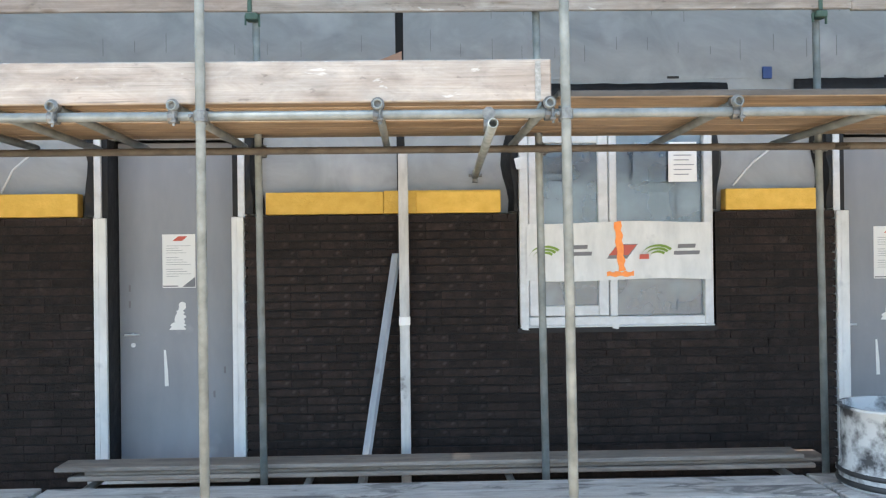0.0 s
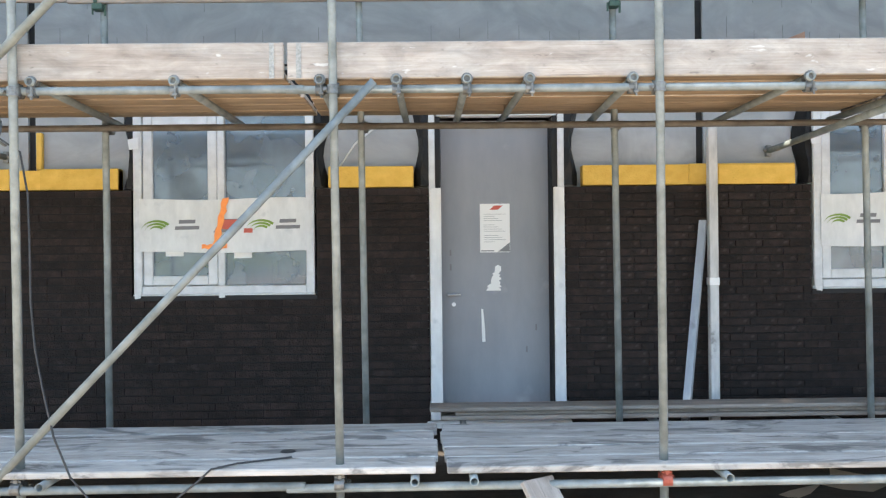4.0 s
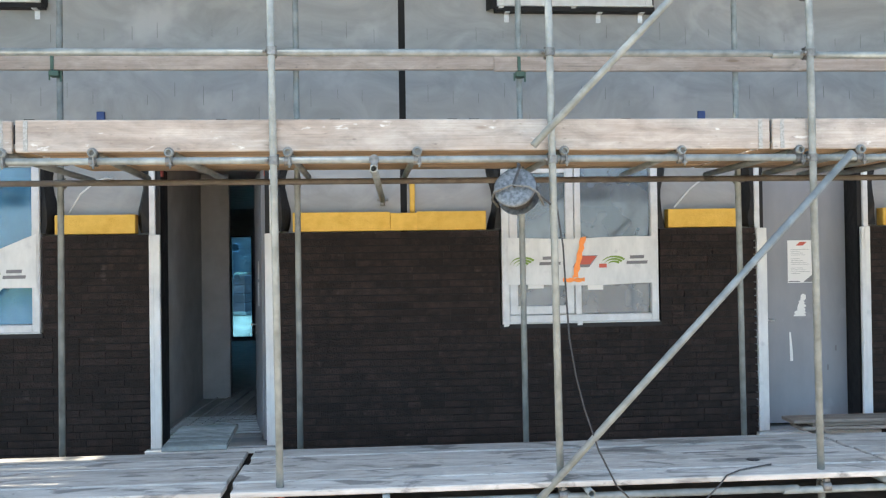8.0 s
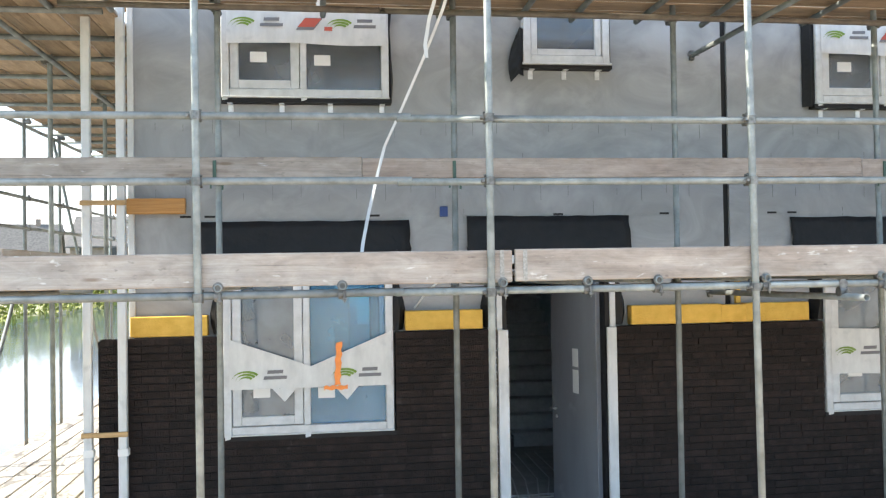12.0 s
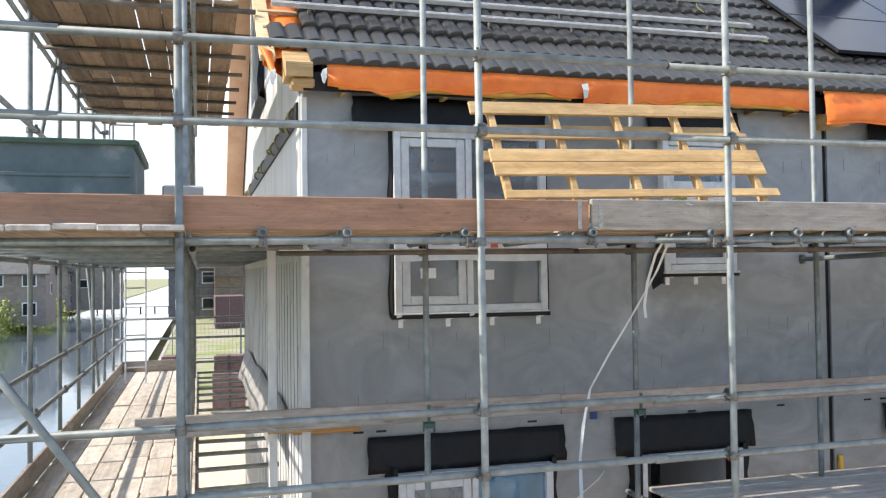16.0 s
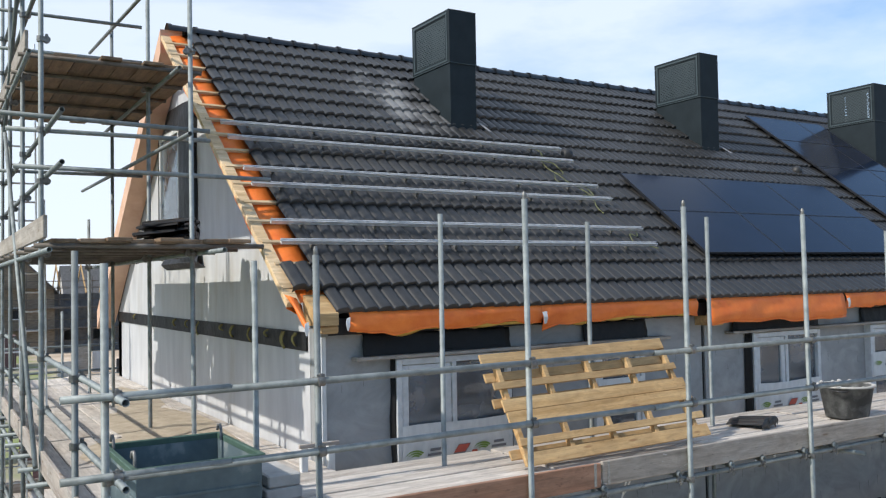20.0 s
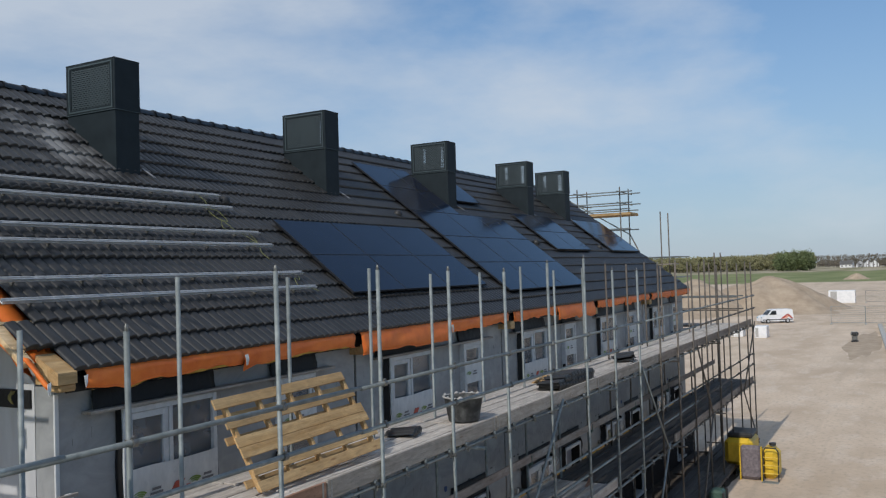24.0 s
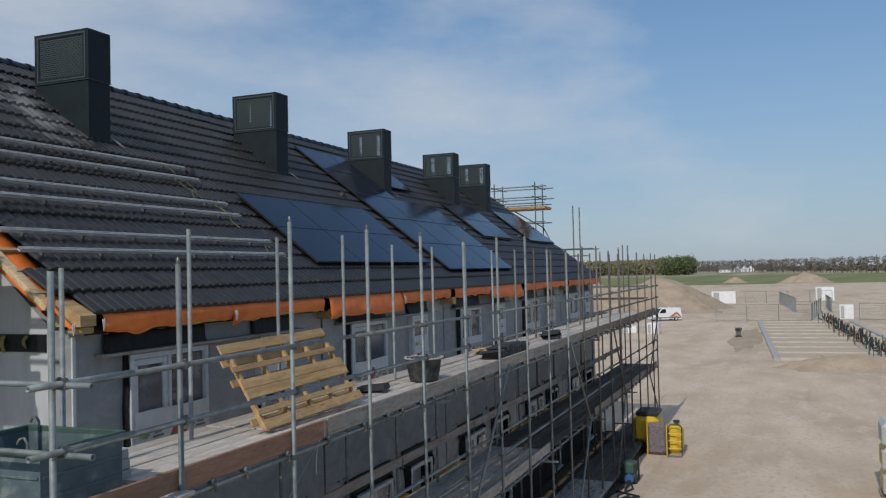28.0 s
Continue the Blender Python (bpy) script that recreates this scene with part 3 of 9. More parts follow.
CONCRETE = textured("plain_concrete", (0.32, 0.315, 0.30), (0.48, 0.47, 0.45), size=5, rough=(0.8, 0.95), bump=0.2)
PLASTER = textured("inner_plaster", (0.42, 0.42, 0.41), (0.55, 0.55, 0.54), size=3, rough=(0.8, 0.9), bump=0.05)
DARKRUBBER = textured("black_rubber", (0.014, 0.014, 0.014), (0.04, 0.04, 0.042), size=8, rough=(0.4, 0.7), bump=0.15)
PAPER = material("white_paper", (0.72, 0.72, 0.70), 0.7)
INK = material("dark_print", (0.17, 0.17, 0.18), 0.7)
SPRAY = textured("orange_spray_paint", (0.85, 0.25, 0.06), (0.95, 0.33, 0.09), size=30, rough=(0.6, 0.8), bump=0)
LIME = material("lime_print", (0.17, 0.27, 0.045), 0.6)
FAINT_INK = material("faint_print", (0.30, 0.31, 0.32), 0.7)
REDPRINT = material("red_print", (0.48, 0.09, 0.06), 0.6)
WOODFRAME = textured("primed_window_wood", (0.47, 0.485, 0.49), (0.61, 0.625, 0.63), size=12, rough=(0.4, 0.6), bump=0.05)


def pane_material(name, veil, share, rough, tint):
    m = bpy.data.materials.new(name)
    m.use_nodes = True
    n, l = m.node_tree.nodes, m.node_tree.links
    b = n["Principled BSDF"]
    b.inputs["Base Color"].default_value = (*veil, 1)
    b.inputs["Roughness"].default_value = rough
    b.inputs["Specular IOR Level"].default_value = 0.8
    t = n.new("ShaderNodeBsdfTransparent")
    t.inputs["Color"].default_value = (*tint, 1)
    g = n.new("ShaderNodeBsdfGlossy")
    g.inputs["Roughness"].default_value = 0.05
    tc = n.new("ShaderNodeTexCoord")
    no = n.new("ShaderNodeTexNoise")
    no.inputs["Scale"].default_value, no.inputs["Detail"].default_value = 3.5, 5
    l.new(tc.outputs["Object"], no.inputs["Vector"])
    bp = n.new("ShaderNodeBump")
    bp.inputs["Strength"].default_value, bp.inputs["Distance"].default_value = 0.25, 0.02
    l.new(no.outputs["Fac"], bp.inputs["Height"])
    l.new(bp.outputs["Normal"], b.inputs["Normal"])
    mr = n.new("ShaderNodeMapRange")
    mr.inputs["From Min"].default_value, mr.inputs["From Max"].default_value = 0.3, 0.7
    mr.inputs["To Min"].default_value, mr.inputs["To Max"].default_value = share - 0.15, share + 0.15
    l.new(no.outputs["Fac"], mr.inputs["Value"])
    mx = n.new("ShaderNodeMixShader")
    l.new(mr.outputs[0], mx.inputs[0])
    l.new(t.outputs[0], mx.inputs[1])
    l.new(b.outputs[0], mx.inputs[2])
    fr = n.new("ShaderNodeFresnel")
    fr.inputs["IOR"].default_value = 1.5
    m2 = n.new("ShaderNodeMixShader")
    l.new(fr.outputs[0], m2.inputs[0])
    l.new(mx.outputs[0], m2.inputs[1])
    l.new(g.outputs[0], m2.inputs[2])
    l.new(m2.outputs[0], n["Material Output"].inputs["Surface"])
    return m


PANE = pane_material("filmed_glass", (0.235, 0.295, 0.345), 0.46, 0.3, (0.66, 0.74, 0.79))
PANE_DARK = pane_material("dark_filmed_glass", (0.30, 0.335, 0.375), 0.38, 0.25, (0.62, 0.68, 0.72))
# Blue veil: film tint with the mirrored sky put into the colour.
GLASS = pane_material("blue_film_sky_glass", (0.17, 0.44, 0.64), 0.32, 0.1, (0.45, 0.8, 1.0))

# ---- plan ----
PITCH, HOUSES = 5.40, 5
GROUND = -0.20
JOINTS = [-11.0, -5.70, -0.30, 5.10, 10.50, 15.95]
BRICK_Y, PANEL_Y, BACK_Y = 6.30, 6.45, 16.6
WIN_X, WIN_W, WIN_Z0, WIN_Z1 = -10.24, 1.42, 1.04, 2.52
DOOR_X, DOOR_W, DOOR_Z1 = -7.91, 1.08, 2.51
UP_Z0, UP_Z1 = 3.89, 5.49
SMALL_X, SMALL_W, SMALL_Z0 = -7.62, 0.79, 4.22
EAVE_Y, EAVE_Z, SLOPE = 6.20, 5.99, 0.775
RIDGE_Y = 11.5
REAR_LIGHTS = ((-8.95, -8.50), (-8.35, -7.75), (-7.65, -7.34), (-7.24, -6.72))
RIDGE_Z = EAVE_Z + (RIDGE_Y - EAVE_Y) * SLOPE
TILE_X0, TILE_X1 = -10.97, 16.1


def roof_z(y):
    return EAVE_Z + (y - EAVE_Y) * SLOPE


def pierced(x0, x1, z0, z1, y0, y1, holes):
    """An upright slab along x with rectangular holes (x0, x1, z0, z1)."""
    xs = sorted({x0, x1, *[h[0] for h in holes], *[h[1] for h in holes]})
    zs = sorted({z0, z1, *[h[2] for h in holes], *[h[3] for h in holes]})
    xs, zs = [x for x in xs if x0 <= x <= x1], [z for z in zs if z0 <= z <= z1]
    full = {}
    for i in range(len(xs) - 1):
        for j in range(len(zs) - 1):
            cx, cz = (xs[i] + xs[i + 1]) / 2, (zs[j] + zs[j + 1]) / 2
            full[i, j] = not any(h[0] < cx < h[1] and h[2] < cz < h[3] for h in holes)
    g, at = Geo(), {}

    def v(i, j, k):
        if (i, j, k) not in at:
            at[i, j, k] = len(g.v)
            g.v.append((xs[i], (y0, y1)[k], zs[j]))
        return at[i, j, k]

    for (i, j), on in full.items():
        if not on:
            continue
        g.f.append((v(i, j, 0), v(i + 1, j, 0), v(i + 1, j + 1, 0), v(i, j + 1, 0)))
        g.f.append((v(i, j, 1), v(i, j + 1, 1), v(i + 1, j + 1, 1), v(i + 1, j, 1)))
        for di, dj, a, b in ((-1, 0, (i, j), (i, j + 1)), (1, 0, (i + 1, j + 1), (i + 1, j)), (0, -1, (i + 1, j), (i, j)), (0, 1, (i, j + 1), (i + 1, j + 1))):
            if not full.get((i + di, j + dj), False):
                g.f.append((v(*a, 0), v(*b, 0), v(*b, 1), v(*a, 1)))
    return g


# ---- ground, canal and distance ----
def build_ground():
    xs = [-900, -400, -160, -90, -60, -45, -34, -29.5, -28.0, -14.5, -14.0, -13.85, -12.5, -11, -5, 0, 6, 12, 20, 30, 45, 60, 80, 100, 130, 170, 230, 320, 500, 900, 2500]
    ys = [-900, -300, -120, -60, -35, -20, -12, -6, -2, 1, 3, 5, 8, 12, 16, 20, 26, 34, 46, 60, 80, 110, 160, 240, 400, 900, 2500]
    rows = []
    for y in ys:
        row = []
        for x in xs:
            z = GROUND
            if -29 < x < -13.95:
                z = -2.2
            elif -35 < x <= -29:
                z = -0.75
            row.append((x, y, z + (0.05 * noise.noise((x * 0.3, y * 0.3, 0)) if abs(x) < 60 and x > -13 else 0)))
        rows.append(row)
    ob = part("ground", Geo().sheet(rows), SAND)
    tagged(ob, "compacted pale sand building ground with tyre marks", "ground", kind="structure")
    water = part("water", Geo().sheet([[(-34, -900, -0.95), (-15, -900, -0.95)], [(-34, 900, -0.95), (-15, 900, -0.95)]]), WATER)
    tagged(water, "rippled blue-grey canal water beside the site", "canal", kind="structure")


build_ground()


# ---- terrace: walls ----
def house_holes(upper):
    out = []
    for k in range(HOUSES):
        d = PITCH * k
        if upper:
            out += [(WIN_X + d, WIN_X + WIN_W + d, UP_Z0, UP_Z1), (SMALL_X + d, SMALL_X + SMALL_W + d, SMALL_Z0, UP_Z1)]
        out += [(WIN_X + d, WIN_X + WIN_W + d, WIN_Z0, WIN_Z1), (DOOR_X + d, DOOR_X + DOOR_W + d, 0.0, DOOR_Z1)]
    return out


def build_walls():
    for k in range(HOUSES):
        x0, x1 = JOINTS[k] + (0.03 if k else 0), JOINTS[k + 1] - (0.03 if k < 4 else 0)
        ob = part("wall_front_%d" % (k + 1), pierced(x0, x1, -0.2, 5.82, PANEL_Y, PANEL_Y + 0.30, house_holes(True)), PANEL)
        tagged(ob, "smooth grey prefabricated facade panel with faint streaks", "wall", "facade panels", "structure")
        marks, rng = Geo(), random.Random(60 + k)
        for z0, z1 in ((2.62, 3.2), (3.15, 3.75), (4.6, 5.4)):
            x = x0 + 0.2
            while x < x1 - 0.1:
                zz, ln = z1 - 0.16 + rng.uniform(-0.05, 0.05) - (0.25 if rng.random() < 0.15 else 0), rng.uniform(0.06, 0.17)
                if not any(a - 0.12 < x < b + 0.12 and c - 0.2 < zz + ln / 2 < d + 0.1 for a, b, c, d in house_holes(True)):
                    marks.box(x, x + 0.003, PANEL_Y - 0.002, PANEL_Y, zz, zz + ln)
                x += 0.235 + rng.uniform(-0.02, 0.02)
        tagged(part("hairlines", marks, HAIRLINE, ob, "thin dark hairlines in the panel face"), kind="stuff")
        if k:
            part("joint", Geo().box(JOINTS[k] - 0.03, JOINTS[k] + 0.03, PANEL_Y + 0.03, PANEL_Y + 0.28, 0, 5.8), JOINT, ob, "black open joint between panels")
    # backing of the brick skin
    back = pierced(-11.24, 16.20, GROUND - 0.1, 1.85, BRICK_Y + 0.012, BRICK_Y + 0.095, [(a - 0.02, b + 0.02, c - 0.03, d) for a, b, c, d in house_holes(False)])
    wall = tagged(part("wall_brick", back, MORTAR), "half-built dark brown brick outer skin with raked joints", "brick wall", kind="structure")
    # gables
    for side, x in (("west", -11.0), ("east", 15.95)):
        s = -1 if side == "west" else 1
        g = Geo()
        outline = [(PANEL_Y + 0.31, -0.2), (BACK_Y, -0.2), (BACK_Y, 5.75), (RIDGE_Y, RIDGE_Z - 0.16), (PANEL_Y + 0.31, 5.75 + 0.1)]
        n = len(outline)
        g.add([(x + 0.0, y, z) for y, z in outline] + [(x - s * 0.3, y, z) for y, z in outline],
              [tuple(range(n)), tuple(reversed(range(n, 2 * n)))] + [(i, n + i, n + (i + 1) % n, (i + 1) % n) for i in range(n)])
        tagged(part("wall_" + side, g, WHITEFOIL), "white sheeted gable wall with drip stains", "wall", kind="structure")
    g = pierced(-11.0, 15.95, -0.2, 5.75, BACK_Y - 0.3, BACK_Y, [(a, b, 0.05, 2.12) for a, b in REAR_LIGHTS])
    tagged(part("wall_back", g, PANEL), "grey rear facade panels", "wall", kind="structure")
    return wall


wall_brick = build_walls()


# ---- terrace: roof shell ----
def build_roof():
    g = Geo()
    t = 0.10
    for y0, y1 in ((EAVE_Y + 0.05, RIDGE_Y), (2 * RIDGE_Y - EAVE_Y - 0.05, RIDGE_Y)):
        z0 = EAVE_Z - t + (0.05 * SLOPE)
        z1 = RIDGE_Z - t
        xs = (-11.02, 16.0)
        vs = [(x, y, z - d) for d in (0, 0.16) for x in xs for y, z in ((y0, z0), (y1, z1))]
        g.add(vs, [(0, 2, 3, 1), (4, 5, 7, 6), (0, 1, 5, 4), (2, 6, 7, 3), (0, 4, 6, 2), (1, 3, 7, 5)])
    return tagged(part("roof", g, BLACKFOIL), "pitched roof of the terrace with dark concrete tiles", "roof", kind="structure")


roof = build_roof()


# ---- terrace: windows and doors ----
def frame_ring(x0, x1, z0, z1, y0, y1, w):
    g = Geo()
    g.box(x0, x0 + w, y0, y1, z0, z1, 0.006)
    g.box(x1 - w, x1, y0, y1, z0, z1, 0.006)
    g.box(x0 + w, x1 - w, y0 + 0.002, y1, z0, z0 + w, 0.006)
    g.box(x0 + w, x1 - w, y0 + 0.002, y1, z1 - w, z1, 0.006)
    return g


def bars(parent, x, y, z, kind):
    """Plain shapes in place of the print on the protective tape."""
    if kind == "leaf":
        for i in range(3):
            g = Geo()
            pts = []
            for k in range(7):
                a = math.pi * (0.95 - 0.75 * k / 6)
                r = 0.045 + 0.023 * i
                pts.append((x + 0.02 + r * math.cos(a) * 1.3, z - 0.05 + r * math.sin(a) * 0.8 + 0.004 * i))
            g.sheet([[(px, y, pz) for px, pz in pts], [(px + 0.012, y, pz + 0.016) for px, pz in pts]])
            part("print_leaf", g, LIME, parent)
    elif kind == "words":
        part("print_bar", Geo().sheet([[(x, y, z + 0.016), (x + 0.13, y, z + 0.018)], [(x + 0.004, y, z + 0.045), (x + 0.134, y, z + 0.047)]]), INK, parent)
        part("print_bar", Geo().sheet([[(x - 0.03, y, z - 0.032), (x + 0.16, y, z - 0.03)], [(x - 0.026, y, z - 0.004), (x + 0.164, y, z - 0.002)]]), INK, parent)
    elif kind == "tile":
        part("print_lozenge", Geo().sheet([[(x + 0.01, y, z - 0.055), (x + 0.16, y, z - 0.055)], [(x + 0.09, y, z + 0.05), (x + 0.24, y, z + 0.05)]]), INK, parent)
        part("print_lozenge", Geo().sheet([[(x + 0.025, y - 0.002, z - 0.03), (x + 0.165, y - 0.002, z - 0.03)], [(x + 0.09, y - 0.002, z + 0.045), (x + 0.23, y - 0.002, z + 0.045)]]), REDPRINT, parent)
        part("print_bar", Geo().sheet([[(x + 0.25, y, z - 0.06), (x + 0.32, y, z - 0.06)], [(x + 0.252, y, z - 0.025), (x + 0.32, y, z - 0.025)]]), REDPRINT, parent)


def spray_mark(parent, x, y, z, tilt):
    """One plain sprayed bar, leaning a little, with uneven edges."""
    g = Geo()
    g.sheet([[(x - 0.014 + tilt * k / 10 - 0.006 * math.sin(k * 1.9), y, z + 0.39 - 0.36 * k / 10), (x + 0.036 + tilt * k / 10 + 0.008 * math.sin(k * 2.6), y, z + 0.40 - 0.36 * k / 10)] for k in range(11)])
    part("spray_bar", g, SPRAY, parent, "orange sprayed bar")
    g = Geo()
    g.sheet([[(x - 0.10 + 0.022 * k + tilt, y, z - 0.004 + 0.006 * math.sin(k * 1.7)), (x - 0.10 + 0.022 * k + tilt, y, z + 0.030 + 0.007 * math.sin(k * 2.3))] for k in range(10)])
    part("spray_bar", g, SPRAY, parent, "orange sprayed bar")


def big_window(k, upper):
    d = PITCH * k
    x0, x1 = WIN_X + d, WIN_X + WIN_W + d
    z0, z1 = (UP_Z0, UP_Z1) if upper else (WIN_Z0, WIN_Z1)
    y = 6.345 if upper else 6.29
    w = thing("window_%d" % (k * 3 + (2 if upper else 1)), (x0, y, z0), "white-primed two-light timber window under protective film" + (", sprayed orange mark" if not upper and k < 3 else ""), "window", "facade windows", "structure")
    fr = part("window_frame", frame_ring(x0, x1, z0, z1, y, y + 0.11, 0.065), WOODFRAME, w)
    xm = x0 + 0.66
    part("mullion", Geo().box(xm, xm + 0.055, y + 0.006, y + 0.11, z0 + 0.065, z1 - 0.065, 0.005), WOODFRAME, w)
    sash = frame_ring(x0 + 0.07, xm - 0.005, z0 + 0.07, z1 - 0.07, y + 0.02, y + 0.075, 0.075)
    part("sash", sash, WOODFRAME, w)
    p1 = part("pane", Geo().box(x0 + 0.145, xm - 0.08, y + 0.048, y + 0.054, z0 + 0.145, z1 - 0.145), PANE_DARK if upper else PANE, w)
    p2 = part("pane", Geo().box(xm + 0.058, x1 - 0.068, y + 0.048, y + 0.054, z0 + 0.068, z1 - 0.068), GLASS if k == 0 and not upper else PANE_DARK if upper else PANE, w)
    # tape band with printed shapes
    if upper:
        zb0, zb1 = z0 + 0.45, z0 + 0.92
    else:
        zb0, zb1 = z0 + 0.33, z0 + 0.75
    yt = y - 0.004
    n = 14
    rows = []
    for j, z in enumerate((zb0, zb1)):
        row = []
        for i in range(n + 1):
            x = x0 + 0.05 + (WIN_W - 0.07) * i / n
            dz = 0.008 * math.sin(5 * x + j)
            if k == 0 and not upper:
                u = i / n
                top = 0.42 - 0.24 * u / 0.5 if u < 0.5 else 0.18 + 0.28 * (u - 0.5) / 0.5
                dz = 0.05 + (top - 0.42 if j else 0.0)
            row.append((x, yt - 0.006 - 0.004 * math.sin(11 * x), z + dz))
        rows.append(row)
    band = part("protective_tape", Geo().sheet(rows), WHITE, w, "white printed protective tape", solid=0.002)
    if not upper:
        part("tape_tab", Geo().sheet([[(x0 - 0.035, yt - 0.012, z1 - 0.26), (x0 + 0.05, yt - 0.008, z1 - 0.24)], [(x0 - 0.02, yt - 0.016, z1 - 0.34), (x0 + 0.05, yt - 0.009, z1 - 0.33)]]), WHITE, w, "loose white tape tab", solid=0.002)
    if k == 0 and not upper:
        for xt in (x0 + 0.40, x0 + 0.92):
            part("tape_tab", Geo().sheet([[(xt, yt - 0.007, zb0 + 0.05), (xt + 0.20, yt - 0.007, zb0 + 0.05)], [(xt + 0.10, yt - 0.008, zb0 - 0.06), (xt + 0.105, yt - 0.008, zb0 - 0.06)]]), WHITE, w, "white tape tab", solid=0.002)
    zc, yp = (zb0 + zb1) / 2, yt - 0.014
    for xa, kind in ((0.16, "leaf"), (0.36, "words"), (0.62, "tile"), (0.98, "leaf"), (1.15, "words")):
        if k == 0 and not upper and kind == "tile":
            continue
        bars(w, x0 + xa, yp, zc - (0.06 if upper else 0.05 if k == 0 else 0), kind)
    if not upper and k < 3:
        spray_mark(w, x0 + (0.95, 0.72, 0.70)[k], yp - 0.003, zb0 + 0.03, (-0.02, -0.08, 0.03)[k])
    for xs_, zs_ in ((x0 + 0.24, z0 + 0.30), (xm + 0.12, z0 + 0.28)):
        if upper or k != 2:
            part("sticker", Geo().box(xs_, xs_ + 0.14, y + 0.040, y + 0.046, zs_, zs_ + 0.09), PAPER, w, "white glazing sticker")
    if k == 2 and not upper:
        part("paper", Geo().sheet([[(1.65, yt - 0.008, 2.08), (1.86, yt - 0.010, 2.08)], [(1.655, yt - 0.008, 2.37), (1.86, yt - 0.008, 2.37)]]), PAPER, w, "white sheet of paper", solid=0.001)
        for i in range(6):
            part("print_bar", Geo().box(1.69, 1.80 + 0.02 * (i % 3), yt - 0.0125, yt - 0.0115, 2.13 + 0.035 * i, 2.137 + 0.035 * i), GREYDOOR, w)
        part("clear_film", Geo().sheet([[(1.39, yt - 0.006, 2.08), (1.63, yt - 0.012, 2.085)], [(1.40, yt - 0.006, 2.37), (1.635, yt - 0.006, 2.37)]]), PANE, w, "clear plastic sleeve", solid=0.001)
    sill = Geo().box(x0 - 0.006, x1 + 0.006, y - (0.018 if upper else 0.006), y + 0.10, z0 - 0.012, z0 + 0.0, 0.004)
    part("window_sill", sill, WHITE, w)
    for xt in (x0 + 0.01, xm + 0.01):
        part("film_tab", Geo().sheet([[(xt, y - 0.008, z0 - 0.03 - 0.01 * math.sin(9 * xt)), (xt + 0.045, y - 0.008, z0 - 0.028)], [(xt, y - 0.008, z0 + 0.01), (xt + 0.05, y - 0.008, z0 + 0.01)]]), WHITE, w, solid=0.002)
    # black weather foil at the jambs and under the sill
    for s, xa in ((-1, x0), (1, x1)):
        lo, hi = (z0 - 0.03, z1 + 0.05) if upper else (1.88, z1 + 0.05)
        rows = []
        for i in range(9):
            z = lo + (hi - lo) * i / 8
            bulge = 0.02 * math.sin(i * 1.7 + k)
            far = 0.09 + (0.03 * math.sin(i * 0.9 + k * 2) if not upper else 0.0)
            if upper and (k == 0 or s > 0):
                far = 0.03 + 0.012 * math.sin(i * 1.7 + k)
            if i == 8:
                far *= 0.6
            rows.append([(xa + s * 0.002, y + 0.03, z), (xa + s * far * 0.5, y - 0.012 + bulge * 0.4 + 0.03, z), (xa + s * far, PANEL_Y - 0.012, z)])
        part("jamb_foil", Geo().sheet(rows), BLACKFOIL, w, "black weatherproof foil", solid=0.003)
    part("sill_foil", Geo().box(x0 - 0.02, x1 + 0.02, y + 0.0, y + 0.12, z0 - 0.05, z0 - 0.014), BLACKFOIL, w, "black weatherproof foil")
    if upper:
        for i in range(4):
            xb = x0 + 0.07 + i * (WIN_W - 0.14) / 3 + 0.03 * math.sin(i * 3 + k)
            g = Geo().box(xb - 0.022, xb + 0.022, PANEL_Y - 0.006, PANEL_Y, z0 - 0.13, z0 - 0.05, 0.002).box(xb - 0.022, xb + 0.022, y + 0.02, PANEL_Y, z0 - 0.058, z0 - 0.052)
            g.cyl((xb, PANEL_Y - 0.014, z0 - 0.10), (xb, PANEL_Y, z0 - 0.10), 0.009, 8)
            part("bracket", g, ALU, w, "zinc-plated angle bracket")
    return w


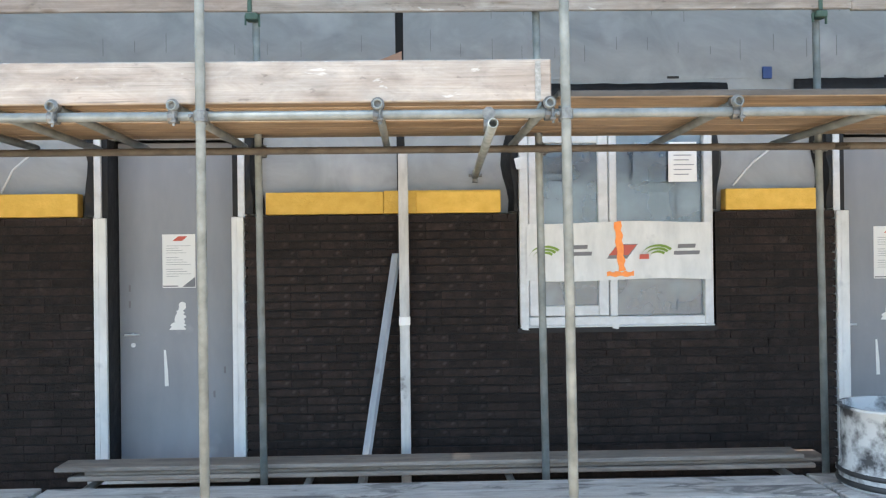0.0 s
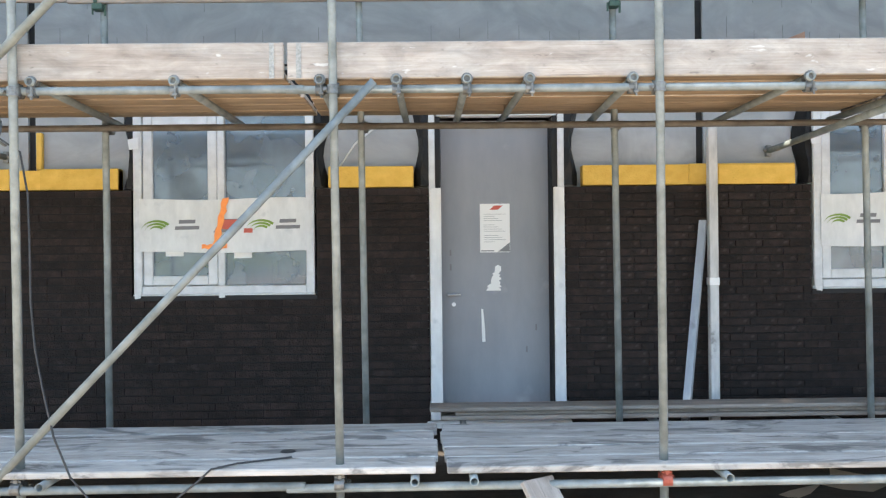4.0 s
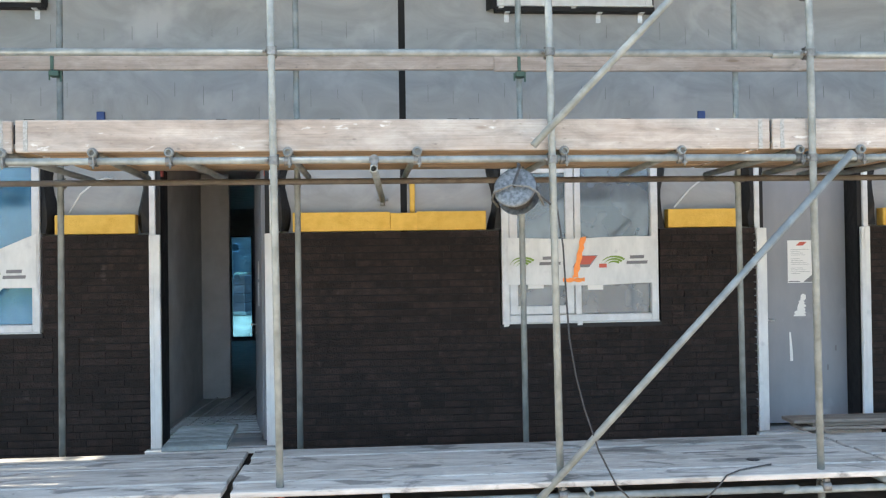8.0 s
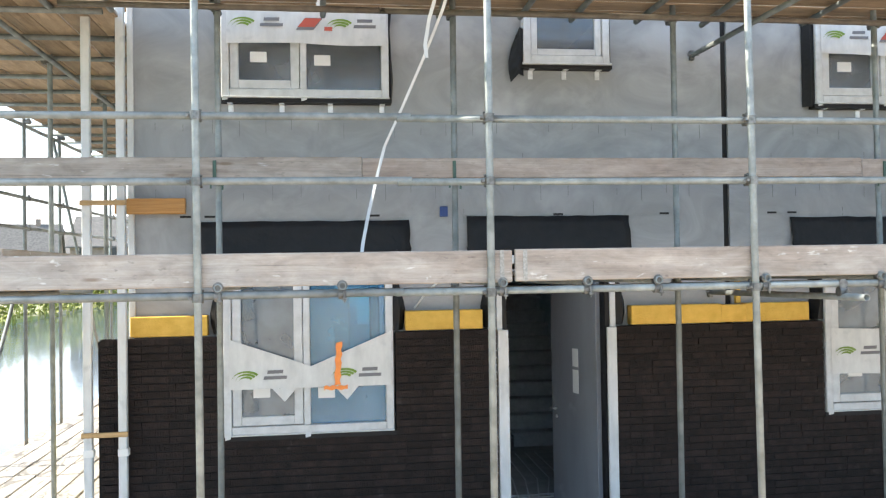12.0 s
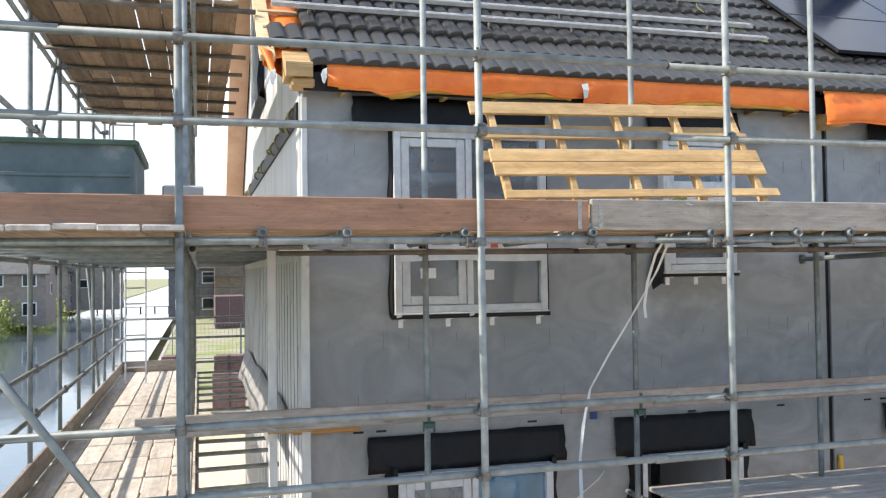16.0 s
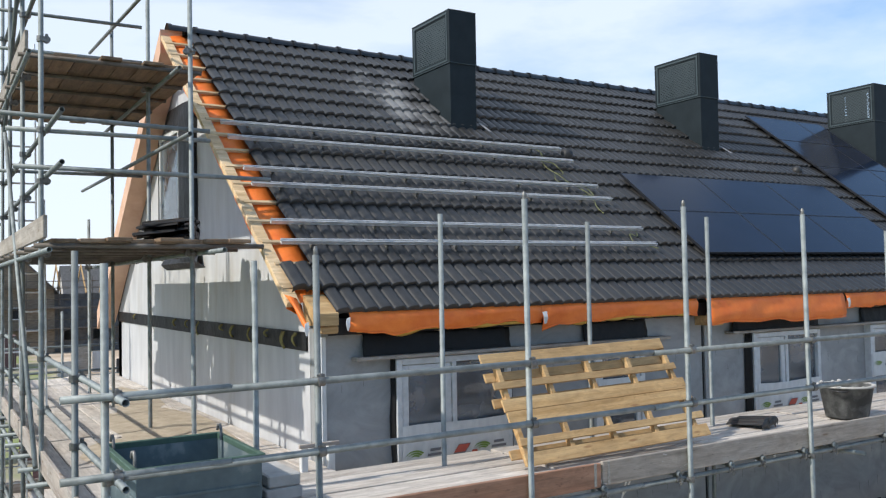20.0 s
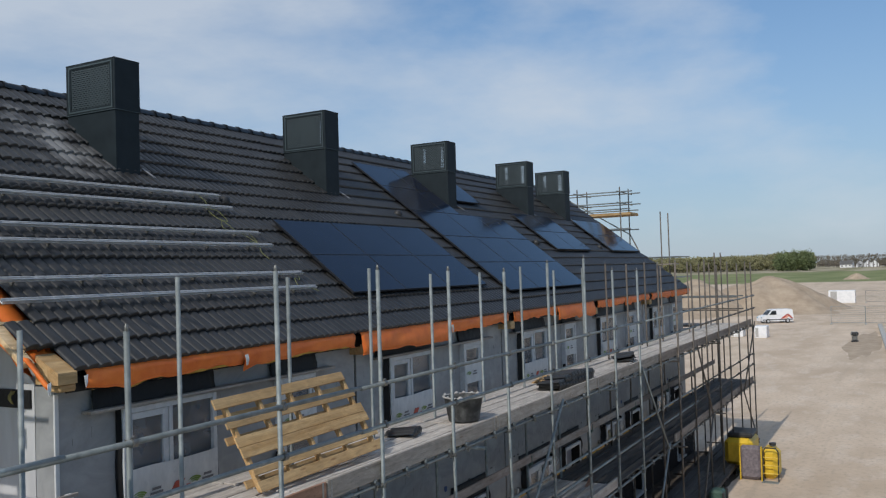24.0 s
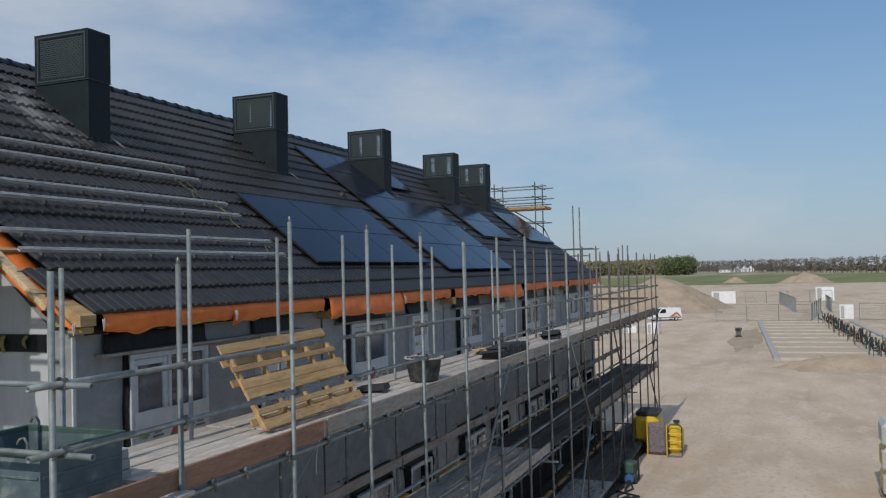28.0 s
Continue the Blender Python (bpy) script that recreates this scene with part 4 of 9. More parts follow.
def small_window(k):
    d = PITCH * k
    x0, x1, y, z0, z1 = SMALL_X + d, SMALL_X + SMALL_W + d, 6.345, SMALL_Z0, UP_Z1
    w = thing("window_%d" % (k * 3 + 3), (x0, y, z0), "narrow white-primed timber window with torn black foil", "window", "facade windows", "structure")
    part("window_frame", frame_ring(x0, x1, z0, z1, y, y + 0.11, 0.065), WOODFRAME, w)
    part("sash", frame_ring(x0 + 0.07, x1 - 0.07, z0 + 0.07, z1 - 0.07, y + 0.02, y + 0.075, 0.06), WOODFRAME, w)
    part("pane", Geo().box(x0 + 0.13, x1 - 0.13, y + 0.048, y + 0.054, z0 + 0.13, z1 - 0.13), PANE_DARK, w)
    part("protective_tape", Geo().sheet([[(x0 + 0.03, y - 0.006, z0 + 0.50), (x1 - 0.03, y - 0.006, z0 + 0.50)], [(x0 + 0.03, y - 0.006, z0 + 0.86), (x1 - 0.03, y - 0.006, z0 + 0.86)]]), WHITE, w, "white printed protective tape", solid=0.002)
    bars(w, x0 + 0.12, y - 0.012, z0 + 0.68, "leaf")
    bars(w, x0 + 0.34, y - 0.012, z0 + 0.68, "words")
    part("window_sill", Geo().box(x0 - 0.015, x1 + 0.015, y - 0.025, y + 0.10, z0 - 0.02, z0, 0.005), WHITE, w)
    part("sill_foil", Geo().box(x0 - 0.02, x1 + 0.02, y, y + 0.12, z0 - 0.05, z0 - 0.022), BLACKFOIL, w, "black weatherproof foil")
    for i in range(3):
        xb = x0 + 0.08 + i * 0.31
        g = Geo().box(xb - 0.022, xb + 0.022, PANEL_Y - 0.006, PANEL_Y, z0 - 0.13, z0 - 0.05, 0.002).box(xb - 0.022, xb + 0.022, y + 0.02, PANEL_Y, z0 - 0.058, z0 - 0.052)
        part("bracket", g, ALU, w, "zinc-plated angle bracket")
    rows = []
    for i in range(6):
        f = i / 5
        z = z0 + 0.30 - 0.42 * f
        rows.append([(x0 - 0.002, y + 0.02, z), (x0 - 0.035 - 0.02 * f, y - 0.01 + 0.02 * math.sin(9 * z), z + 0.01), (x0 - 0.03 - 0.10 * math.sin(2.2 * f), PANEL_Y - 0.03 - 0.03 * f, z - 0.05 * f)])
    part("jamb_foil", Geo().sheet(rows), BLACKFOIL, w, "loose black foil flap", solid=0.004)
    part("jamb_foil", Geo().sheet([[(x1 + 0.002, y + 0.02, z0), (x1 + 0.035, PANEL_Y - 0.012, z0)], [(x1 + 0.002, y + 0.02, z1), (x1 + 0.035, PANEL_Y - 0.012, z1)]]), BLACKFOIL, w, "black weatherproof foil", solid=0.003)


def foil_drape(x0, x1, z0, z1, name, label, seed):
    rng = random.Random(seed)
    n = 16
    rows = []
    for j in range(6):
        z = z1 + (z0 - z1) * j / 5
        rows.append([(x0 + (x1 - x0) * i / n + 0.01 * rng.uniform(-1, 1), PANEL_Y - 0.012 - 0.012 * rng.random() - 0.01 * j, z + 0.005 * rng.uniform(-1, 1) * (1 if j in (0, 5) else 0.3)) for i in range(n + 1)])
    ob = tagged(part(name, Geo().sheet(rows), BLACKFOIL, smooth=True, solid=0.004), label, "weather foil", "black foil strips")
    fold = [[(x0 + (x1 - x0) * i / n, PANEL_Y - 0.040 - 0.006 * math.sin(i * 1.3 + seed) - dy, z0 + dz + 0.006 * math.sin(i * 0.9 + seed)) for i in range(n + 1)] for dz, dy in ((0.075, 0.0), (0.06, 0.014), (0.012, 0.018))]
    part("folded_edge", Geo().sheet(fold), BLACKFOIL, ob, "folded lower edge", solid=0.003)


def front_door(k):
    d = PITCH * k
    x0, x1 = DOOR_X + d, DOOR_X + DOOR_W + d
    opened = k == 0
    w = thing("door_%d" % (k + 1), (x0, 6.3, 0.0), ("front doorway with the grey door standing open inwards" if opened else "closed grey front door with a taped paper notice"), "front door", "front doors", "structure")
    for xa, xb in ((x0, x0 + 0.05), (x1 - 0.05, x1)):
        part("door_post", Geo().box(xa, xb, 6.32, 6.44, 0, DOOR_Z1, 0.005), WOODFRAME, w)
    for xa, xb in ((x0 + 0.0505, x0 + 0.092), (x1 - 0.092, x1 - 0.0505)):
        part("rebate", Geo().box(xa, xb, 6.345, 6.60, 0.02, DOOR_Z1 - 0.076), BLACKFOIL, w, "black rebate foil")
    part("head", Geo().box(x0 + 0.06, x1 - 0.06, 6.322, 6.44, DOOR_Z1 - 0.075, DOOR_Z1, 0.005), WOODFRAME, w)
    for xa, xb in ((x0 + 0.004, x0 + 0.096), (x1 - 0.09, x1 - 0.004)):
        g = Geo()
        g.box(xa, xb, 6.285, 6.318, 0.02, 1.86, 0.004)
        g.box(xa + 0.03, xa + 0.038, 6.281, 6.285, 0.02, 1.86)
        part("edge_guard", g, WHITE, w, "white plastic edge guard")
    part("threshold", Geo().box(x0 + 0.0, x1, 6.30, 6.46, -0.05, 0.02, 0.004), CONCRETE, w)
    for s, xa in ((-1, x0), (1, x1)):
        rows = []
        for i in range(8):
            z = 1.88 + 0.68 * i / 7
            far = 0.10 + 0.025 * math.sin(i * 1.1 + k) - (0.04 if i == 7 else 0)
            rows.append([(xa + s * 0.002, 6.33, z), (xa + s * far * 0.5, 6.31 + 0.015 * math.sin(i * 2), z), (xa + s * far, PANEL_Y - 0.012, z)])
        part("jamb_foil", Geo().sheet(rows), BLACKFOIL, w, "black weatherproof foil", solid=0.003)
    xa, xb = x0 + 0.096, x1 - 0.096
    wd = xb - xa
    # the leaf is drawn about its own hinge
    g = Geo().box(0, wd, 0, 0.045, 0.03, DOOR_Z1 - 0.08, 0.003)
    if opened:
        for xr in (x0 + 0.058, x1 - 0.10):
            part("red_block", Geo().box(xr, xr + 0.042, 6.36, 6.44, DOOR_Z1 - 0.14, DOOR_Z1 - 0.077, 0.004), REDPRINT, w, "red plastic packer")
        m = Matrix.Translation((xb, 6.47, 0)) @ Matrix.Rotation(radians(180 - 78), 4, "Z")
    else:
        m = Matrix.Translation((xa, 6.55, 0))
    leaf = part("door_leaf", g, GREYDOOR, w, m=m)
    fy = 0.045 if opened else 0.0
    s = 1 if opened else -1

    def on_leaf(name, u0, u1, z0, z1, mat, label="", out=0.002):
        ya, yb = sorted((fy, fy + s * out))
        part(name, Geo().box(u0, u1, ya, yb, z0, z1), mat, leaf, label, m=m)

    u = 0.10 if not opened else wd - 0.10
    dr = 1 if not opened else -1
    h = Geo().cyl((u, fy, 1.0), (u, fy + s * 0.045, 1.0), 0.009, 8).cyl((u - dr * 0.05, fy + s * 0.045, 1.0), (u + dr * 0.06, fy + s * 0.045, 1.0), 0.008, 8).cyl((u, fy, 0.92), (u, fy + s * 0.008, 0.92), 0.017, 12)
    part("handle", h, ALU, leaf, "steel lever handle", m=m)
    if not opened:
        on_leaf("notice", 0.322, 0.567, 1.345, 1.745, PAPER, "white paper notice", 0.003)
        part("print_lozenge", Geo().sheet([[(0.40, -0.005, 1.695), (0.47, -0.005, 1.695)], [(0.44, -0.005, 1.73), (0.51, -0.005, 1.73)]]), REDPRINT, leaf, m=m)
        for i in range(15):
            if i % 5 != 4:
                on_leaf("print_bar", 0.352, 0.532 - 0.03 * ((i * 7) % 4), 1.657 - i * 0.0175, 1.6605 - i * 0.0175, FAINT_INK, "", 0.0045)
        on_leaf("print_bar", 0.327, 0.437, 1.353, 1.362, INK, "", 0.006)
        part("print_corner", Geo().add([(0.467, -0.0055, 1.35), (0.565, -0.0055, 1.35), (0.565, -0.0055, 1.425)], [(0, 1, 2)]), INK, leaf, m=m)
        g = Geo()
        rng = random.Random(3)
        rows = []
        for i in range(19):
            f = i / 18
            mid, half = 0.43 + 0.035 * f, 0.055 * (1 - 0.75 * f)
            rows.append([(mid - half + rng.uniform(-0.014, 0.012), fy + s * 0.003, 1.03 + 0.21 * f), (mid + half + rng.uniform(-0.012, 0.016), fy + s * 0.003, 1.03 + 0.21 * f)])
        g.sheet(rows)
        part("tape_remnant", g, PAPER, leaf, "torn white tape remnant", m=m)
        g = Geo().add([(0.33, fy - 0.003, 0.61), (0.358, fy - 0.003, 0.61), (0.355, fy - 0.003, 0.71), (0.34, fy - 0.003, 0.88), (0.325, fy - 0.003, 0.88)], [(0, 1, 2, 3, 4)])
        part("tape_remnant", g, PAPER, leaf, "torn white tape remnant", m=m)
        for u0, zz in ((0.77, 0.70), (0.69, 0.52), (0.07, 1.32), (0.07, 1.2)):
            part("hole", Geo().box(u0, u0 + 0.014, -0.003, 0.0, zz, zz + 0.05), INK, leaf, m=m)
    else:
        for z, hh in ((1.45, 0.17), (1.20, 0.22)):
            on_leaf("tape_remnant", wd - 0.55, wd - 0.44, z, z + hh, PAPER, "torn white tape remnant", 0.003)


for k in range(HOUSES):
    big_window(k, False)
    big_window(k, True)
    small_window(k)
    front_door(k)
    d = PITCH * k
    foil_drape(WIN_X - 0.24 + d, WIN_X + WIN_W + 0.17 + d, 2.52, 2.83, "lintel_foil", "wide strip of black foil over a ground-floor window", k)
    foil_drape(DOOR_X - 0.24 + d, DOOR_X + DOOR_W + 0.18 + d, 2.51, 2.86, "lintel_foil", "strip of black foil over a front door", k + 20)
    foil_drape(WIN_X - 0.34 + d, WIN_X + WIN_W + 0.03 + d, 5.50, 5.78, "lintel_foil", "long strip of black foil under the eaves", k + 40)
    foil_drape(SMALL_X - 0.12 + d, SMALL_X + SMALL_W + 0.10 + d, 5.50, 5.78, "lintel_foil", "short strip of black foil under the eaves", k + 60)
    part_lath = part("ledge_lath", Geo().box(WIN_X - 0.45 + d, WIN_X + WIN_W + 2.4 + d, 6.30, PANEL_Y, 5.50, 5.535, 0.004), BOARD_GREY)
    tagged(part_lath, "long weathered lath under the eaves foil", "lath", "eaves laths")
    for xa, xb in ((-10.99, -10.37), (-8.71, -8.03), (-6.68, -4.97)):
        if k == 4 and xb > -5:
            xb = -5.75
        n = max(1, round((xb - xa) / 0.9))
        g = Geo()
        rng = random.Random(k * 7 + n)
        for i in range(n):
            g.box(xa + d + (xb - xa) * i / n, xa + d + (xb - xa) * (i + 1) / n - 0.0012, 6.335 - 0.01 * rng.random(), 6.44, 1.872, 2.03 + 0.012 * rng.random(), 0.005)
        tagged(part("insulation_strip", g, YELLOW), "yellow mineral wool strip lying on the brickwork", "insulation", "wool strips")


# ---- roof tiles ----
TILE_W, TILE_L = 0.306, 0.385
SLANT = math.atan(SLOPE)
ROOF_AX = Matrix(((1, 0, 0, 0), (0, math.cos(SLANT), -math.sin(SLANT), 0), (0, math.sin(SLANT), math.cos(SLANT), 0), (0, 0, 0, 1)))


def tile_geo():
    """A double-roll tile: the lip in front and the rounded top are skins of their own, so that the edge stays crisp."""
    one = [(0.0, -0.010), (0.012, -0.010), (0.020, 0.004), (0.032, 0.013), (0.060, 0.022), (0.095, 0.028), (0.118, 0.027), (0.134, 0.018), (0.145, -0.004), (0.153, -0.010)]
    prof = one + [(x + 0.153, z) for x, z in one[1:]] + [(0.318, -0.003)]
    g = Geo()
    g.sheet([[(x, 0.006, z - 0.022) for x, z in prof], [(x, 0.0, z + 0.036) for x, z in prof], [(x, 0.010, z + 0.047) for x, z in prof]])
    g.sheet([[(x, y, z + dz) for x, z in prof] for y, dz in ((0.010, 0.047), (TILE_L + 0.06, 0.0))])
    return g


def roof_point(x, s, up=0.0):
    """A point on the front slope: x, way up the slope from the eave, height off it."""
    return Vector((x, EAVE_Y + s * math.cos(SLANT) - up * math.sin(SLANT), EAVE_Z - 0.02 + s * math.sin(SLANT) + up * math.cos(SLANT)))


def slope_frame(x, s, up=0.0):
    m = ROOF_AX.copy()
    m.translation = roof_point(x, s, up)
    return m


SLOPE_LEN = (RIDGE_Y - EAVE_Y) / math.cos(SLANT)
ROWS_N = int(SLOPE_LEN / TILE_L)
COLS_N = int((TILE_X1 - TILE_X0) / TILE_W)


def build_tiles():
    one = tile_geo()
    me = one.mesh("roof_tile", True)
    me.materials.append(TILE)
    rest_v, rest_f, n = [], [], 0
    base = np.array([tuple(p) for p in one.v])
    rng = random.Random(5)
    near = 17
    for c in range(-1, COLS_N):
        for r in range(ROWS_N):
            if c == -1 and r != 1:
                continue
            m = slope_frame(TILE_X0 + c * TILE_W + rng.uniform(-0.002, 0.002), r * TILE_L + rng.uniform(-0.004, 0.004), rng.uniform(0, 0.004))
            if c < near:
                part("roof_tile", me, TILE, roof, m=m)
            else:
                a = np.array(m)
                rest_v.append(base @ a[:3, :3].T + a[:3, 3])
                rest_f += [tuple(i + n for i in f) for f in one.f]
                n += len(base)
    g = Geo()
    g.v, g.f = [tuple(p) for p in np.concatenate(rest_v)], rest_f
    tagged(part("roof_tiles", g.mesh("roof_tiles", True), TILE, roof, "rows of dark concrete tiles further along"), kind="stuff")
    # rear slope, plainly
    y1 = 2 * RIDGE_Y - EAVE_Y
    part("rear_slope", Geo().sheet([[(TILE_X0, RIDGE_Y, RIDGE_Z + 0.02), (TILE_X1, RIDGE_Y, RIDGE_Z + 0.02)], [(TILE_X0, y1, EAVE_Z), (TILE_X1, y1, EAVE_Z)]]), TILE, roof, solid=0.03)
    # ridge tiles
    rm = Geo()
    rows = []
    for x, sc in ((0.0, 1.12), (0.05, 1.12), (0.055, 1.0), (0.40, 0.94)):
        rows.append([(x, 0.125 * sc * math.cos(math.pi * j / 8), 0.11 * sc * math.sin(math.pi * j / 8) - 0.02) for j in range(9)])
    rm.sheet(rows)
    rme = rm.mesh("ridge_tile", True)
    rme.materials.append(TILE)
    x = TILE_X0 - 0.28
    while x < TILE_X1:
        part("ridge_tile", rme, TILE, roof, m=Matrix.Translation((x, RIDGE_Y, RIDGE_Z - 0.045)))
        x += 0.39


# ---- chimneys ----
# Lighter edge tone: the bluish highlight on hood and frame is painted in.
CHIMNEY_EDGE = textured("lit_anthracite_edge", (0.035, 0.055, 0.062), (0.06, 0.085, 0.095), size=12, rough=(0.4, 0.55), bump=0.02)


GRILLE = textured("grey_green_grille", (0.026, 0.040, 0.046), (0.042, 0.060, 0.068), size=8, rough=(0.45, 0.6), bump=0.02)


def frame_ring_x(x0, x1, y0, y1, z0, z1, w):
    return Geo().box(x0, x1, y0, y0 + w, z0, z1).box(x0, x1, y1 - w, y1, z0, z1).box(x0, x1, y0 + w, y1 - w, z0, z0 + w).box(x0, x1, y0 + w, y1 - w, z1 - w, z1)


def chimney(at_x, label):
    x0, x1, y0, y1 = at_x, at_x + 0.46, 9.51, 10.61
    z0, z1 = roof_z(9.51) - 0.02, 10.35
    c = thing("chimney", (x0, y0, z0), label, "chimney", "chimneys on the roof")
    zs = z1 - 0.80
    g = Geo()
    g.add([(x, y, z) for x in (x0, x1) for y, z in ((y0, z0 - 0.05), (y1, roof_z(y1) - 0.05), (y1, zs), (y0, zs))],
          [(0, 1, 2, 3), (4, 7, 6, 5), (0, 3, 7, 4), (1, 5, 6, 2), (3, 2, 6, 7), (0, 4, 5, 1)])
    part("shaft", g, CHIMNEY, c)
    e = 0.015
    part("hood_panel", Geo().box(x0 - e, x1 + e, y0 - e, y0 + 0.03, zs, z1, 0.006), CHIMNEY, c)
    part("hood_panel", Geo().box(x0 - e, x1 + e, y1 - 0.03, y1 + e, zs, z1, 0.006), CHIMNEY, c)
    for xa, xb in ((x0 - e, x0 + 0.03), (x1 - 0.03, x1 + e)):
        for box in ((y0 + 0.03, y0 + 0.10, zs, z1), (y1 - 0.10, y1 - 0.03, zs, z1), (y0 + 0.10, y1 - 0.10, zs, zs + 0.08), (y0 + 0.10, y1 - 0.10, z1 - 0.07, z1)):
            part("grille_frame", Geo().box(xa, xb, *box), CHIMNEY, c)
    part("cap", Geo().box(x0 - 0.018, x1 + 0.018, y0 - 0.018, y1 + 0.018, z1, z1 + 0.012, 0.004), CHIMNEY, c)
    for xa in (x0 - 0.004, x1 - 0.004):
        grille, open_side = Geo(), xa > x0
        rows_n, cols_n = (20, 12) if not open_side else (9, 3)
        web = 0.0095 if not open_side else 0.005
        zh, yw = 0.65 / rows_n, (y1 - y0 - 0.20) / cols_n
        for i in range(rows_n + 1):
            z = zs + 0.08 + zh * i
            grille.box(xa, xa + 0.006, y0 + 0.10, y1 - 0.10, z - web, z + web)
            if i < rows_n:
                for j in range(cols_n + 1):
                    y = min(max(y0 + 0.10 + yw * (j + (0.5 if i % 2 else 0)), y0 + 0.105), y1 - 0.105)
                    grille.box(xa + 0.0005, xa + 0.0055, y - web - 0.003, y + web + 0.003, z + web + 0.0005, z + zh - web - 0.0005)
        part("grille", grille, GRILLE, c, "perforated dark metal grille")
    part("flue", Geo().box(x0 + 0.12, x1 - 0.12, y0 + 0.36, y1 - 0.36, zs, z1 - 0.04, 0.02), CHIMNEY, c, "dark inner flue box")
    for xa, yo in ((x0 - e - 0.006, 0.0), (x1 + e, 0.0)):
        part("grille_rim", frame_ring_x(xa, xa + 0.006, y0 + 0.045, y1 - 0.045, zs + 0.03, z1 - 0.03, 0.022), CHIMNEY_EDGE, c, "thin raised grille rim")
    part("hood_edge", Geo().box(x0 - e - 0.004, x1 + e + 0.004, y0 - e - 0.004, y1 + e + 0.004, zs - 0.004, zs + 0.004), CHIMNEY_EDGE, c)
    sa = (9.51 - EAVE_Y) / math.cos(SLANT)
    part("lead_strip", Geo().sheet([[roof_point(x1 + 0.06 + 0.03 * j + dx, sa + 0.12 - 0.13 * j, 0.085) for dx in (0.0, 0.05)] for j in range(3)]), textured_lead, c, "pale lead flashing strip", solid=0.006)
    return c


textured_lead = textured("dull_lead", (0.16, 0.16, 0.165), (0.32, 0.32, 0.32), size=9, rough=(0.5, 0.7), bump=0.3, bump_far=0.01)


# ---- scaffold parts ----
def tube_mesh(length):
    key = round(length, 2)
    if key not in tube_mesh.made:
        me = Geo().pipe((0, 0, 0), (key, 0, 0)).mesh("tube", True)
        for p in me.polygons:
            p.use_smooth = len(p.vertices) == 4
        me.materials.append(STEEL)
        tube_mesh.made[key] = me
    return tube_mesh.made[key]


tube_mesh.made = {}


def tube(name, p0, p1, parent, label=""):
    m, length = along(p0, p1)
    me = tube_mesh(length)
    # Far tubes below the upper rail are darkened to stand for shade.
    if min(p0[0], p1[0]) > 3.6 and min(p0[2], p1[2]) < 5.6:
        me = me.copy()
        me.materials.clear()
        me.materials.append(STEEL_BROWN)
    return part(name, me, None, parent, label, m=m)


def coupler_mesh(mat):
    g = Geo()
    g.cyl((0, 0, -0.026), (0, 0, 0.026), 0.034, 12)
    g.cyl((-0.026, -0.055, 0), (0.026, -0.055, 0), 0.034, 12)
    g.box(-0.03, 0.03, -0.06, -0.01, -0.026, 0.026, 0.006)
    g.cyl((0.045, -0.035, 0.0), (0.045, 0.03, 0.0), 0.009, 6)
    g.box(0.030, 0.058, -0.012, 0.006, -0.012, 0.012, 0.003)
    g.cyl((-0.028, -0.055, 0.042), (0.028, -0.055, 0.042), 0.008, 6)
    g.box(-0.012, 0.012, -0.068, -0.042, 0.03, 0.055, 0.003)
    me = g.mesh("coupler")
    me.materials.append(mat)
    return me


def cross_coupler_mesh():
    """A collar on the ledger with a collar on the transom over it."""
    g = Geo()
    g.cyl((-0.024, 0, 0), (0.024, 0, 0), 0.033, 12)
    g.cyl((0, -0.024, 0.055), (0, 0.024, 0.055), 0.033, 12)
    g.box(-0.02, 0.02, -0.02, 0.02, 0.01, 0.045, 0.004)
    g.cyl((0.012, -0.045, 0.02), (0.012, -0.045, -0.05), 0.007, 6).box(-0.002, 0.026, -0.058, -0.03, -0.035, -0.02, 0.003)
    me = g.mesh("coupler")
    me.materials.append(COUPLER)
    return me


COUPLE_CROSS = cross_coupler_mesh()
COUPLE, COUPLE_RED = coupler_mesh(COUPLER), coupler_mesh(COUPLER_RED)


def coupler(at, parent, turn=0.0, red=False):
    return part("coupler", COUPLE_RED if red else COUPLE, None, parent, m=Matrix.Translation(at) @ Matrix.Rotation(radians(turn), 4, "Z"))


def board_mesh(length, wide, thick):
    key = (round(length, 2), wide, thick)
    if key not in board_mesh.made:
        board_mesh.made[key] = Geo().box(0, key[0], 0, wide, 0, thick, 0.006).mesh("board")
    return board_mesh.made[key]


board_mesh.made = {}


def board(name, p0, p1, parent, mat, wide=0.222, thick=0.038, up=Vector((0, 0, 1)), label=""):
    """A board whose lower near edge runs from p0 to p1."""
    m, length = along(p0, p1, up)
    me = board_mesh(length, wide, thick).copy()
    me.materials.clear()
    me.materials.append(mat)
    # Bottom faces get the tan underside, its shade part of the colour.
    if mat in (DECK_TOP, BOARD_SHADED):
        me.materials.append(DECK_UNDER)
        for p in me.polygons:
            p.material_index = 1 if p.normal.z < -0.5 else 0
    return part(name, me, mat, parent, label, m=m)


# ---- the scaffold along the facade ----
OUT_Y, IN_Y = 4.26, 5.57
BAYS = [-11.955, -10.137, -8.357, -6.567, -4.765, -3.012, -1.218, 0.575, 2.36, 4.15, 5.94, 7.73, 9.52, 11.31, 13.10, 14.89, 16.68, 17.9]
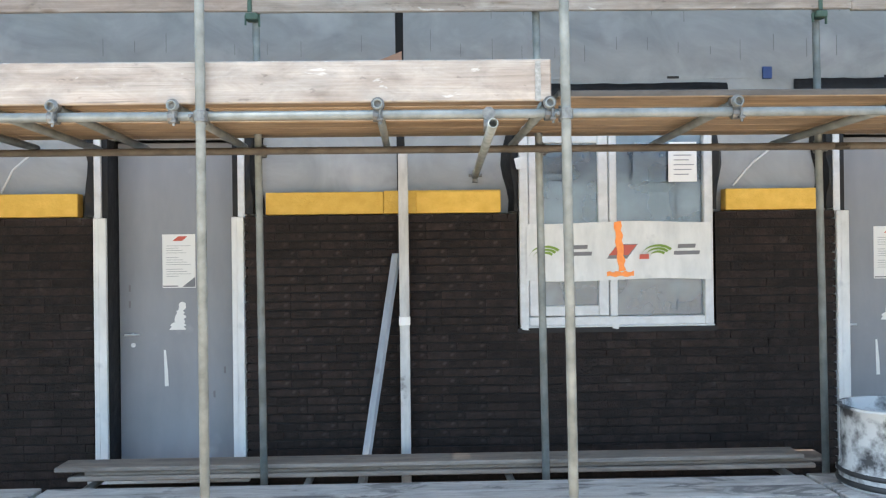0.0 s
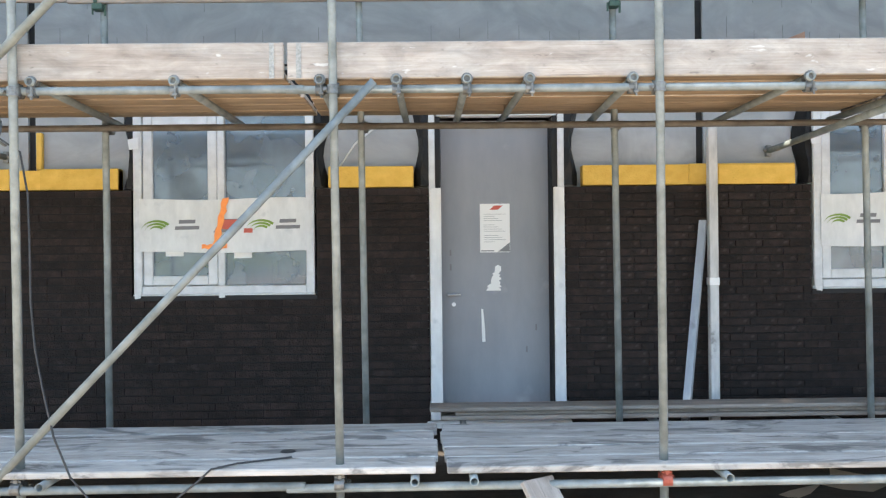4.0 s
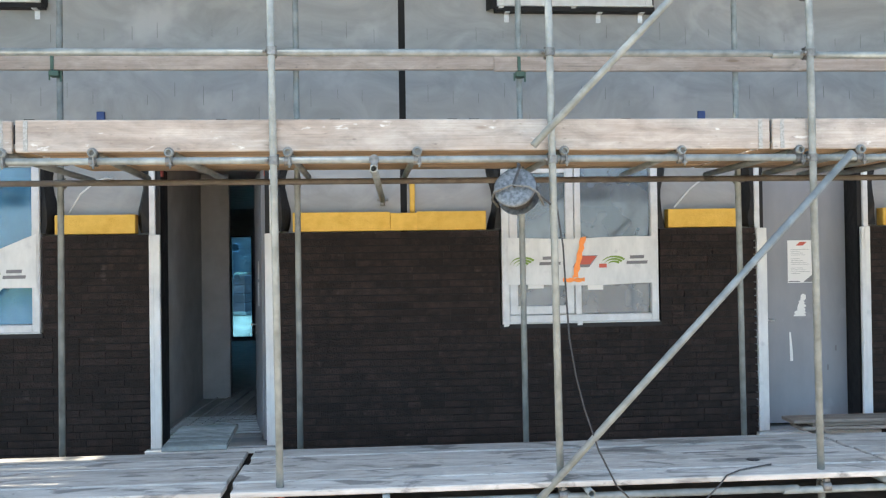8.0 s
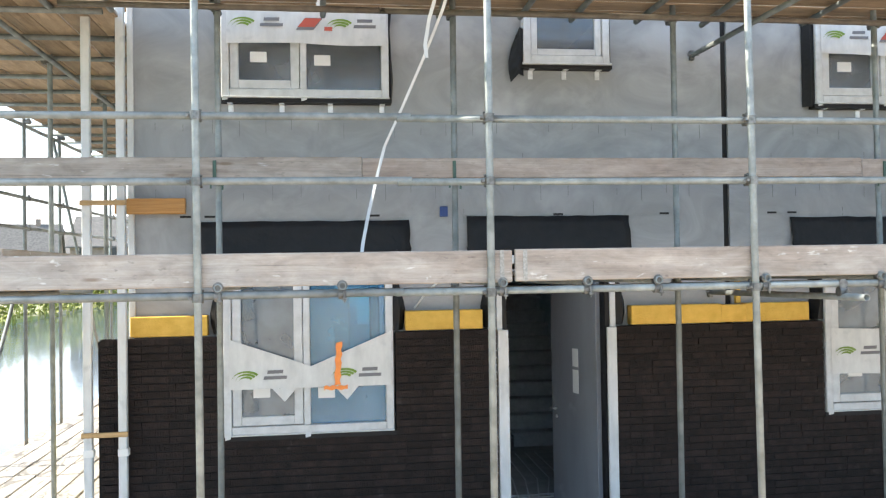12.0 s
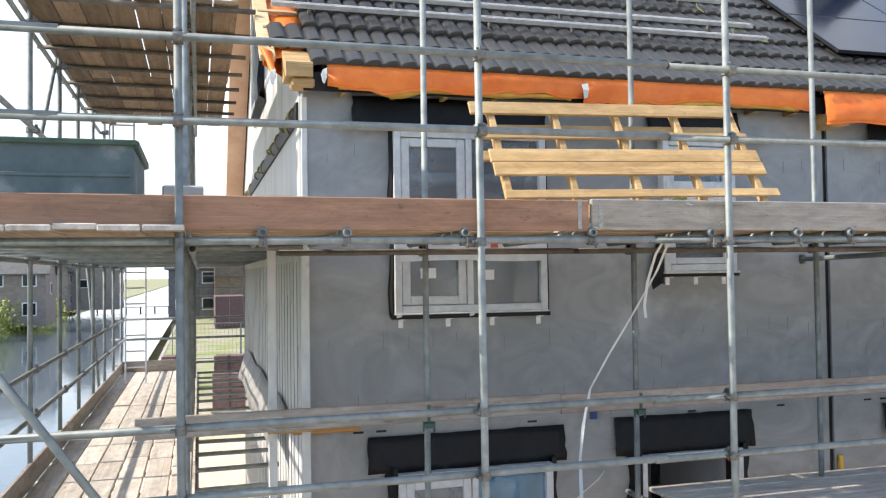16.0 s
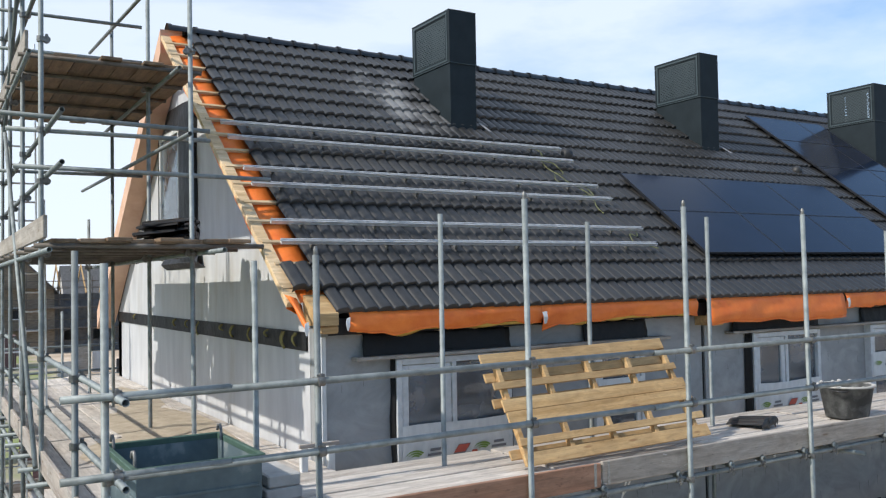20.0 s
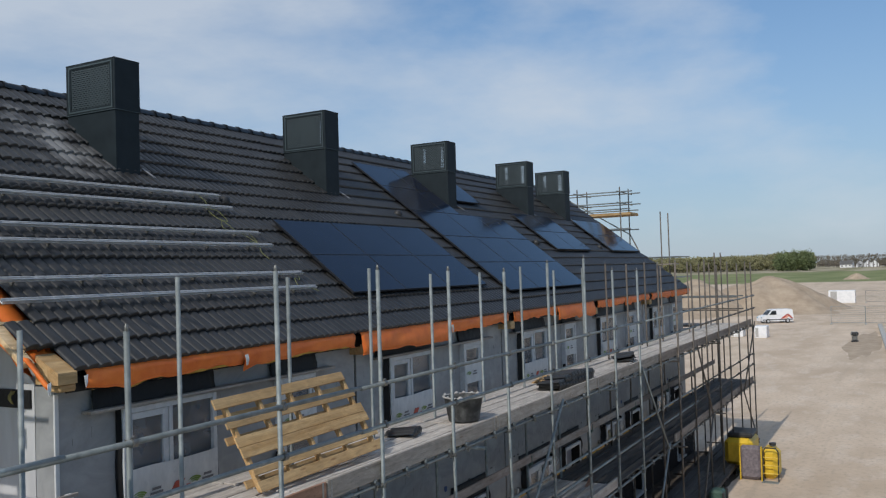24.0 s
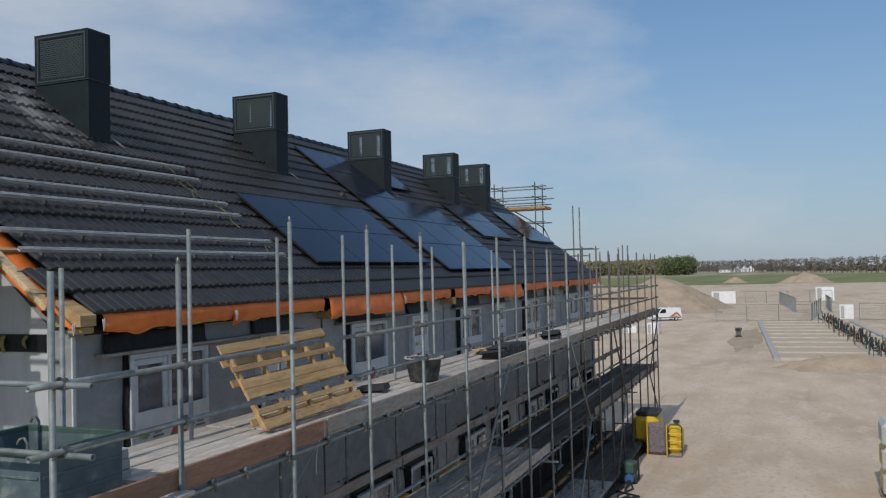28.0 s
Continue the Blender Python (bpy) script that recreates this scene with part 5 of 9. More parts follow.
# per standard: height of its top, and how far the top leans along the facade
TOPS = {0: 6.47, 1: 6.92, 2: 6.91, 3: 6.88}
LEAN_OUT = (-0.02, -0.022, 0.012, -0.06, -0.075, -0.06, 0.0, -0.055)
INNER = ((-10.18, -10.165), (-8.385, -8.365), (-6.565, -6.56), (-4.768, -4.80), (-2.965, -3.02), (-1.172, -1.215), (0.63, 0.56), (2.45, 2.38))
scaffold = thing("facade_scaffold", (-11.96, OUT_Y, GROUND), "galvanised tube scaffold with board decks along the facade", "scaffold")


BAND = textured("stamped_zinc_band", (0.22, 0.215, 0.195), (0.40, 0.39, 0.36), size=60, rough=(0.4, 0.6), metal=0.3, bump=0.3, bump_size=90)


def build_facade_scaffold():
    rng = random.Random(11)
    s = scaffold
    for i, x in enumerate(BAYS):
        top = TOPS.get(i, 6.75 + 0.3 * rng.random())
        lean = LEAN_OUT[i] if i < 8 else rng.uniform(-0.04, 0.02)
        tube("standard", (x, OUT_Y, GROUND), (x + lean, OUT_Y, top), s)
        if i not in (0, 17):
            xi, xj = INNER[i - 1] if i < 9 else (x + 0.03, x - 0.02)
            tube("standard", (xi, IN_Y, GROUND), (xj, IN_Y, 6.88 + rng.uniform(-0.05, 0.1)), s)
        part("spigot", Geo().cyl((x + lean, OUT_Y, top - 0.03), (x + lean, OUT_Y, top + 0.035), 0.018, 8).cyl((x + lean, OUT_Y, top + 0.035), (x + lean, OUT_Y, top + 0.06), 0.018, 8, 0.010), COUPLER, s)
        part("base_plate", Geo().box(x - 0.07, x + 0.07, OUT_Y - 0.07, OUT_Y + 0.07, GROUND - 0.01, GROUND + 0.012, 0.002), COUPLER, s)
        for z in (0.09, 2.26, 2.96, 3.36, 4.43, 5.12, 5.60):
            coupler((x + lean * z / top, OUT_Y, z), s, 180 if z in (2.26, 2.96, 3.36, 4.43) else 0, red=(z < 0.2 and rng.random() < 0.7))
        if 0 < i < 17:
            for z in (2.24, 4.40):
                coupler((xi, IN_Y, z), s, 180)
    runs = ((-13.4, -8.9), (-8.95, -3.2), (-3.3, 2.6), (2.5, 8.2), (8.1, 13.6), (13.5, 18.1))
    for x0, x1 in runs:
        for z in (0.07, 2.26, 4.43):
            if z < 1 and x0 < -13:
                x0_ = -12.1
            else:
                x0_ = x0
            y = OUT_Y + (-0.05 if z < 1 else 0.05)
            tube("ledger", (x0_, y, z + (0.008 if z > 1 else 0)), (x1, y, z + 0.012), s)
        for z in (2.24, 4.40):
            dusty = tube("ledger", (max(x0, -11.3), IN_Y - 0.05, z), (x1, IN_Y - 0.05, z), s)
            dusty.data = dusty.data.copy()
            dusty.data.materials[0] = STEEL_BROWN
        for z in (2.96, 3.36, 5.12, 5.60):
            tube("guardrail", (x0 + 0.02 + (0.1 if z > 4 else 0), OUT_Y + 0.05 - 0.10 * (z > 4), z), (x1 + 0.06, OUT_Y + 0.05 - 0.10 * (z > 4), z + 0.01), s)
    for z in (5.13, 5.61):
        tube("guardrail", (-13.62, OUT_Y - 0.05, z + 0.003), (-12.6, OUT_Y - 0.05, z), s)
    # transoms
    t1 = [-11.6, -10.03, -9.283, -8.272, -7.718, -7.245, -6.50, -5.67, -4.705, -3.917, -3.11, -2.684, -2.29, -1.94, -1.36, -0.364, 0.481, 1.414]
    x = 2.3
    while x < 17.8:
        t1.append(x)
        x += rng.choice((0.6, 0.9, 0.85))
    for x in t1:
        tube("transom", (x, OUT_Y + 0.0, 2.318), (x + rng.uniform(-0.06, 0.06), IN_Y + 0.30 + rng.uniform(-0.1, 0.1), 2.30), s)
        part("coupler", COUPLE_CROSS, None, s, m=Matrix.Translation((x, OUT_Y + 0.05, 2.266)))
    t2 = [-11.5, -11.0, -10.25, -9.37, -8.48, -7.78, -7.33, -6.7, -6.2, -5.3, -4.6, -3.8]
    x = -3.0
    while x < 17.8:
        t2.append(x)
        x += rng.choice((0.7, 0.9, 0.8))
    for x in t2:
        tube("transom", (x, OUT_Y + 0.0, 4.488), (x + rng.uniform(-0.06, 0.06), IN_Y + 0.30 + rng.uniform(-0.1, 0.1), 4.47), s)
        part("coupler", COUPLE_CROSS, None, s, m=Matrix.Translation((x, OUT_Y + 0.05, 4.437)))
    for x in [-5.9, -4.6, -2.6, -2.28, -0.9, 0.4, 2.2, 4.0, 5.8, 7.6, 9.4, 11.2, 13.0, 14.8, 16.6]:
        tube("transom", (x, OUT_Y - 0.15, 0.12), (x, IN_Y + 0.3 if x > -2.5 else 5.33, 0.12), s)
    # decks: five boards side by side
    def deck(z, joints, mat, count, y0=4.31):
        for j in range(count):
            y = y0 + (0.243 if z > 4 else 0.236) * j
            for a, b in zip(joints, joints[1:]):
                dy, ea, eb = rng.uniform(-0.006, 0.006), rng.uniform(-0.03, 0.03), rng.uniform(0.0, 0.03)
                board("deck_board", (a + 0.006 + abs(ea), y + dy, z + rng.uniform(0, 0.012)), (b - 0.006 - eb, y + dy + rng.uniform(-0.006, 0.006), z + rng.uniform(0, 0.012)), s, mat)
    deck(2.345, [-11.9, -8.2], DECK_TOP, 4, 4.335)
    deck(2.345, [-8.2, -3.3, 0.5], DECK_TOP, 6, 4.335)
    # Lower lifts further along: their shade is in the darker boards.
    deck(2.345, [0.5, 5.4, 10.2, 14.2, 17.9], BOARD_SHADED, 6, 4.335)
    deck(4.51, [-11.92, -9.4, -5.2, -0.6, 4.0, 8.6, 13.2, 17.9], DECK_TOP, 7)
    deck(0.146, [-11.6, -6.9, -2.46, 2.2, 6.9], LOW_DECK, 5, 4.17)
    deck(0.146, [6.9, 11.6, 16.2], BOARD_SHADED, 5, 4.17)
    # toe boards on edge
    def toe(z, joints, mats):
        for (a, b), mat in zip(zip(joints, joints[1:]), mats):
            if mat is None:
                continue
            tb = board("toe_board", (a + 0.01, OUT_Y + 0.068, z), (b - 0.01, OUT_Y + 0.068, z + rng.uniform(-0.01, 0.01)), s, mat, wide=0.205, up=Vector((0, -1, 0)))
            for xe in (a + 0.06, b - 0.09):
                g = Geo().box(xe, xe + 0.028, OUT_Y + 0.0268, OUT_Y + 0.0288, z + 0.004, z + 0.20)
                part("end_band", g, BAND, tb, "stamped zinc end band")
    # Far toe boards are browner to carry the shade there.
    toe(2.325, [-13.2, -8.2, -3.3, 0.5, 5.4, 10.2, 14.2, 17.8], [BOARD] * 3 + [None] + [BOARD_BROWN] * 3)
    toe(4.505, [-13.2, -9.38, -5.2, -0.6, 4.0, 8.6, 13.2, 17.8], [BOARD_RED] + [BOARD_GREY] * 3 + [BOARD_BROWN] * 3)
    # inner guard boards with green clips
    js = [-12.3, -9.1, -5.0, -1.2, 2.6, 6.4, 10.3, 14.2, 16.6]
    for n_, (a, b) in enumerate(zip(js, js[1:])):
        board("guard_board", (a, IN_Y - 0.075, 3.10), (b, IN_Y - 0.075, 3.11), s, BOARD_BROWN if n_ > 4 else BOARD_PINK if n_ in (1, 2) else BOARD, wide=0.155, thick=0.032, up=Vector((0, -1, 0)))
    for x in (-10.172, -8.376, -4.783, -1.193, 2.415, 5.94, 9.52, 13.10):
        g = Geo().box(x - 0.045, x + 0.03, IN_Y - 0.115, IN_Y - 0.035, 3.055, 3.098, 0.006).box(x - 0.030, x - 0.004, IN_Y - 0.118, IN_Y - 0.108, 3.10, 3.235, 0.003)
        g.cyl((x + 0.035, IN_Y - 0.075, 3.02), (x + 0.035, IN_Y - 0.075, 3.10), 0.008, 6).cyl((x - 0.05, IN_Y - 0.075, 3.03), (x - 0.05, IN_Y - 0.075, 3.09), 0.007, 6)
        part("board_clip", g, STEEL_GREEN, s, "green steel board clip")
    # braces
    tube("brace", (-4.97, OUT_Y - 0.08, 0.03), (-2.80, OUT_Y - 0.08, 2.29), s)
    tube("brace", (-4.93, OUT_Y - 0.08, 2.34), (-2.75, OUT_Y - 0.08, 4.6), s)
    tube("brace", (-11.90, OUT_Y - 0.08, 2.32), (-13.42, OUT_Y - 0.08, 4.46), s)
    for x0, x1, z0, z1 in ((2.4, 4.4, 0.1, 2.5), (4.3, 2.2, 2.4, 4.6), (7.9, 9.7, 0.1, 2.5), (9.6, 7.8, 2.4, 4.6), (15.0, 17.9, 2.3, 4.6), (17.8, 15.0, 0.0, 2.3)):
        tube("brace", (x0, OUT_Y - 0.08, z0), (x1, OUT_Y - 0.08, z1), s)
    # anchor tubes to the wall
    for xa, xb in ((-5.95, -5.89), (0.18, 0.25), (5.6, 5.66), (11.0, 11.06)):
        tube("wall_tie", (xa, OUT_Y - 0.22, 2.185), (xb, PANEL_Y - 0.05, 2.147), s)
        part("tie_plate", Geo().box(xb - 0.02, xb + 0.02, PANEL_Y - 0.05, PANEL_Y - 0.002, 2.10, 2.19, 0.004).cyl((xb - 0.05, PANEL_Y - 0.06, 2.15), (xb + 0.05, PANEL_Y - 0.06, 2.15), 0.012, 8), COUPLER, s)
        part("coupler", COUPLE_CROSS, None, s, m=Matrix.Translation((xa, OUT_Y + 0.05, 2.215)))
    for xa, xb in ((-5.86, -6.02), (0.24, 0.10), (5.64, 5.5), (11.04, 10.9)):
        tube("wall_tie", (xa, OUT_Y - 0.1, 4.375), (xb, PANEL_Y - 0.05, 4.325), s)
        part("tie_plate", Geo().box(xb - 0.02, xb + 0.02, PANEL_Y - 0.05, PANEL_Y - 0.002, 4.28, 4.37, 0.004).cyl((xb - 0.05, PANEL_Y - 0.06, 4.325), (xb + 0.05, PANEL_Y - 0.06, 4.325), 0.012, 8), COUPLER, s)


build_facade_scaffold()
build_tiles()
for i, x in enumerate((-7.56, -2.16, 3.24, 8.64, 12.0)):
    chimney(x, "anthracite metal chimney box with perforated side grilles")


# ---- the scaffold round the gable ----
GX0, GX1 = -13.35, -11.95
gable = thing("gable_scaffold", (GX0, 5.5, GROUND), "tall tube scaffold with board platforms beside the gable", "scaffold")


def build_gable_scaffold():
    rng = random.Random(21)
    s = gable
    outer = [(4.26, 6.42), (5.6, 6.55), (7.7, 11.6), (9.45, 11.6), (11.0, 11.4), (12.5, 11.2), (14.0, 7.4), (15.56, 7.2), (17.2, 5.8)]
    inner = [(5.6, 6.47), (7.5, 9.56), (9.5, 11.3), (11.9, 10.9), (13.9, 7.4), (15.6, 7.0), (17.2, 5.8)]
    for y, top in outer:
        tube("standard", (GX0, y, GROUND), (GX0 + rng.uniform(-0.02, 0.02), y, top), s)
        for z in (2.26, 3.0, 3.4, 4.43, 5.1, 5.6, 6.6, 7.3, 7.8, 8.68, 9.4, 9.9):
            if z < top:
                coupler((GX0, y, z), s, 90)
    for y, top in inner:
        tube("standard", (GX1, y, GROUND), (GX1 + rng.uniform(-0.02, 0.02), y, top), s)
        for z in (2.26, 4.43, 6.6, 8.68):
            if z < top:
                coupler((GX1, y, z), s, -90)
    for z in (2.24, 4.40):
        for x in (GX0 - 0.05, GX1 + 0.05):
            tube("ledger", (x, 4.0 if x < GX1 else 4.4, z), (x, 10.6, z), s)
            tube("ledger", (x, 10.4, z), (x, 17.5, z), s)
    for z in (3.0, 3.4, 5.1, 5.6):
        tube("guardrail", (GX0 + 0.05, 4.0 if z < 4 else 3.95, z), (GX0 + 0.05, 10.7, z), s)
        tube("guardrail", (GX0 + 0.05, 10.5, z), (GX0 + 0.05, 17.5, z), s)
    for z, y0, y1 in ((6.60, 6.6, 14.0), (8.68, 8.2, 12.9)):
        for x in (GX0 - 0.05, GX1 + 0.05):
            tube("ledger", (x, y0, z), (x, y1, z), s)
    for z in (7.35, 7.8, 9.4, 9.9):
        tube("guardrail", (GX0 + 0.05, 6.6, z), (GX0 + 0.05, 13.0, z), s)
    for y in (7.7, 11.0):
        for z in (7.8, 9.9, 9.4):
            tube("guardrail", (GX0 - 0.3, y + 0.05, z), (GX1 + 0.25, y + 0.05, z + 0.01), s)
    tube("guardrail", (-13.9, 7.58, 7.92), (-11.75, 7.58, 7.88), s)
    tube("guardrail", (-13.6, 7.56, 7.42), (-11.1, 7.56, 7.40), s)
    # front return rails at the corner
    for z in (5.12, 5.60):
        coupler((GX0 + 0.05, OUT_Y, z), s, 0)
    # decks
    for y in np.arange(4.8, 17.2, 0.82):
        tube("transom", (GX0 - 0.15, y, 2.29), (-11.08, y + rng.uniform(-0.1, 0.1), 2.29), s)
    for y in np.arange(5.9, 17.2, 0.80):
        tube("transom", (GX0 - 0.15, y, 4.455), (-11.08, y + rng.uniform(-0.1, 0.1), 4.45), s)
    for z, y0, y1 in ((6.655, 7.1, 13.6), (8.735, 8.6, 12.7)):
        for y in np.arange(y0, y1, 0.85):
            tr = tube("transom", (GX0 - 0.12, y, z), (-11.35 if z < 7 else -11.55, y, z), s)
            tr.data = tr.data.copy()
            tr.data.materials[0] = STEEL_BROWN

    def lane(x, z, cuts, mat):
        for a, b in zip(cuts, cuts[1:]):
            board("deck_board", (x + 0.222 + rng.uniform(-0.006, 0.006), a + 0.02, z + rng.uniform(0, 0.012)), (x + 0.222 + rng.uniform(-0.006, 0.006), b - 0.02, z + rng.uniform(0, 0.012)), s, mat)

    for j in range(7):
        o = rng.uniform(-0.3, 0.3)
        lane(GX0 + 0.08 + 0.236 * j, 0.14, [4.9 + o, 9.0 + o, 13.0 - o], LOW_DECK)
    for y in (5.6, 7.6, 9.5, 11.2, 12.6):
        tube("transom", (GX0 - 0.1, y + 0.05, 0.115), (-11.4, y + 0.05, 0.115), s)
    board("inner_plank", (GX1 + 0.02, 6.2, 2.62), (GX1 + 0.02, 11.0, 2.58), s, BOARD, wide=0.16, up=Vector((-1, 0, 0)))
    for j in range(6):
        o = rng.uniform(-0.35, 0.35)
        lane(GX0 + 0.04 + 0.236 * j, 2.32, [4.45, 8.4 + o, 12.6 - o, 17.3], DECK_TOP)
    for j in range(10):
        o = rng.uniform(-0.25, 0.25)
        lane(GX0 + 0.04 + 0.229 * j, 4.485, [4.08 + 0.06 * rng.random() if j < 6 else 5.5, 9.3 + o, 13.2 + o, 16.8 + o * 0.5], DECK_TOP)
    for j in range(8):
        o = rng.uniform(-0.2, 0.2)
        lane(GX0 + 0.02 + 0.229 * j, 6.68, [7.0 + o * 0.6, 10.3 + o, 13.5 + o], PLATFORM)
    for j in range(8):
        o = rng.uniform(-0.15, 0.15)
        lane(GX0 + 0.02 + 0.225 * j, 8.76, [8.6 + o, 12.6 + o], PLATFORM)
    for z, y0, y1 in ((2.36, 4.4, 9.9), (2.36, 10.0, 17.2), (4.53, 4.4, 9.9), (4.53, 10.0, 17.0)):
        board("toe_board", (GX0 + 0.03, y1, z), (GX0 + 0.03, y0, z), s, BOARD, wide=0.205, up=Vector((-1, 0, 0)))
    board("toe_board", (GX0 - 0.02, 12.9, 6.72), (GX0 - 0.02, 7.0, 6.72), s, BOARD_GREY, wide=0.205, up=Vector((-1, 0, 0)))
    board("toe_board", (GX0 - 0.02, 12.5, 8.80), (GX0 - 0.02, 8.6, 8.80), s, BOARD_GREY, wide=0.205, up=Vector((-1, 0, 0)))
    # end closure far along
    for z in (2.5, 3.0, 3.4, 4.6, 5.1):
        tube("guardrail", (GX0 - 0.2, 17.25, z), (-10.9, 17.25, z), s)
    board("toe_board", (GX0, 17.15, 2.36), (GX1, 17.15, 2.36), s, BOARD, up=Vector((0, -1, 0)))
    # braces
    tube("guardrail", (-12.08, 7.1, 7.76), (-12.05, 14.0, 7.88), s)
    tube("guardrail", (GX1 - 0.05, 9.3, 9.86), (GX1 - 0.05, 13.5, 10.1), s)
    tube("brace", (GX0 - 0.06, 7.6, 4.6), (GX0 - 0.06, 11.1, 8.3), s)
    tube("brace", (GX0 - 0.06, 11.2, 8.3), (GX0 - 0.06, 8.0, 10.6), s)
    tube("brace", (GX0 - 0.06, 15.6, 0.1), (GX0 - 0.06, 12.4, 4.4), s)
    tube("brace", (GX0 - 0.06, 9.0, -0.2), (GX0 - 0.06, 11.0, 2.4), s)


build_gable_scaffold()


def ladder(x, y, z0, z1, name_label, w=0.34, lean=0.25):
    l = thing("ladder", (x, y, z0), name_label, "ladder", "scaffold ladders")
    for dx in (-w / 2, w / 2):
        part("rail", Geo().box(x + dx - 0.012, x + dx + 0.012, -0.03, 0.03, 0, z1 - z0, 0.004), ALU, l, m=Matrix.Translation((0, y, z0)) @ Matrix.Rotation(-lean / (z1 - z0), 4, "X"))
    n = int((z1 - z0) / 0.28)
    for i in range(1, n):
        z = i * 0.28
        m = Matrix.Translation((0, y, z0)) @ Matrix.Rotation(-lean / (z1 - z0), 4, "X")
        part("rung", Geo().cyl((x - w / 2, 0, z), (x + w / 2, 0, z), 0.014, 8), ALU, l, m=m)


ladder(-13.05, 12.7, 6.72, 10.0, "aluminium ladder to the top platform")
ladder(-12.95, 15.2, 2.37, 5.6, "aluminium ladder between the gable platforms")
ladder(-12.95, 12.4, 4.54, 7.6, "aluminium ladder rising through the gable platform")


# ---- gable details ----
TUFT = textured("dull_wool_tuft", (0.17, 0.15, 0.05), (0.31, 0.27, 0.10), size=20, rough=(0.9, 1.0), bump=0.5, bump_size=60)


def gable_details():
    # dark band with yellow tufts along the floor edge
    b = part("band", Geo().box(-11.025, -11.0, 6.80, 16.55, 5.59, 5.78, 0.004), BLACKFOIL)
    tagged(b, "dark recessed foil band along the gable", "weather foil")
    for k, y in enumerate((7.05, 7.4, 7.9, 8.5, 9.15, 9.6, 10.7, 11.3, 12.0, 13.6, 14.9)):
        ln, w = 0.13 + 0.06 * math.sin(k * 2.3), 0.028 + 0.012 * math.sin(k * 1.7)
        rows = []
        for q in range(6):
            f = q / 5
            sway = 0.018 * math.sin(k * 3 + 2.2 * f)
            rows.append([(-11.028 - 0.035 * math.sin(math.pi * f) - 0.01 * (i % 2), y + sway + w * (1 - 0.55 * f) * (i - 1.5) / 1.5 + 0.012 * noise.noise((k, q, i)), 5.765 - ln * f - 0.02 * noise.noise((q * 0.7, i, k))) for i in range(4)])
        tagged(part("wool_tuft", Geo().sheet(rows), TUFT, smooth=True, solid=0.012), "ragged yellow wool strip hanging over the dark band", "insulation", "wool tufts")
    for y in np.arange(6.75, 16.4, 0.3):
        part("sheet_rib", Geo().box(-11.006, -11.0, y - 0.009, y + 0.009, -0.1, 4.36, 0.001), PANEL, bpy.data.objects["wall_west"])
    marks, rng = Geo(), random.Random(14)
    for z0, z1 in ((3.3, 4.3), (1.2, 2.2)):
        y = 6.95
        while y < 16.3:
            za, ln = rng.uniform(z0, z1 - 0.3), rng.uniform(0.08, 0.28)
            marks.box(-11.002, -11.0, y, y + 0.006, za, za + ln)
            y += rng.uniform(0.3, 0.7)
    tagged(part("hairlines", marks, HAIRLINE, bpy.data.objects["wall_west"], "thin dark hairlines in the gable sheet"), kind="stuff")
    part("corner_profile", Geo().box(-11.02, -10.97, 6.425, 6.448, -0.1, 5.75, 0.004), WHITE, bpy.data.objects["wall_west"], "white corner profile")
    # window in the gable
    w = thing("window_gable", (-11.0, 11.6, 6.7), "gable window wrapped in loose black foil", "window", kind="structure")
    ya, yb, za, zb = 11.60, 12.86, 6.75, 8.66
    part("window_frame", Geo().box(-11.06, -10.98, ya, ya + 0.08, za, zb, 0.005).box(-11.06, -10.98, yb - 0.08, yb, za, zb, 0.005).box(-11.06, -10.98, ya + 0.08, yb - 0.08, zb - 0.08, zb, 0.005).box(-11.06, -10.98, ya + 0.08, yb - 0.08, za, za + 0.08, 0.005), WHITE, w)
    part("pane", Geo().box(-11.03, -11.024, ya + 0.08, yb - 0.08, za + 0.08, zb - 0.08), PANE, w)
    part("jamb_foil", Geo().box(-11.055, -11.002, yb + 0.002, yb + 0.10, za, zb, 0.01), BLACKFOIL, w, "loose black foil")
    rows = []
    for i in range(10):
        z = 6.62 + 2.25 * i / 9
        rows.append([(-11.006, 10.80 + 0.02 * math.sin(i * 1.3), z), (-11.085 - 0.015 * math.sin(i * 2), 10.83, z), (-11.10 + 0.012 * math.sin(i), 11.15, z + 0.02 * math.sin(i)), (-11.09, 11.45, z), (-11.065, 11.60, z)])
    part("jamb_foil", Geo().sheet(rows), BLACKFOIL, w, "loose black foil", solid=0.004)
    part("head_foil", Geo().sheet([[(-11.012, 10.6, 8.92), (-11.04, 11.5, 8.98), (-11.012, 12.5, 9.02)], [(-11.06, 10.62, 8.68), (-11.08, 11.5, 8.66), (-11.07, 12.5, 8.66)]]), BLACKFOIL, w, "loose black foil", solid=0.004)
    part("sill_foil", Geo().sheet([[(-11.012, 10.4, 6.52), (-11.10, 10.5, 6.60), (-11.05, 10.6, 6.75)], [(-11.012, 12.6, 6.52), (-11.10, 12.6, 6.6), (-11.05, 12.5, 6.70)]]), BLACKFOIL, w, "loose black foil", solid=0.004)
    # verge: battens and folded membrane
    rng = random.Random(9)
    v = thing("verge", (-11.02, 6.3, 5.9), "open roof verge with batten ends over orange membrane", "roof verge")
    n = ROWS_N
    for r in range(1, n):
        s0 = r * TILE_L + 0.1
        p0, p1 = roof_point(-11.36 + rng.uniform(-0.04, 0.03), s0, -0.045), roof_point(-10.9, s0, -0.045)
        m = slope_frame(-11.32 + rng.uniform(-0.05, 0.03), s0, -0.06)
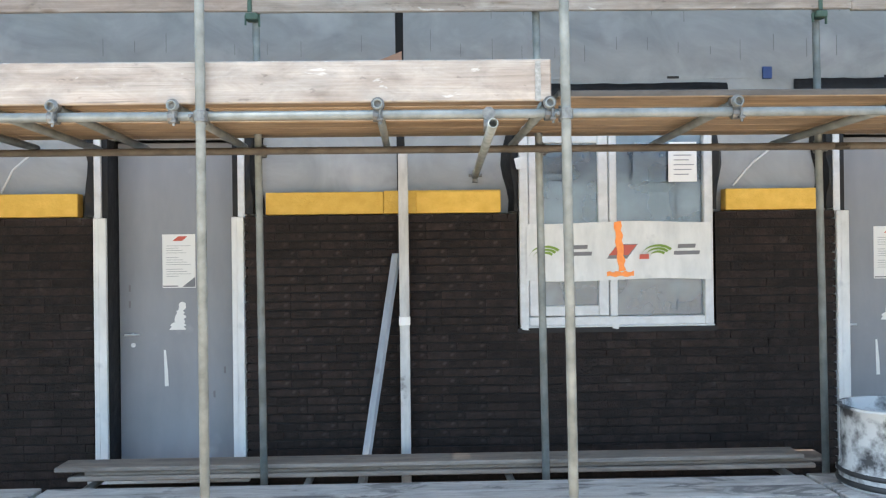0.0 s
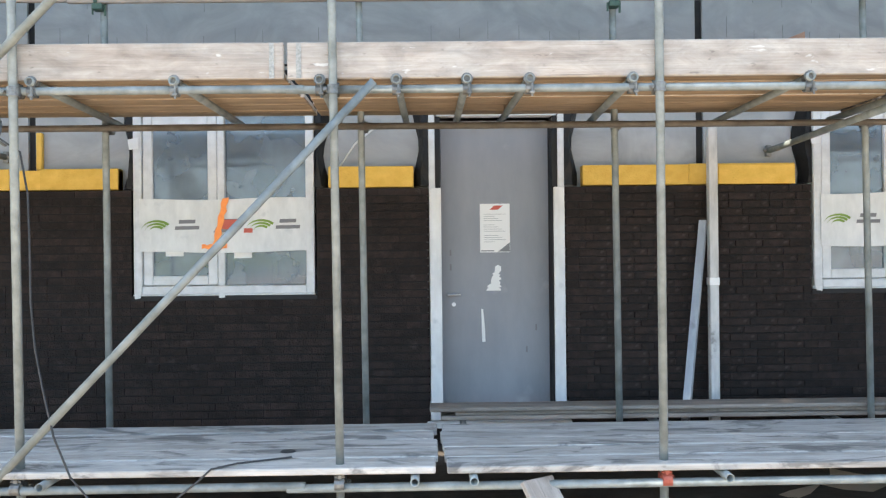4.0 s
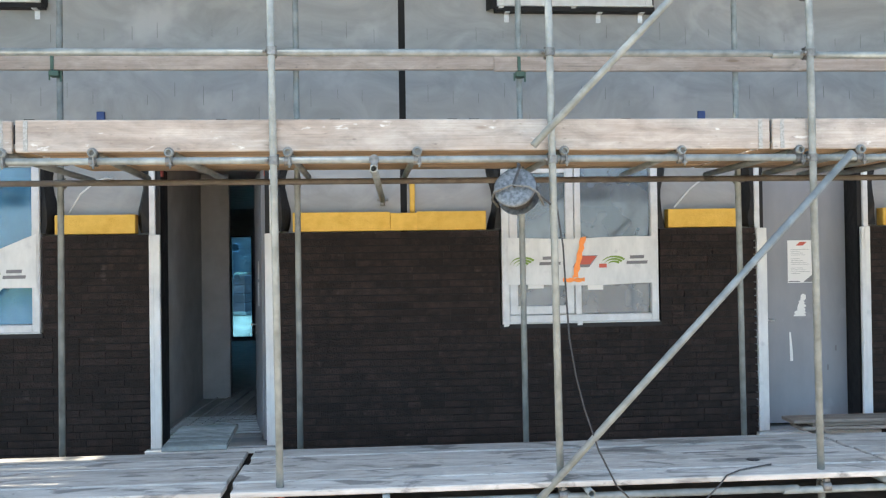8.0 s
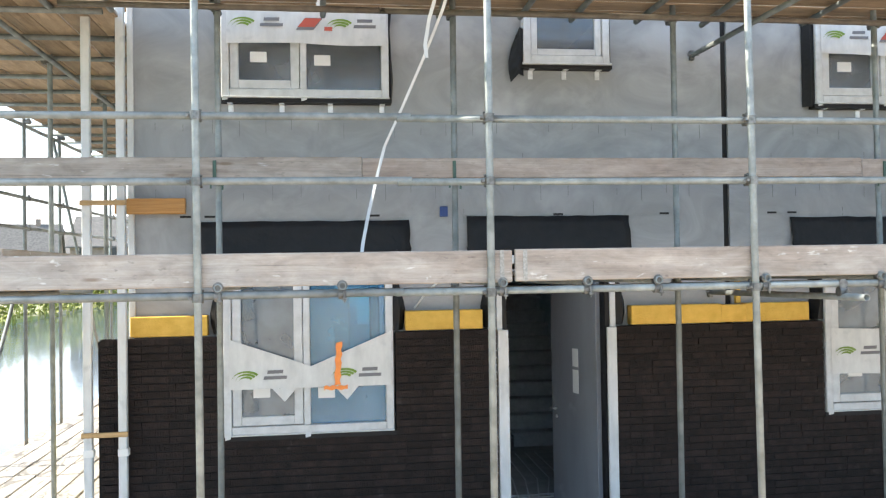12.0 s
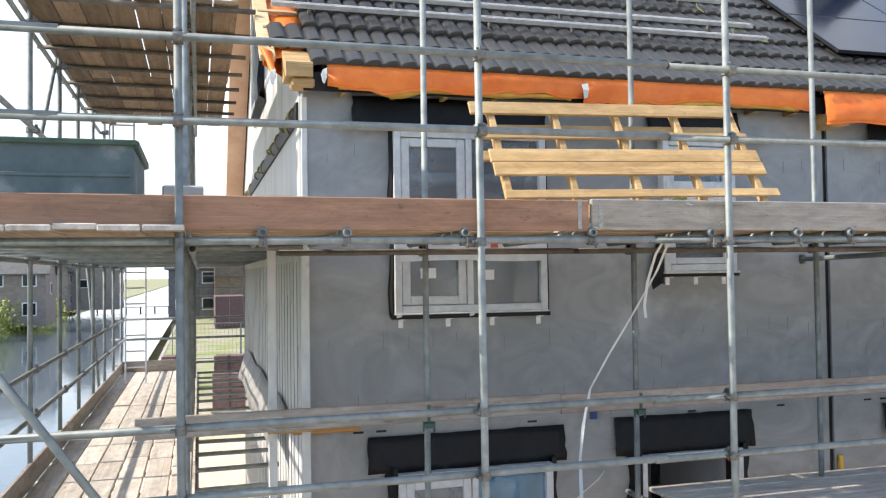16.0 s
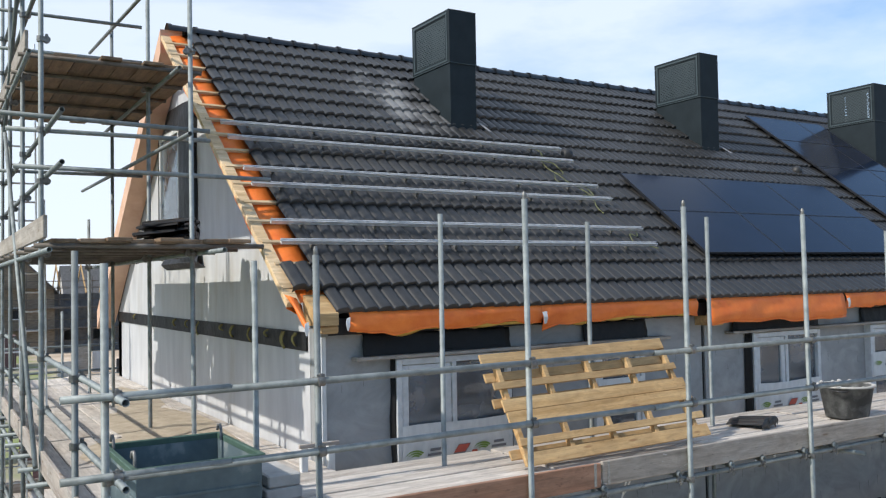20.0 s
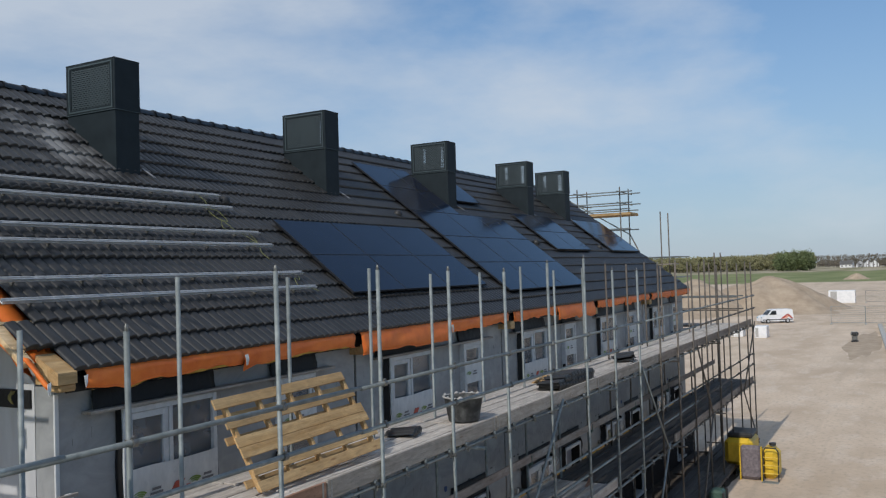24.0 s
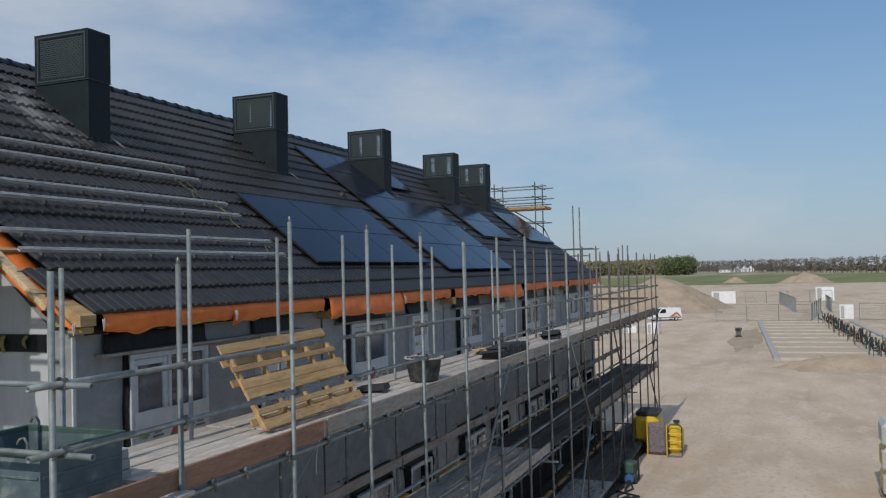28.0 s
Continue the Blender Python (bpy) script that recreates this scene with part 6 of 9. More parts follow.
        part("batten", Geo().box(0, 0.42, -0.024, 0.024, 0, 0.034, 0.003), PALE_PINE, v, m=m)
    m = slope_frame(-11.36, 0.25, -0.098)
    part("verge_board", Geo().box(0, 0.13, 0, SLOPE_LEN - 0.45, 0, 0.060, 0.004), PALE_PINE, v, m=m)
    rows = []
    for i in range(31):
        s0 = 0.30 + (SLOPE_LEN - 0.35) * i / 30
        j = 0.02 * rng.uniform(-1, 1)
        rows.append([roof_point(-10.9, s0, -0.055), roof_point(-11.15 + j * 0.5, s0, -0.075), roof_point(-11.31 + j, s0, -0.115 + 0.01 * rng.uniform(-1, 1)), roof_point(-11.32 + j, s0, -0.15), roof_point(-11.10 + j * 2, s0, -0.26 + 0.04 * rng.uniform(-1, 1))])
    part("membrane", Geo().sheet(rows), ORANGE, v, "orange breather membrane", True, solid=0.004)
    m0 = roof_point(-11.2, 0.2, -0.2)
    block = [(6.16, 5.87), (6.50, 5.87), (6.50, 6.16), (6.16, 5.985)]
    part("eave_block", Geo().add([(x, y, z) for x in (-11.17, -10.95) for y, z in block], [(0, 3, 2, 1), (4, 5, 6, 7), (0, 1, 5, 4), (1, 2, 6, 5), (2, 3, 7, 6), (3, 0, 4, 7)]), FRESH, v)
    part("eave_block", Geo().box(-11.12, -10.93, 6.20, 6.40, 5.79, 5.866, 0.015), FRESH, v)
    flap = []
    for i in range(9):
        f = i / 8
        flap.append([(-11.375 + 0.11 * f + 0.012 * math.sin(5 * f), 6.46 - 0.27 * f, 6.17 - 0.33 * f), (-11.33 + 0.075 * f, 6.40 - 0.23 * f + 0.01 * math.sin(7 * f), 6.15 - 0.31 * f), (-11.255 + 0.005 * f, 6.46 - 0.31 * f, 6.13 - 0.28 * f)])
    g = Geo().sheet(flap)
    part("membrane_flap", g, ORANGE, v, "loose orange membrane flap", True, solid=0.004)
    for xf, zf in ((-11.29, 5.90), (-10.87, 5.93)):
        part("foil_tip", Geo().sheet([[(xf, 6.155, zf), (xf + 0.035, 6.15, zf + 0.015)], [(xf - 0.02, 6.125, zf - 0.05), (xf + 0.03, 6.145, zf - 0.07)], [(xf - 0.005, 6.13, zf - 0.11), (xf + 0.012, 6.15, zf - 0.12)]]), PAPER, v, "white folded foil tip", solid=0.004)
    # rear verge board
    y1 = 2 * RIDGE_Y - EAVE_Y
    g = Geo()
    g.add([(x, y, z + dz) for x in (-11.34, -11.02) for y, z in ((RIDGE_Y, RIDGE_Z - 0.04), (y1 + 0.2, EAVE_Z - 0.2)) for dz in (0, -0.35)],
          [(0, 1, 3, 2), (4, 6, 7, 5), (0, 2, 6, 4), (1, 5, 7, 3), (0, 4, 5, 1), (2, 3, 7, 6)])
    part("rear_board", g, textured("pinkish_plywood", (0.55, 0.33, 0.22), (0.68, 0.45, 0.32), size=3, rough=(0.6, 0.8), bump=0.1), v, "pinkish plywood verge")


gable_details()


def gable_foot():
    """Loose sheets, insulation and bags between the gable and its scaffold."""
    pale = textured("pale_yellow_board", (0.50, 0.43, 0.20), (0.66, 0.58, 0.33), size=5, rough=(0.8, 0.95), bump=0.2)
    for i in range(3):
        b = part("insulation_board", Geo().box(-11.12 - 0.012 * i, -11.035, 6.50 + 1.05 * i, 7.52 + 1.05 * i, GROUND, 1.05 + 0.10 * (i % 2), 0.01), pale)
        tagged(b, "pale yellow insulation board against the gable foot", "insulation", "gable boards")
    rows = []
    for i in range(13):
        y = 7.9 + 0.62 * i
        rows.append([(-11.03, y, 2.90 + 0.03 * math.sin(i * 1.4)), (-11.07 + 0.02 * math.sin(i * 2.1), y, 2.78), (-11.15 + 0.03 * math.sin(i * 1.7), y + 0.05, 2.60 + 0.03 * math.sin(i * 2.6)), (-11.19, y, 2.44 + 0.07 * math.sin(i * 0.9))])
    tagged(part("loose_sheet", Geo().sheet(rows), textured("dusty_grey_foil", (0.16, 0.15, 0.14), (0.34, 0.33, 0.31), size=4, rough=(0.5, 0.7), bump=0.5, bump_size=7, bump_far=0.03), smooth=True, solid=0.004), "dusty grey foil sheet sagging along the gable wall", "foil sheet")
    for i, (y, x) in enumerate(((9.2, -11.46), (10.5, -11.44))):
        g = Geo().lathe([(0.0, 0.0), (0.22, 0.0), (0.27, 0.10), (0.26, 0.34), (0.18, 0.46), (0.07, 0.52), (0.10, 0.60), (0.0, 0.58)], n=14)
        g.v = [(p[0] * (1 + 0.18 * noise.noise((p[0] * 5, p[2] * 5, i))), p[1] * (1.25 + 0.2 * noise.noise((p[1] * 5, p[2] * 4, i + 3))), p[2]) for p in g.v]
        tagged(part("rubble_bag", g, DARKRUBBER, smooth=True, m=Matrix.Translation((x, y, GROUND + 0.02))), "crumpled black bag on the ground beside the gable", "bag", "black bags")
    heap = []
    for j in range(9):
        r = j / 8
        heap.append([(-11.75 + 0.55 * r * math.cos(a) * (1 + 0.3 * noise.noise((math.cos(a), math.sin(a), 4))), 7.4 + 0.9 * r * math.sin(a), GROUND - 0.02 + 0.42 * (1 - r) ** 1.2 * (1 + 0.5 * noise.noise((3 * r * math.cos(a), 3 * r * math.sin(a), 7)))) for a in [math.pi * i / 10 for i in range(21)]])
    tagged(part("mortar_spill", Geo().sheet(heap), CONCRETE, smooth=True), "lumpy grey spill of hardened mortar on the ground", "mortar")


    # dust and sand trodden over the gable deck
    for n_, (cx, cy, rx, ry) in enumerate(((-11.75, 9.6, 0.62, 2.3), (-12.35, 7.9, 0.55, 1.2), (-11.55, 12.8, 0.40, 1.6))):
        rows = []
        for q in range(7):
            r = q / 6
            rows.append([(cx + rx * r * math.cos(a) * (1 + 0.25 * noise.noise((2 * math.cos(a), 2 * math.sin(a), n_))), cy + ry * r * math.sin(a) * (1 + 0.3 * noise.noise((3 * math.cos(a), 3 * math.sin(a), n_ + 5))), 4.531 + 0.030 * (1 - r) ** 0.6 * (1 + 0.5 * noise.noise((4 * r * math.cos(a), 4 * r * math.sin(a), n_)))) for a in [2 * math.pi * i / 24 for i in range(25)]])
        tagged(part("sand_spill", Geo().sheet(rows), textured("tan_spilt_sand", (0.34, 0.285, 0.21), (0.50, 0.43, 0.33), size=8, rough=(0.9, 1.0), bump=0.4, bump_size=50), smooth=True), "thin spill of tan sand trodden over the deck boards", "sand", "sand spills")


gable_foot()


# ---- eaves membrane, house by house ----
def eaves_membrane():
    rng = random.Random(31)
    spans = [(-10.83, -8.515), (-8.515, -6.08), (-5.92, -3.10), (-3.06, -0.5), (-0.25, 2.26), (2.28, 4.95), (5.25, 7.72), (7.74, 10.35), (10.65, 13.22), (13.24, 16.0)]
    for n_, (a, b) in enumerate(spans):
        cols = int((b - a) / 0.12)
        rows = []
        loose = n_ in (2, 5)
        for j in range(7):
            row = []
            for i in range(cols + 1):
                x = a + (b - a) * i / cols
                drop = 0.155 + 0.018 * math.sin(x * 2.3 + n_ * 2) + 0.014 * math.sin(x * 7.1) + 0.045 * noise.noise((x * 5.0, n_, 0)) + (0.14 if loose else 0.05 * max(0, 1 - (x - a) / 0.7) if n_ % 2 else 0)
                out = 0.004 + 0.010 * math.sin(x * 6 + j) + 0.014 * noise.noise((x * 4.0, j * 0.7, n_)) + (0.06 * j / 5 if loose else 0)
                if j == 6:
                    row.insert(i, (x, EAVE_Y + 0.012, EAVE_Z + 0.022))
                    continue
                row.append((x, EAVE_Y - 0.03 - out * math.sin(math.pi * (j + 0.6) / 6.2) + (0.018 * (j / 5) ** 2 if not loose else 0), EAVE_Z - 0.045 - drop * j / 5))
            rows.append(row)
        rows = rows[-1:] + rows[:-1]
        ob = part("eaves_membrane", Geo().sheet(rows), ORANGE, smooth=True, solid=0.003)
        tagged(ob, "bright orange breather membrane hanging under the eaves tiles", "membrane", "eaves membranes")
        part("hem", Geo().sheet([[(p[0], p[1] - 0.006, p[2] + dz) for p in rows[-1]] for dz in (0.022, 0.0)]), ORANGE, ob, "folded lower hem", smooth=True, solid=0.003)
        if n_ < 2:
            tuft = []
            for j in range(4):
                tuft.append([(x, 6.225 - 0.03 * math.sin(j * 1.2) + 0.012 * noise.noise((x * 9, j, 4)), 5.825 - (0.03 + 0.10 * max(0, noise.noise((x * 2.2, n_, 7)) + 0.05)) * j / 3)
                             for x in [a + 0.1 + (b - a - 0.2) * i / (2 * cols) for i in range(2 * cols + 1)]])
            tagged(part("wool_strip", Geo().sheet(tuft), YELLOW, smooth=True, solid=0.02), "ragged yellow wool edge under the orange membrane", "wool strip", "wool at the eaves")
    for x in (-8.525, -3.08):
        g = Geo().sheet([[(x - 0.03, 6.12, 5.91), (x + 0.03, 6.12, 5.92)], [(x - 0.025, 6.10, 5.86), (x + 0.028, 6.10, 5.85)], [(x - 0.012, 6.11, 5.78), (x + 0.02, 6.11, 5.79)]])
        tagged(part("foil_tuft", g, WHITE, solid=0.004), "crumpled white foil tuft at a membrane joint", "foil scrap", "foil scraps")
    for k in range(1, HOUSES):
        g = Geo().box(JOINTS[k] - 0.14, JOINTS[k] + 0.06, 6.16, 6.46, 5.64, 5.80, 0.008)
        tagged(part("eaves_beam_end", g, FRESH), "fresh timber beam end at the party wall", "beam end", "beam ends")
    g = Geo()
    for k in range(60):
        x = -10.7 + k * 0.45
        if x < 15.9:
            g.box(x, x + 0.045, 6.27, 6.44, 5.76, 5.84, 0.004)
    tagged(part("rafter_ends", g, FRESH, roof, "fresh rafter ends"), kind="stuff")


eaves_membrane()


# ---- solar panels and mounting rails ----
def solar_panel(x, s, w=1.65, h=1.04):
    m = slope_frame(x, s, 0.135)
    p = new("solar_panel")
    p.empty_display_size = 0.1
    p.matrix_basis = m
    tagged(p, "dark blue-black solar panel in a black frame on the tiles", "solar panel", "solar panels")
    part("glass", Geo().box(0.012, w - 0.012, 0.012, h - 0.012, -0.006, 0.0), PV, p, m=m)
    g = Geo().box(0, 0.012, 0, h, -0.035, 0.002).box(w - 0.012, w, 0, h, -0.035, 0.002).box(0.012, w - 0.012, 0, 0.012, -0.035, 0.002).box(0.012, w - 0.012, h - 0.012, h, -0.035, 0.002)
    part("frame", g, PVFRAME, p, m=m)


def up_slope(y):
    return (y - EAVE_Y) / math.cos(SLANT)


for c in range(3):
    for r in range(2):
        solar_panel(-5.2 + c * 1.66, up_slope(6.86) + r * 1.05)
    for r in range(3):
        solar_panel(0.55 + c * 1.66, up_slope(6.66) + r * 1.05)
for r in range(3, 5):
    solar_panel(0.55, up_slope(6.66) + r * 1.05)
    solar_panel(2.21, up_slope(6.66) + r * 1.05, 0.85)
solar_panel(4.05, up_slope(6.66) + 3.9, 1.45)
for c in range(2):
    solar_panel(6.95 + c * 1.5, up_slope(7.98), 1.49, 0.93)
    solar_panel(6.95 + c * 1.5, up_slope(7.98) + 0.94, 1.49, 0.93)
    solar_panel(12.2 + c * 1.66, up_slope(7.98), 1.65, 0.93)
    solar_panel(12.2 + c * 1.66, up_slope(7.98) + 0.94, 1.65, 0.93)

for n_, y in enumerate((9.03, 8.74, 8.17, 7.90, 7.31, 7.02)):
    s0 = up_slope(y)
    x0, x1 = -11.22, (-5.93, -5.93, -5.95, -5.95, -5.95, -5.98)[n_]
    m = slope_frame(x0, s0, 0.10)
    r = new("mounting_rail")
    r.empty_display_size = 0.1
    r.matrix_basis = m
    tagged(r, "bare aluminium solar mounting rail fixed over the roof tiles", "mounting rail", "mounting rails")
    part("profile", Geo().box(0, x1 - x0, -0.024, 0.024, 0, 0.014, 0.002).box(0, x1 - x0, -0.024, -0.016, 0.014, 0.045).box(0, x1 - x0, 0.016, 0.024, 0.014, 0.045), ALU, r, m=m)
    for i in range(6):
        x = 0.35 + i * 0.88
        part("roof_hook", Geo().box(x - 0.014, x + 0.014, -0.012, 0.05, -0.06, -0.003, 0.004), COUPLER, r, m=m)
CABLE = textured("green_yellow_cable", (0.13, 0.15, 0.05), (0.26, 0.27, 0.10), size=20, bump=0)
for run in (((-6.40, 9.02), (-6.42, 8.86), (-6.50, 8.72), (-6.56, 8.55), (-6.50, 8.38), (-6.36, 8.24), (-6.28, 8.10), (-6.26, 7.92), (-6.31, 7.78), (-6.34, 7.62)),
            ((-6.55, 8.72), (-6.38, 8.66), (-6.28, 8.52), (-6.38, 8.42), (-6.52, 8.44), (-6.60, 8.32), (-6.45, 8.16), (-6.22, 8.18), (-6.12, 8.06), (-6.22, 7.94), (-6.40, 7.98)),
            ((-6.25, 7.32), (-6.12, 7.36), (-6.05, 7.26), (-6.16, 7.18), (-6.28, 7.22), (-6.30, 7.08), (-6.14, 7.02), (-6.02, 6.94))):
    path = [roof_point(x, up_slope(y), 0.10 + 0.03 * math.sin(2.1 * i)) for i, (x, y) in enumerate(run)]
    fine = [path[i].lerp(path[i + 1], f / 4) for i in range(len(path) - 1) for f in range(4)] + [path[-1]]
    fine = [fine[0]] + [(fine[i - 1] + fine[i] * 2 + fine[i + 1]) / 4 for i in range(1, len(fine) - 1)] + [fine[-1]]
    tagged(part("earth_cable", Geo().rope(fine, 0.005), CABLE, smooth=True), "loose green and yellow earth cable lying over the rails", "cable", "earth cables")
for x, y in ((-5.8, 9.0), (-0.14, 9.05), (4.9, 8.9), (10.2, 8.9), (6.2, 8.3), (11.6, 8.2)):
    v = new("roof_vent")
    v.matrix_basis = slope_frame(x, up_slope(y), 0.03)
    v.empty_display_size = 0.1
    tagged(v, "small black roof vent tile", "roof vent", "roof vents")
    part("cowl", Geo().lathe([(0.10, 0), (0.10, 0.05), (0.07, 0.10), (0.02, 0.12), (0.0, 0.12)], n=14), DARKRUBBER, v, smooth=True, m=slope_frame(x, up_slope(y), 0.03))


# ---- things on the upper facade deck ----
def timber_frame():
    p0, p1 = Vector((-9.72, 4.90, 4.60)), Vector((-9.72, 5.46, 5.56))
    xdir = Vector((1, -0.02, 0.022)).normalized()
    up = (p1 - p0)
    length = up.length
    up.normalize()
    nrm = xdir.cross(up)
    m = Matrix((xdir, up, nrm)).transposed().to_4x4()
    m.translation = p0
    f = new("slat_panel")
    f.empty_display_size = 0.1
    f.matrix_basis = m
    tagged(f, "fresh pine slatted panel leaning on the guardrail", "timber panel")
    for u, w, off in ((0.0, 0.12, 0.0), (0.19, 0.07, 0.01), (0.40, 0.12, -0.03), (0.524, 0.12, -0.04), (0.75, 0.07, -0.07), (length - 0.12, 0.12, -0.12)):
        part("plank", Geo().box(off, 2.30 + off, u, u + w, 0.0, 0.024, 0.003), FRESH, f, m=m)
    for u in (0.10, 0.60, 0.86):
        part("plank", Geo().box(-0.08, 2.2, u, u + 0.09, -0.085, -0.061, 0.003), FRESH, f, m=m)
    for i in range(5):
        x = 0.03 + i * 0.53
        part("bearer", Geo().box(x, x + 0.05, 0.02, length - 0.04, -0.060, -0.001, 0.003), FRESH, f, m=m)


timber_frame()


def rubber_tub(x, y, z, label, r=0.27, h=0.33):
    t = thing("rubber_tub", (x, y, z), label, "tub", "mortar tubs")
    part("body", Geo().lathe([(0.0, 0.0), (r * 0.78, 0.0), (r * 0.80, 0.02), (r, h), (r + 0.02, h + 0.005), (r + 0.02, h + 0.02), (r - 0.005, h + 0.015), (r * 0.78, 0.03), (0, 0.03)], (x, y, z)), textured("mortar_smeared_rubber", (0.035, 0.037, 0.037), (0.16, 0.165, 0.16), size=6, detail=9, rough=(0.6, 0.9), bump=0.3, lo=0.45, hi=0.75), t, smooth=True)
    part("rim", Geo().lathe([(r - 0.004, h + 0.004), (r + 0.024, h + 0.002), (r + 0.027, h + 0.022), (r - 0.002, h + 0.025), (r - 0.004, h + 0.004)], (x, y, z)), CONCRETE, t, "mortar-crusted pale rim", True)
    rng = random.Random(5)
    for i in range(16):
        a = 0.39 * i + rng.uniform(-0.1, 0.1)
        s = rng.uniform(0.012, 0.03)
        part("mortar_lump", Geo().lathe([(0, 0), (s, 0), (s * 1.1, s * 0.5), (s * 0.5, s), (0, s * 1.1)], (x + (r + 0.01) * math.cos(a), y + (r + 0.01) * math.sin(a), z + h + 0.018), 7), CONCRETE, t)
    for a in (0.4, 3.5):
        part("grip", Geo().rope([(x + (r + 0.01 + 0.05 * math.sin(math.pi * i / 6)) * math.cos(a + (i - 3) * 0.09), y + (r + 0.01 + 0.05 * math.sin(math.pi * i / 6)) * math.sin(a + (i - 3) * 0.09), z + h - 0.03) for i in range(7)], 0.012), DARKRUBBER, t, smooth=True)
    part("dried_mortar", Geo().lathe([(0, 0.10), (r * 0.5, 0.12), (r * 0.83, 0.09)], (x, y, z)), CONCRETE, t, "dried grey mortar")


rubber_tub(-4.92, 4.98, 4.565, "black rubber mortar tub with dried mortar on the deck", 0.30, 0.36)


def metal_bin():
    x0, x1, y0, y1, z0, z1 = -13.10, -12.24, 4.66, 5.72, 4.535, 5.05
    b = thing("tipping_bin", (x0, y0, z0), "blue-grey steel tipping bin with a green rim", "skip bin")
    mat = textured("blue_grey_steel", (0.065, 0.098, 0.112), (0.125, 0.172, 0.188), size=5, detail=9, rough=(0.5, 0.7), bump=0.2, bump_size=14, stain=((0.22, 0.25, 0.25), 5, 0.55))
    t = 0.008
    for name, box in (("side", (x0, x1, y0, y0 + t)), ("side", (x0, x1, y1 - t, y1)), ("side", (x0, x0 + t, y0 + t, y1 - t)), ("side", (x1 - t, x1, y0 + t, y1 - t))):
        part(name, Geo().box(*box, z0 + 0.03, z1, 0.0), mat, b)
    part("floor", Geo().box(x0 + t, x1 - t, y0 + t, y1 - t, z0 + 0.03, z0 + 0.04), mat, b)
    g = Geo()
    g.box(x0 - 0.02, x1 + 0.02, y0 - 0.03, y0 + 0.01, z1 - 0.015, z1 + 0.02, 0.006).box(x0 - 0.02, x1 + 0.02, y1 - 0.01, y1 + 0.03, z1 - 0.03, z1 + 0.02, 0.006)
    g.box(x0 - 0.03, x0 + 0.01, y0, y1, z1 - 0.031, z1 + 0.018, 0.006).box(x1 - 0.01, x1 + 0.03, y0, y1, z1 - 0.031, z1 + 0.018, 0.006)
    part("rim", g, STEEL_GREEN, b, "green painted rim")
    for z in (z0 + 0.16, z0 + 0.32):
        part("rib", Geo().box(x0 + 0.02, x1 - 0.02, y0 - 0.012, y0, z - 0.012, z + 0.012, 0.004), mat, b)
        part("rib", Geo().box(x0 - 0.012, x0, y0 + 0.02, y1 - 0.02, z - 0.012, z + 0.012, 0.004), mat, b)
    for x, y in ((x0 + 0.02, y1 - 0.1), (x1 - 0.02, y1 - 0.1), (x0 + 0.02, y0 + 0.2)):
        part("lifting_eye", Geo().rope([(x, y - 0.05, z1 - 0.02), (x, y - 0.05, z1 + 0.06), (x, y - 0.02, z1 + 0.10), (x, y + 0.03, z1 + 0.09), (x, y + 0.05, z1 + 0.05)], 0.012, 8), COUPLER, b, smooth=True)
    for x in (x0 + 0.1, x1 - 0.2):
        part("skid", Geo().box(x, x + 0.1, y0, y1, z0, z0 + 0.03), mat, b)


metal_bin()
g = Geo()
rng = random.Random(4)
crate = thing("stone_block", (-12.0, 5.2, 4.53), "rough grey stone slab pile beside the bin", "stone blocks")
for i in range(3):
    part("block", Geo().box(-12.13 + 0.02 * i, -11.80 - 0.015 * i, 4.95, 5.55 - 0.03 * i, 4.535 + 0.1 * i, 4.63 + 0.1 * i, 0.012), CONCRETE, crate)


def tile_heap(x, y, z, n, label, turn=0.0, ups=False):
    h = thing("tile_stack", (x, y, z), label, "tile stack", "stacks of loose tiles")
    rng = random.Random(int(x * 10) + n)
    for i in range(n):
        m = Matrix.Translation((x + rng.uniform(-0.04, 0.04) + 0.10 * (i % 3), y + rng.uniform(-0.03, 0.03), z + 0.03 + 0.026 * i)) @ Matrix.Rotation(turn + rng.uniform(-0.2, 0.2), 4, "Z")
        me = bpy.data.meshes["roof_tile"]
        part("loose_tile", me, None, h, m=m)


tile_heap(-6.45, 5.02, 4.55, 2, "loose dark roof tiles lying on the deck")
rng = random.Random(44)
row_stack = thing("tile_stack", (-1.5, 4.8, 4.55), "long neat row of dark roof tiles stacked on the deck", "tile stack", "stacks of loose tiles")
for c in range(6):
    for i in range((5, 7, 8, 8, 7, 6)[c]):
        m = Matrix.Translation((-1.52 + 0.345 * c + rng.uniform(-0.015, 0.015), 4.72 + rng.uniform(-0.02, 0.02), 4.572 + 0.027 * i)) @ Matrix.Rotation(rng.uniform(-0.04, 0.04), 4, "Z")
        part("loose_tile", bpy.data.meshes["roof_tile"], None, row_stack, m=m)
tile_heap(3.55, 4.78, 4.555, 6, "loose dark roof tiles lying on the deck", 0.5)
tile_heap(-11.95, 8.2, 6.72, 9, "stack of dark roof tiles on the gable platform", 1.2)
tile_heap(-11.75, 8.6, 6.72, 10, "stack of dark roof tiles on the gable platform", 1.5)
timber = thing("timber_pile", (-0.1, 5.5, 4.55), "small pile of fresh batten offcuts behind the tiles", "timber pile")
for i in range(7):
    m = Matrix.Translation((-0.62 + 0.03 * (i % 3), 5.38 + 0.075 * (i % 4), 4.553 + 0.034 * (i // 4))) @ Matrix.Rotation(0.05 * (i - 3), 4, "Z")
    part("offcut", board_mesh(round(0.85 + 0.1 * (i % 3), 2), 0.06, 0.032).copy(), FRESH, timber, m=m)
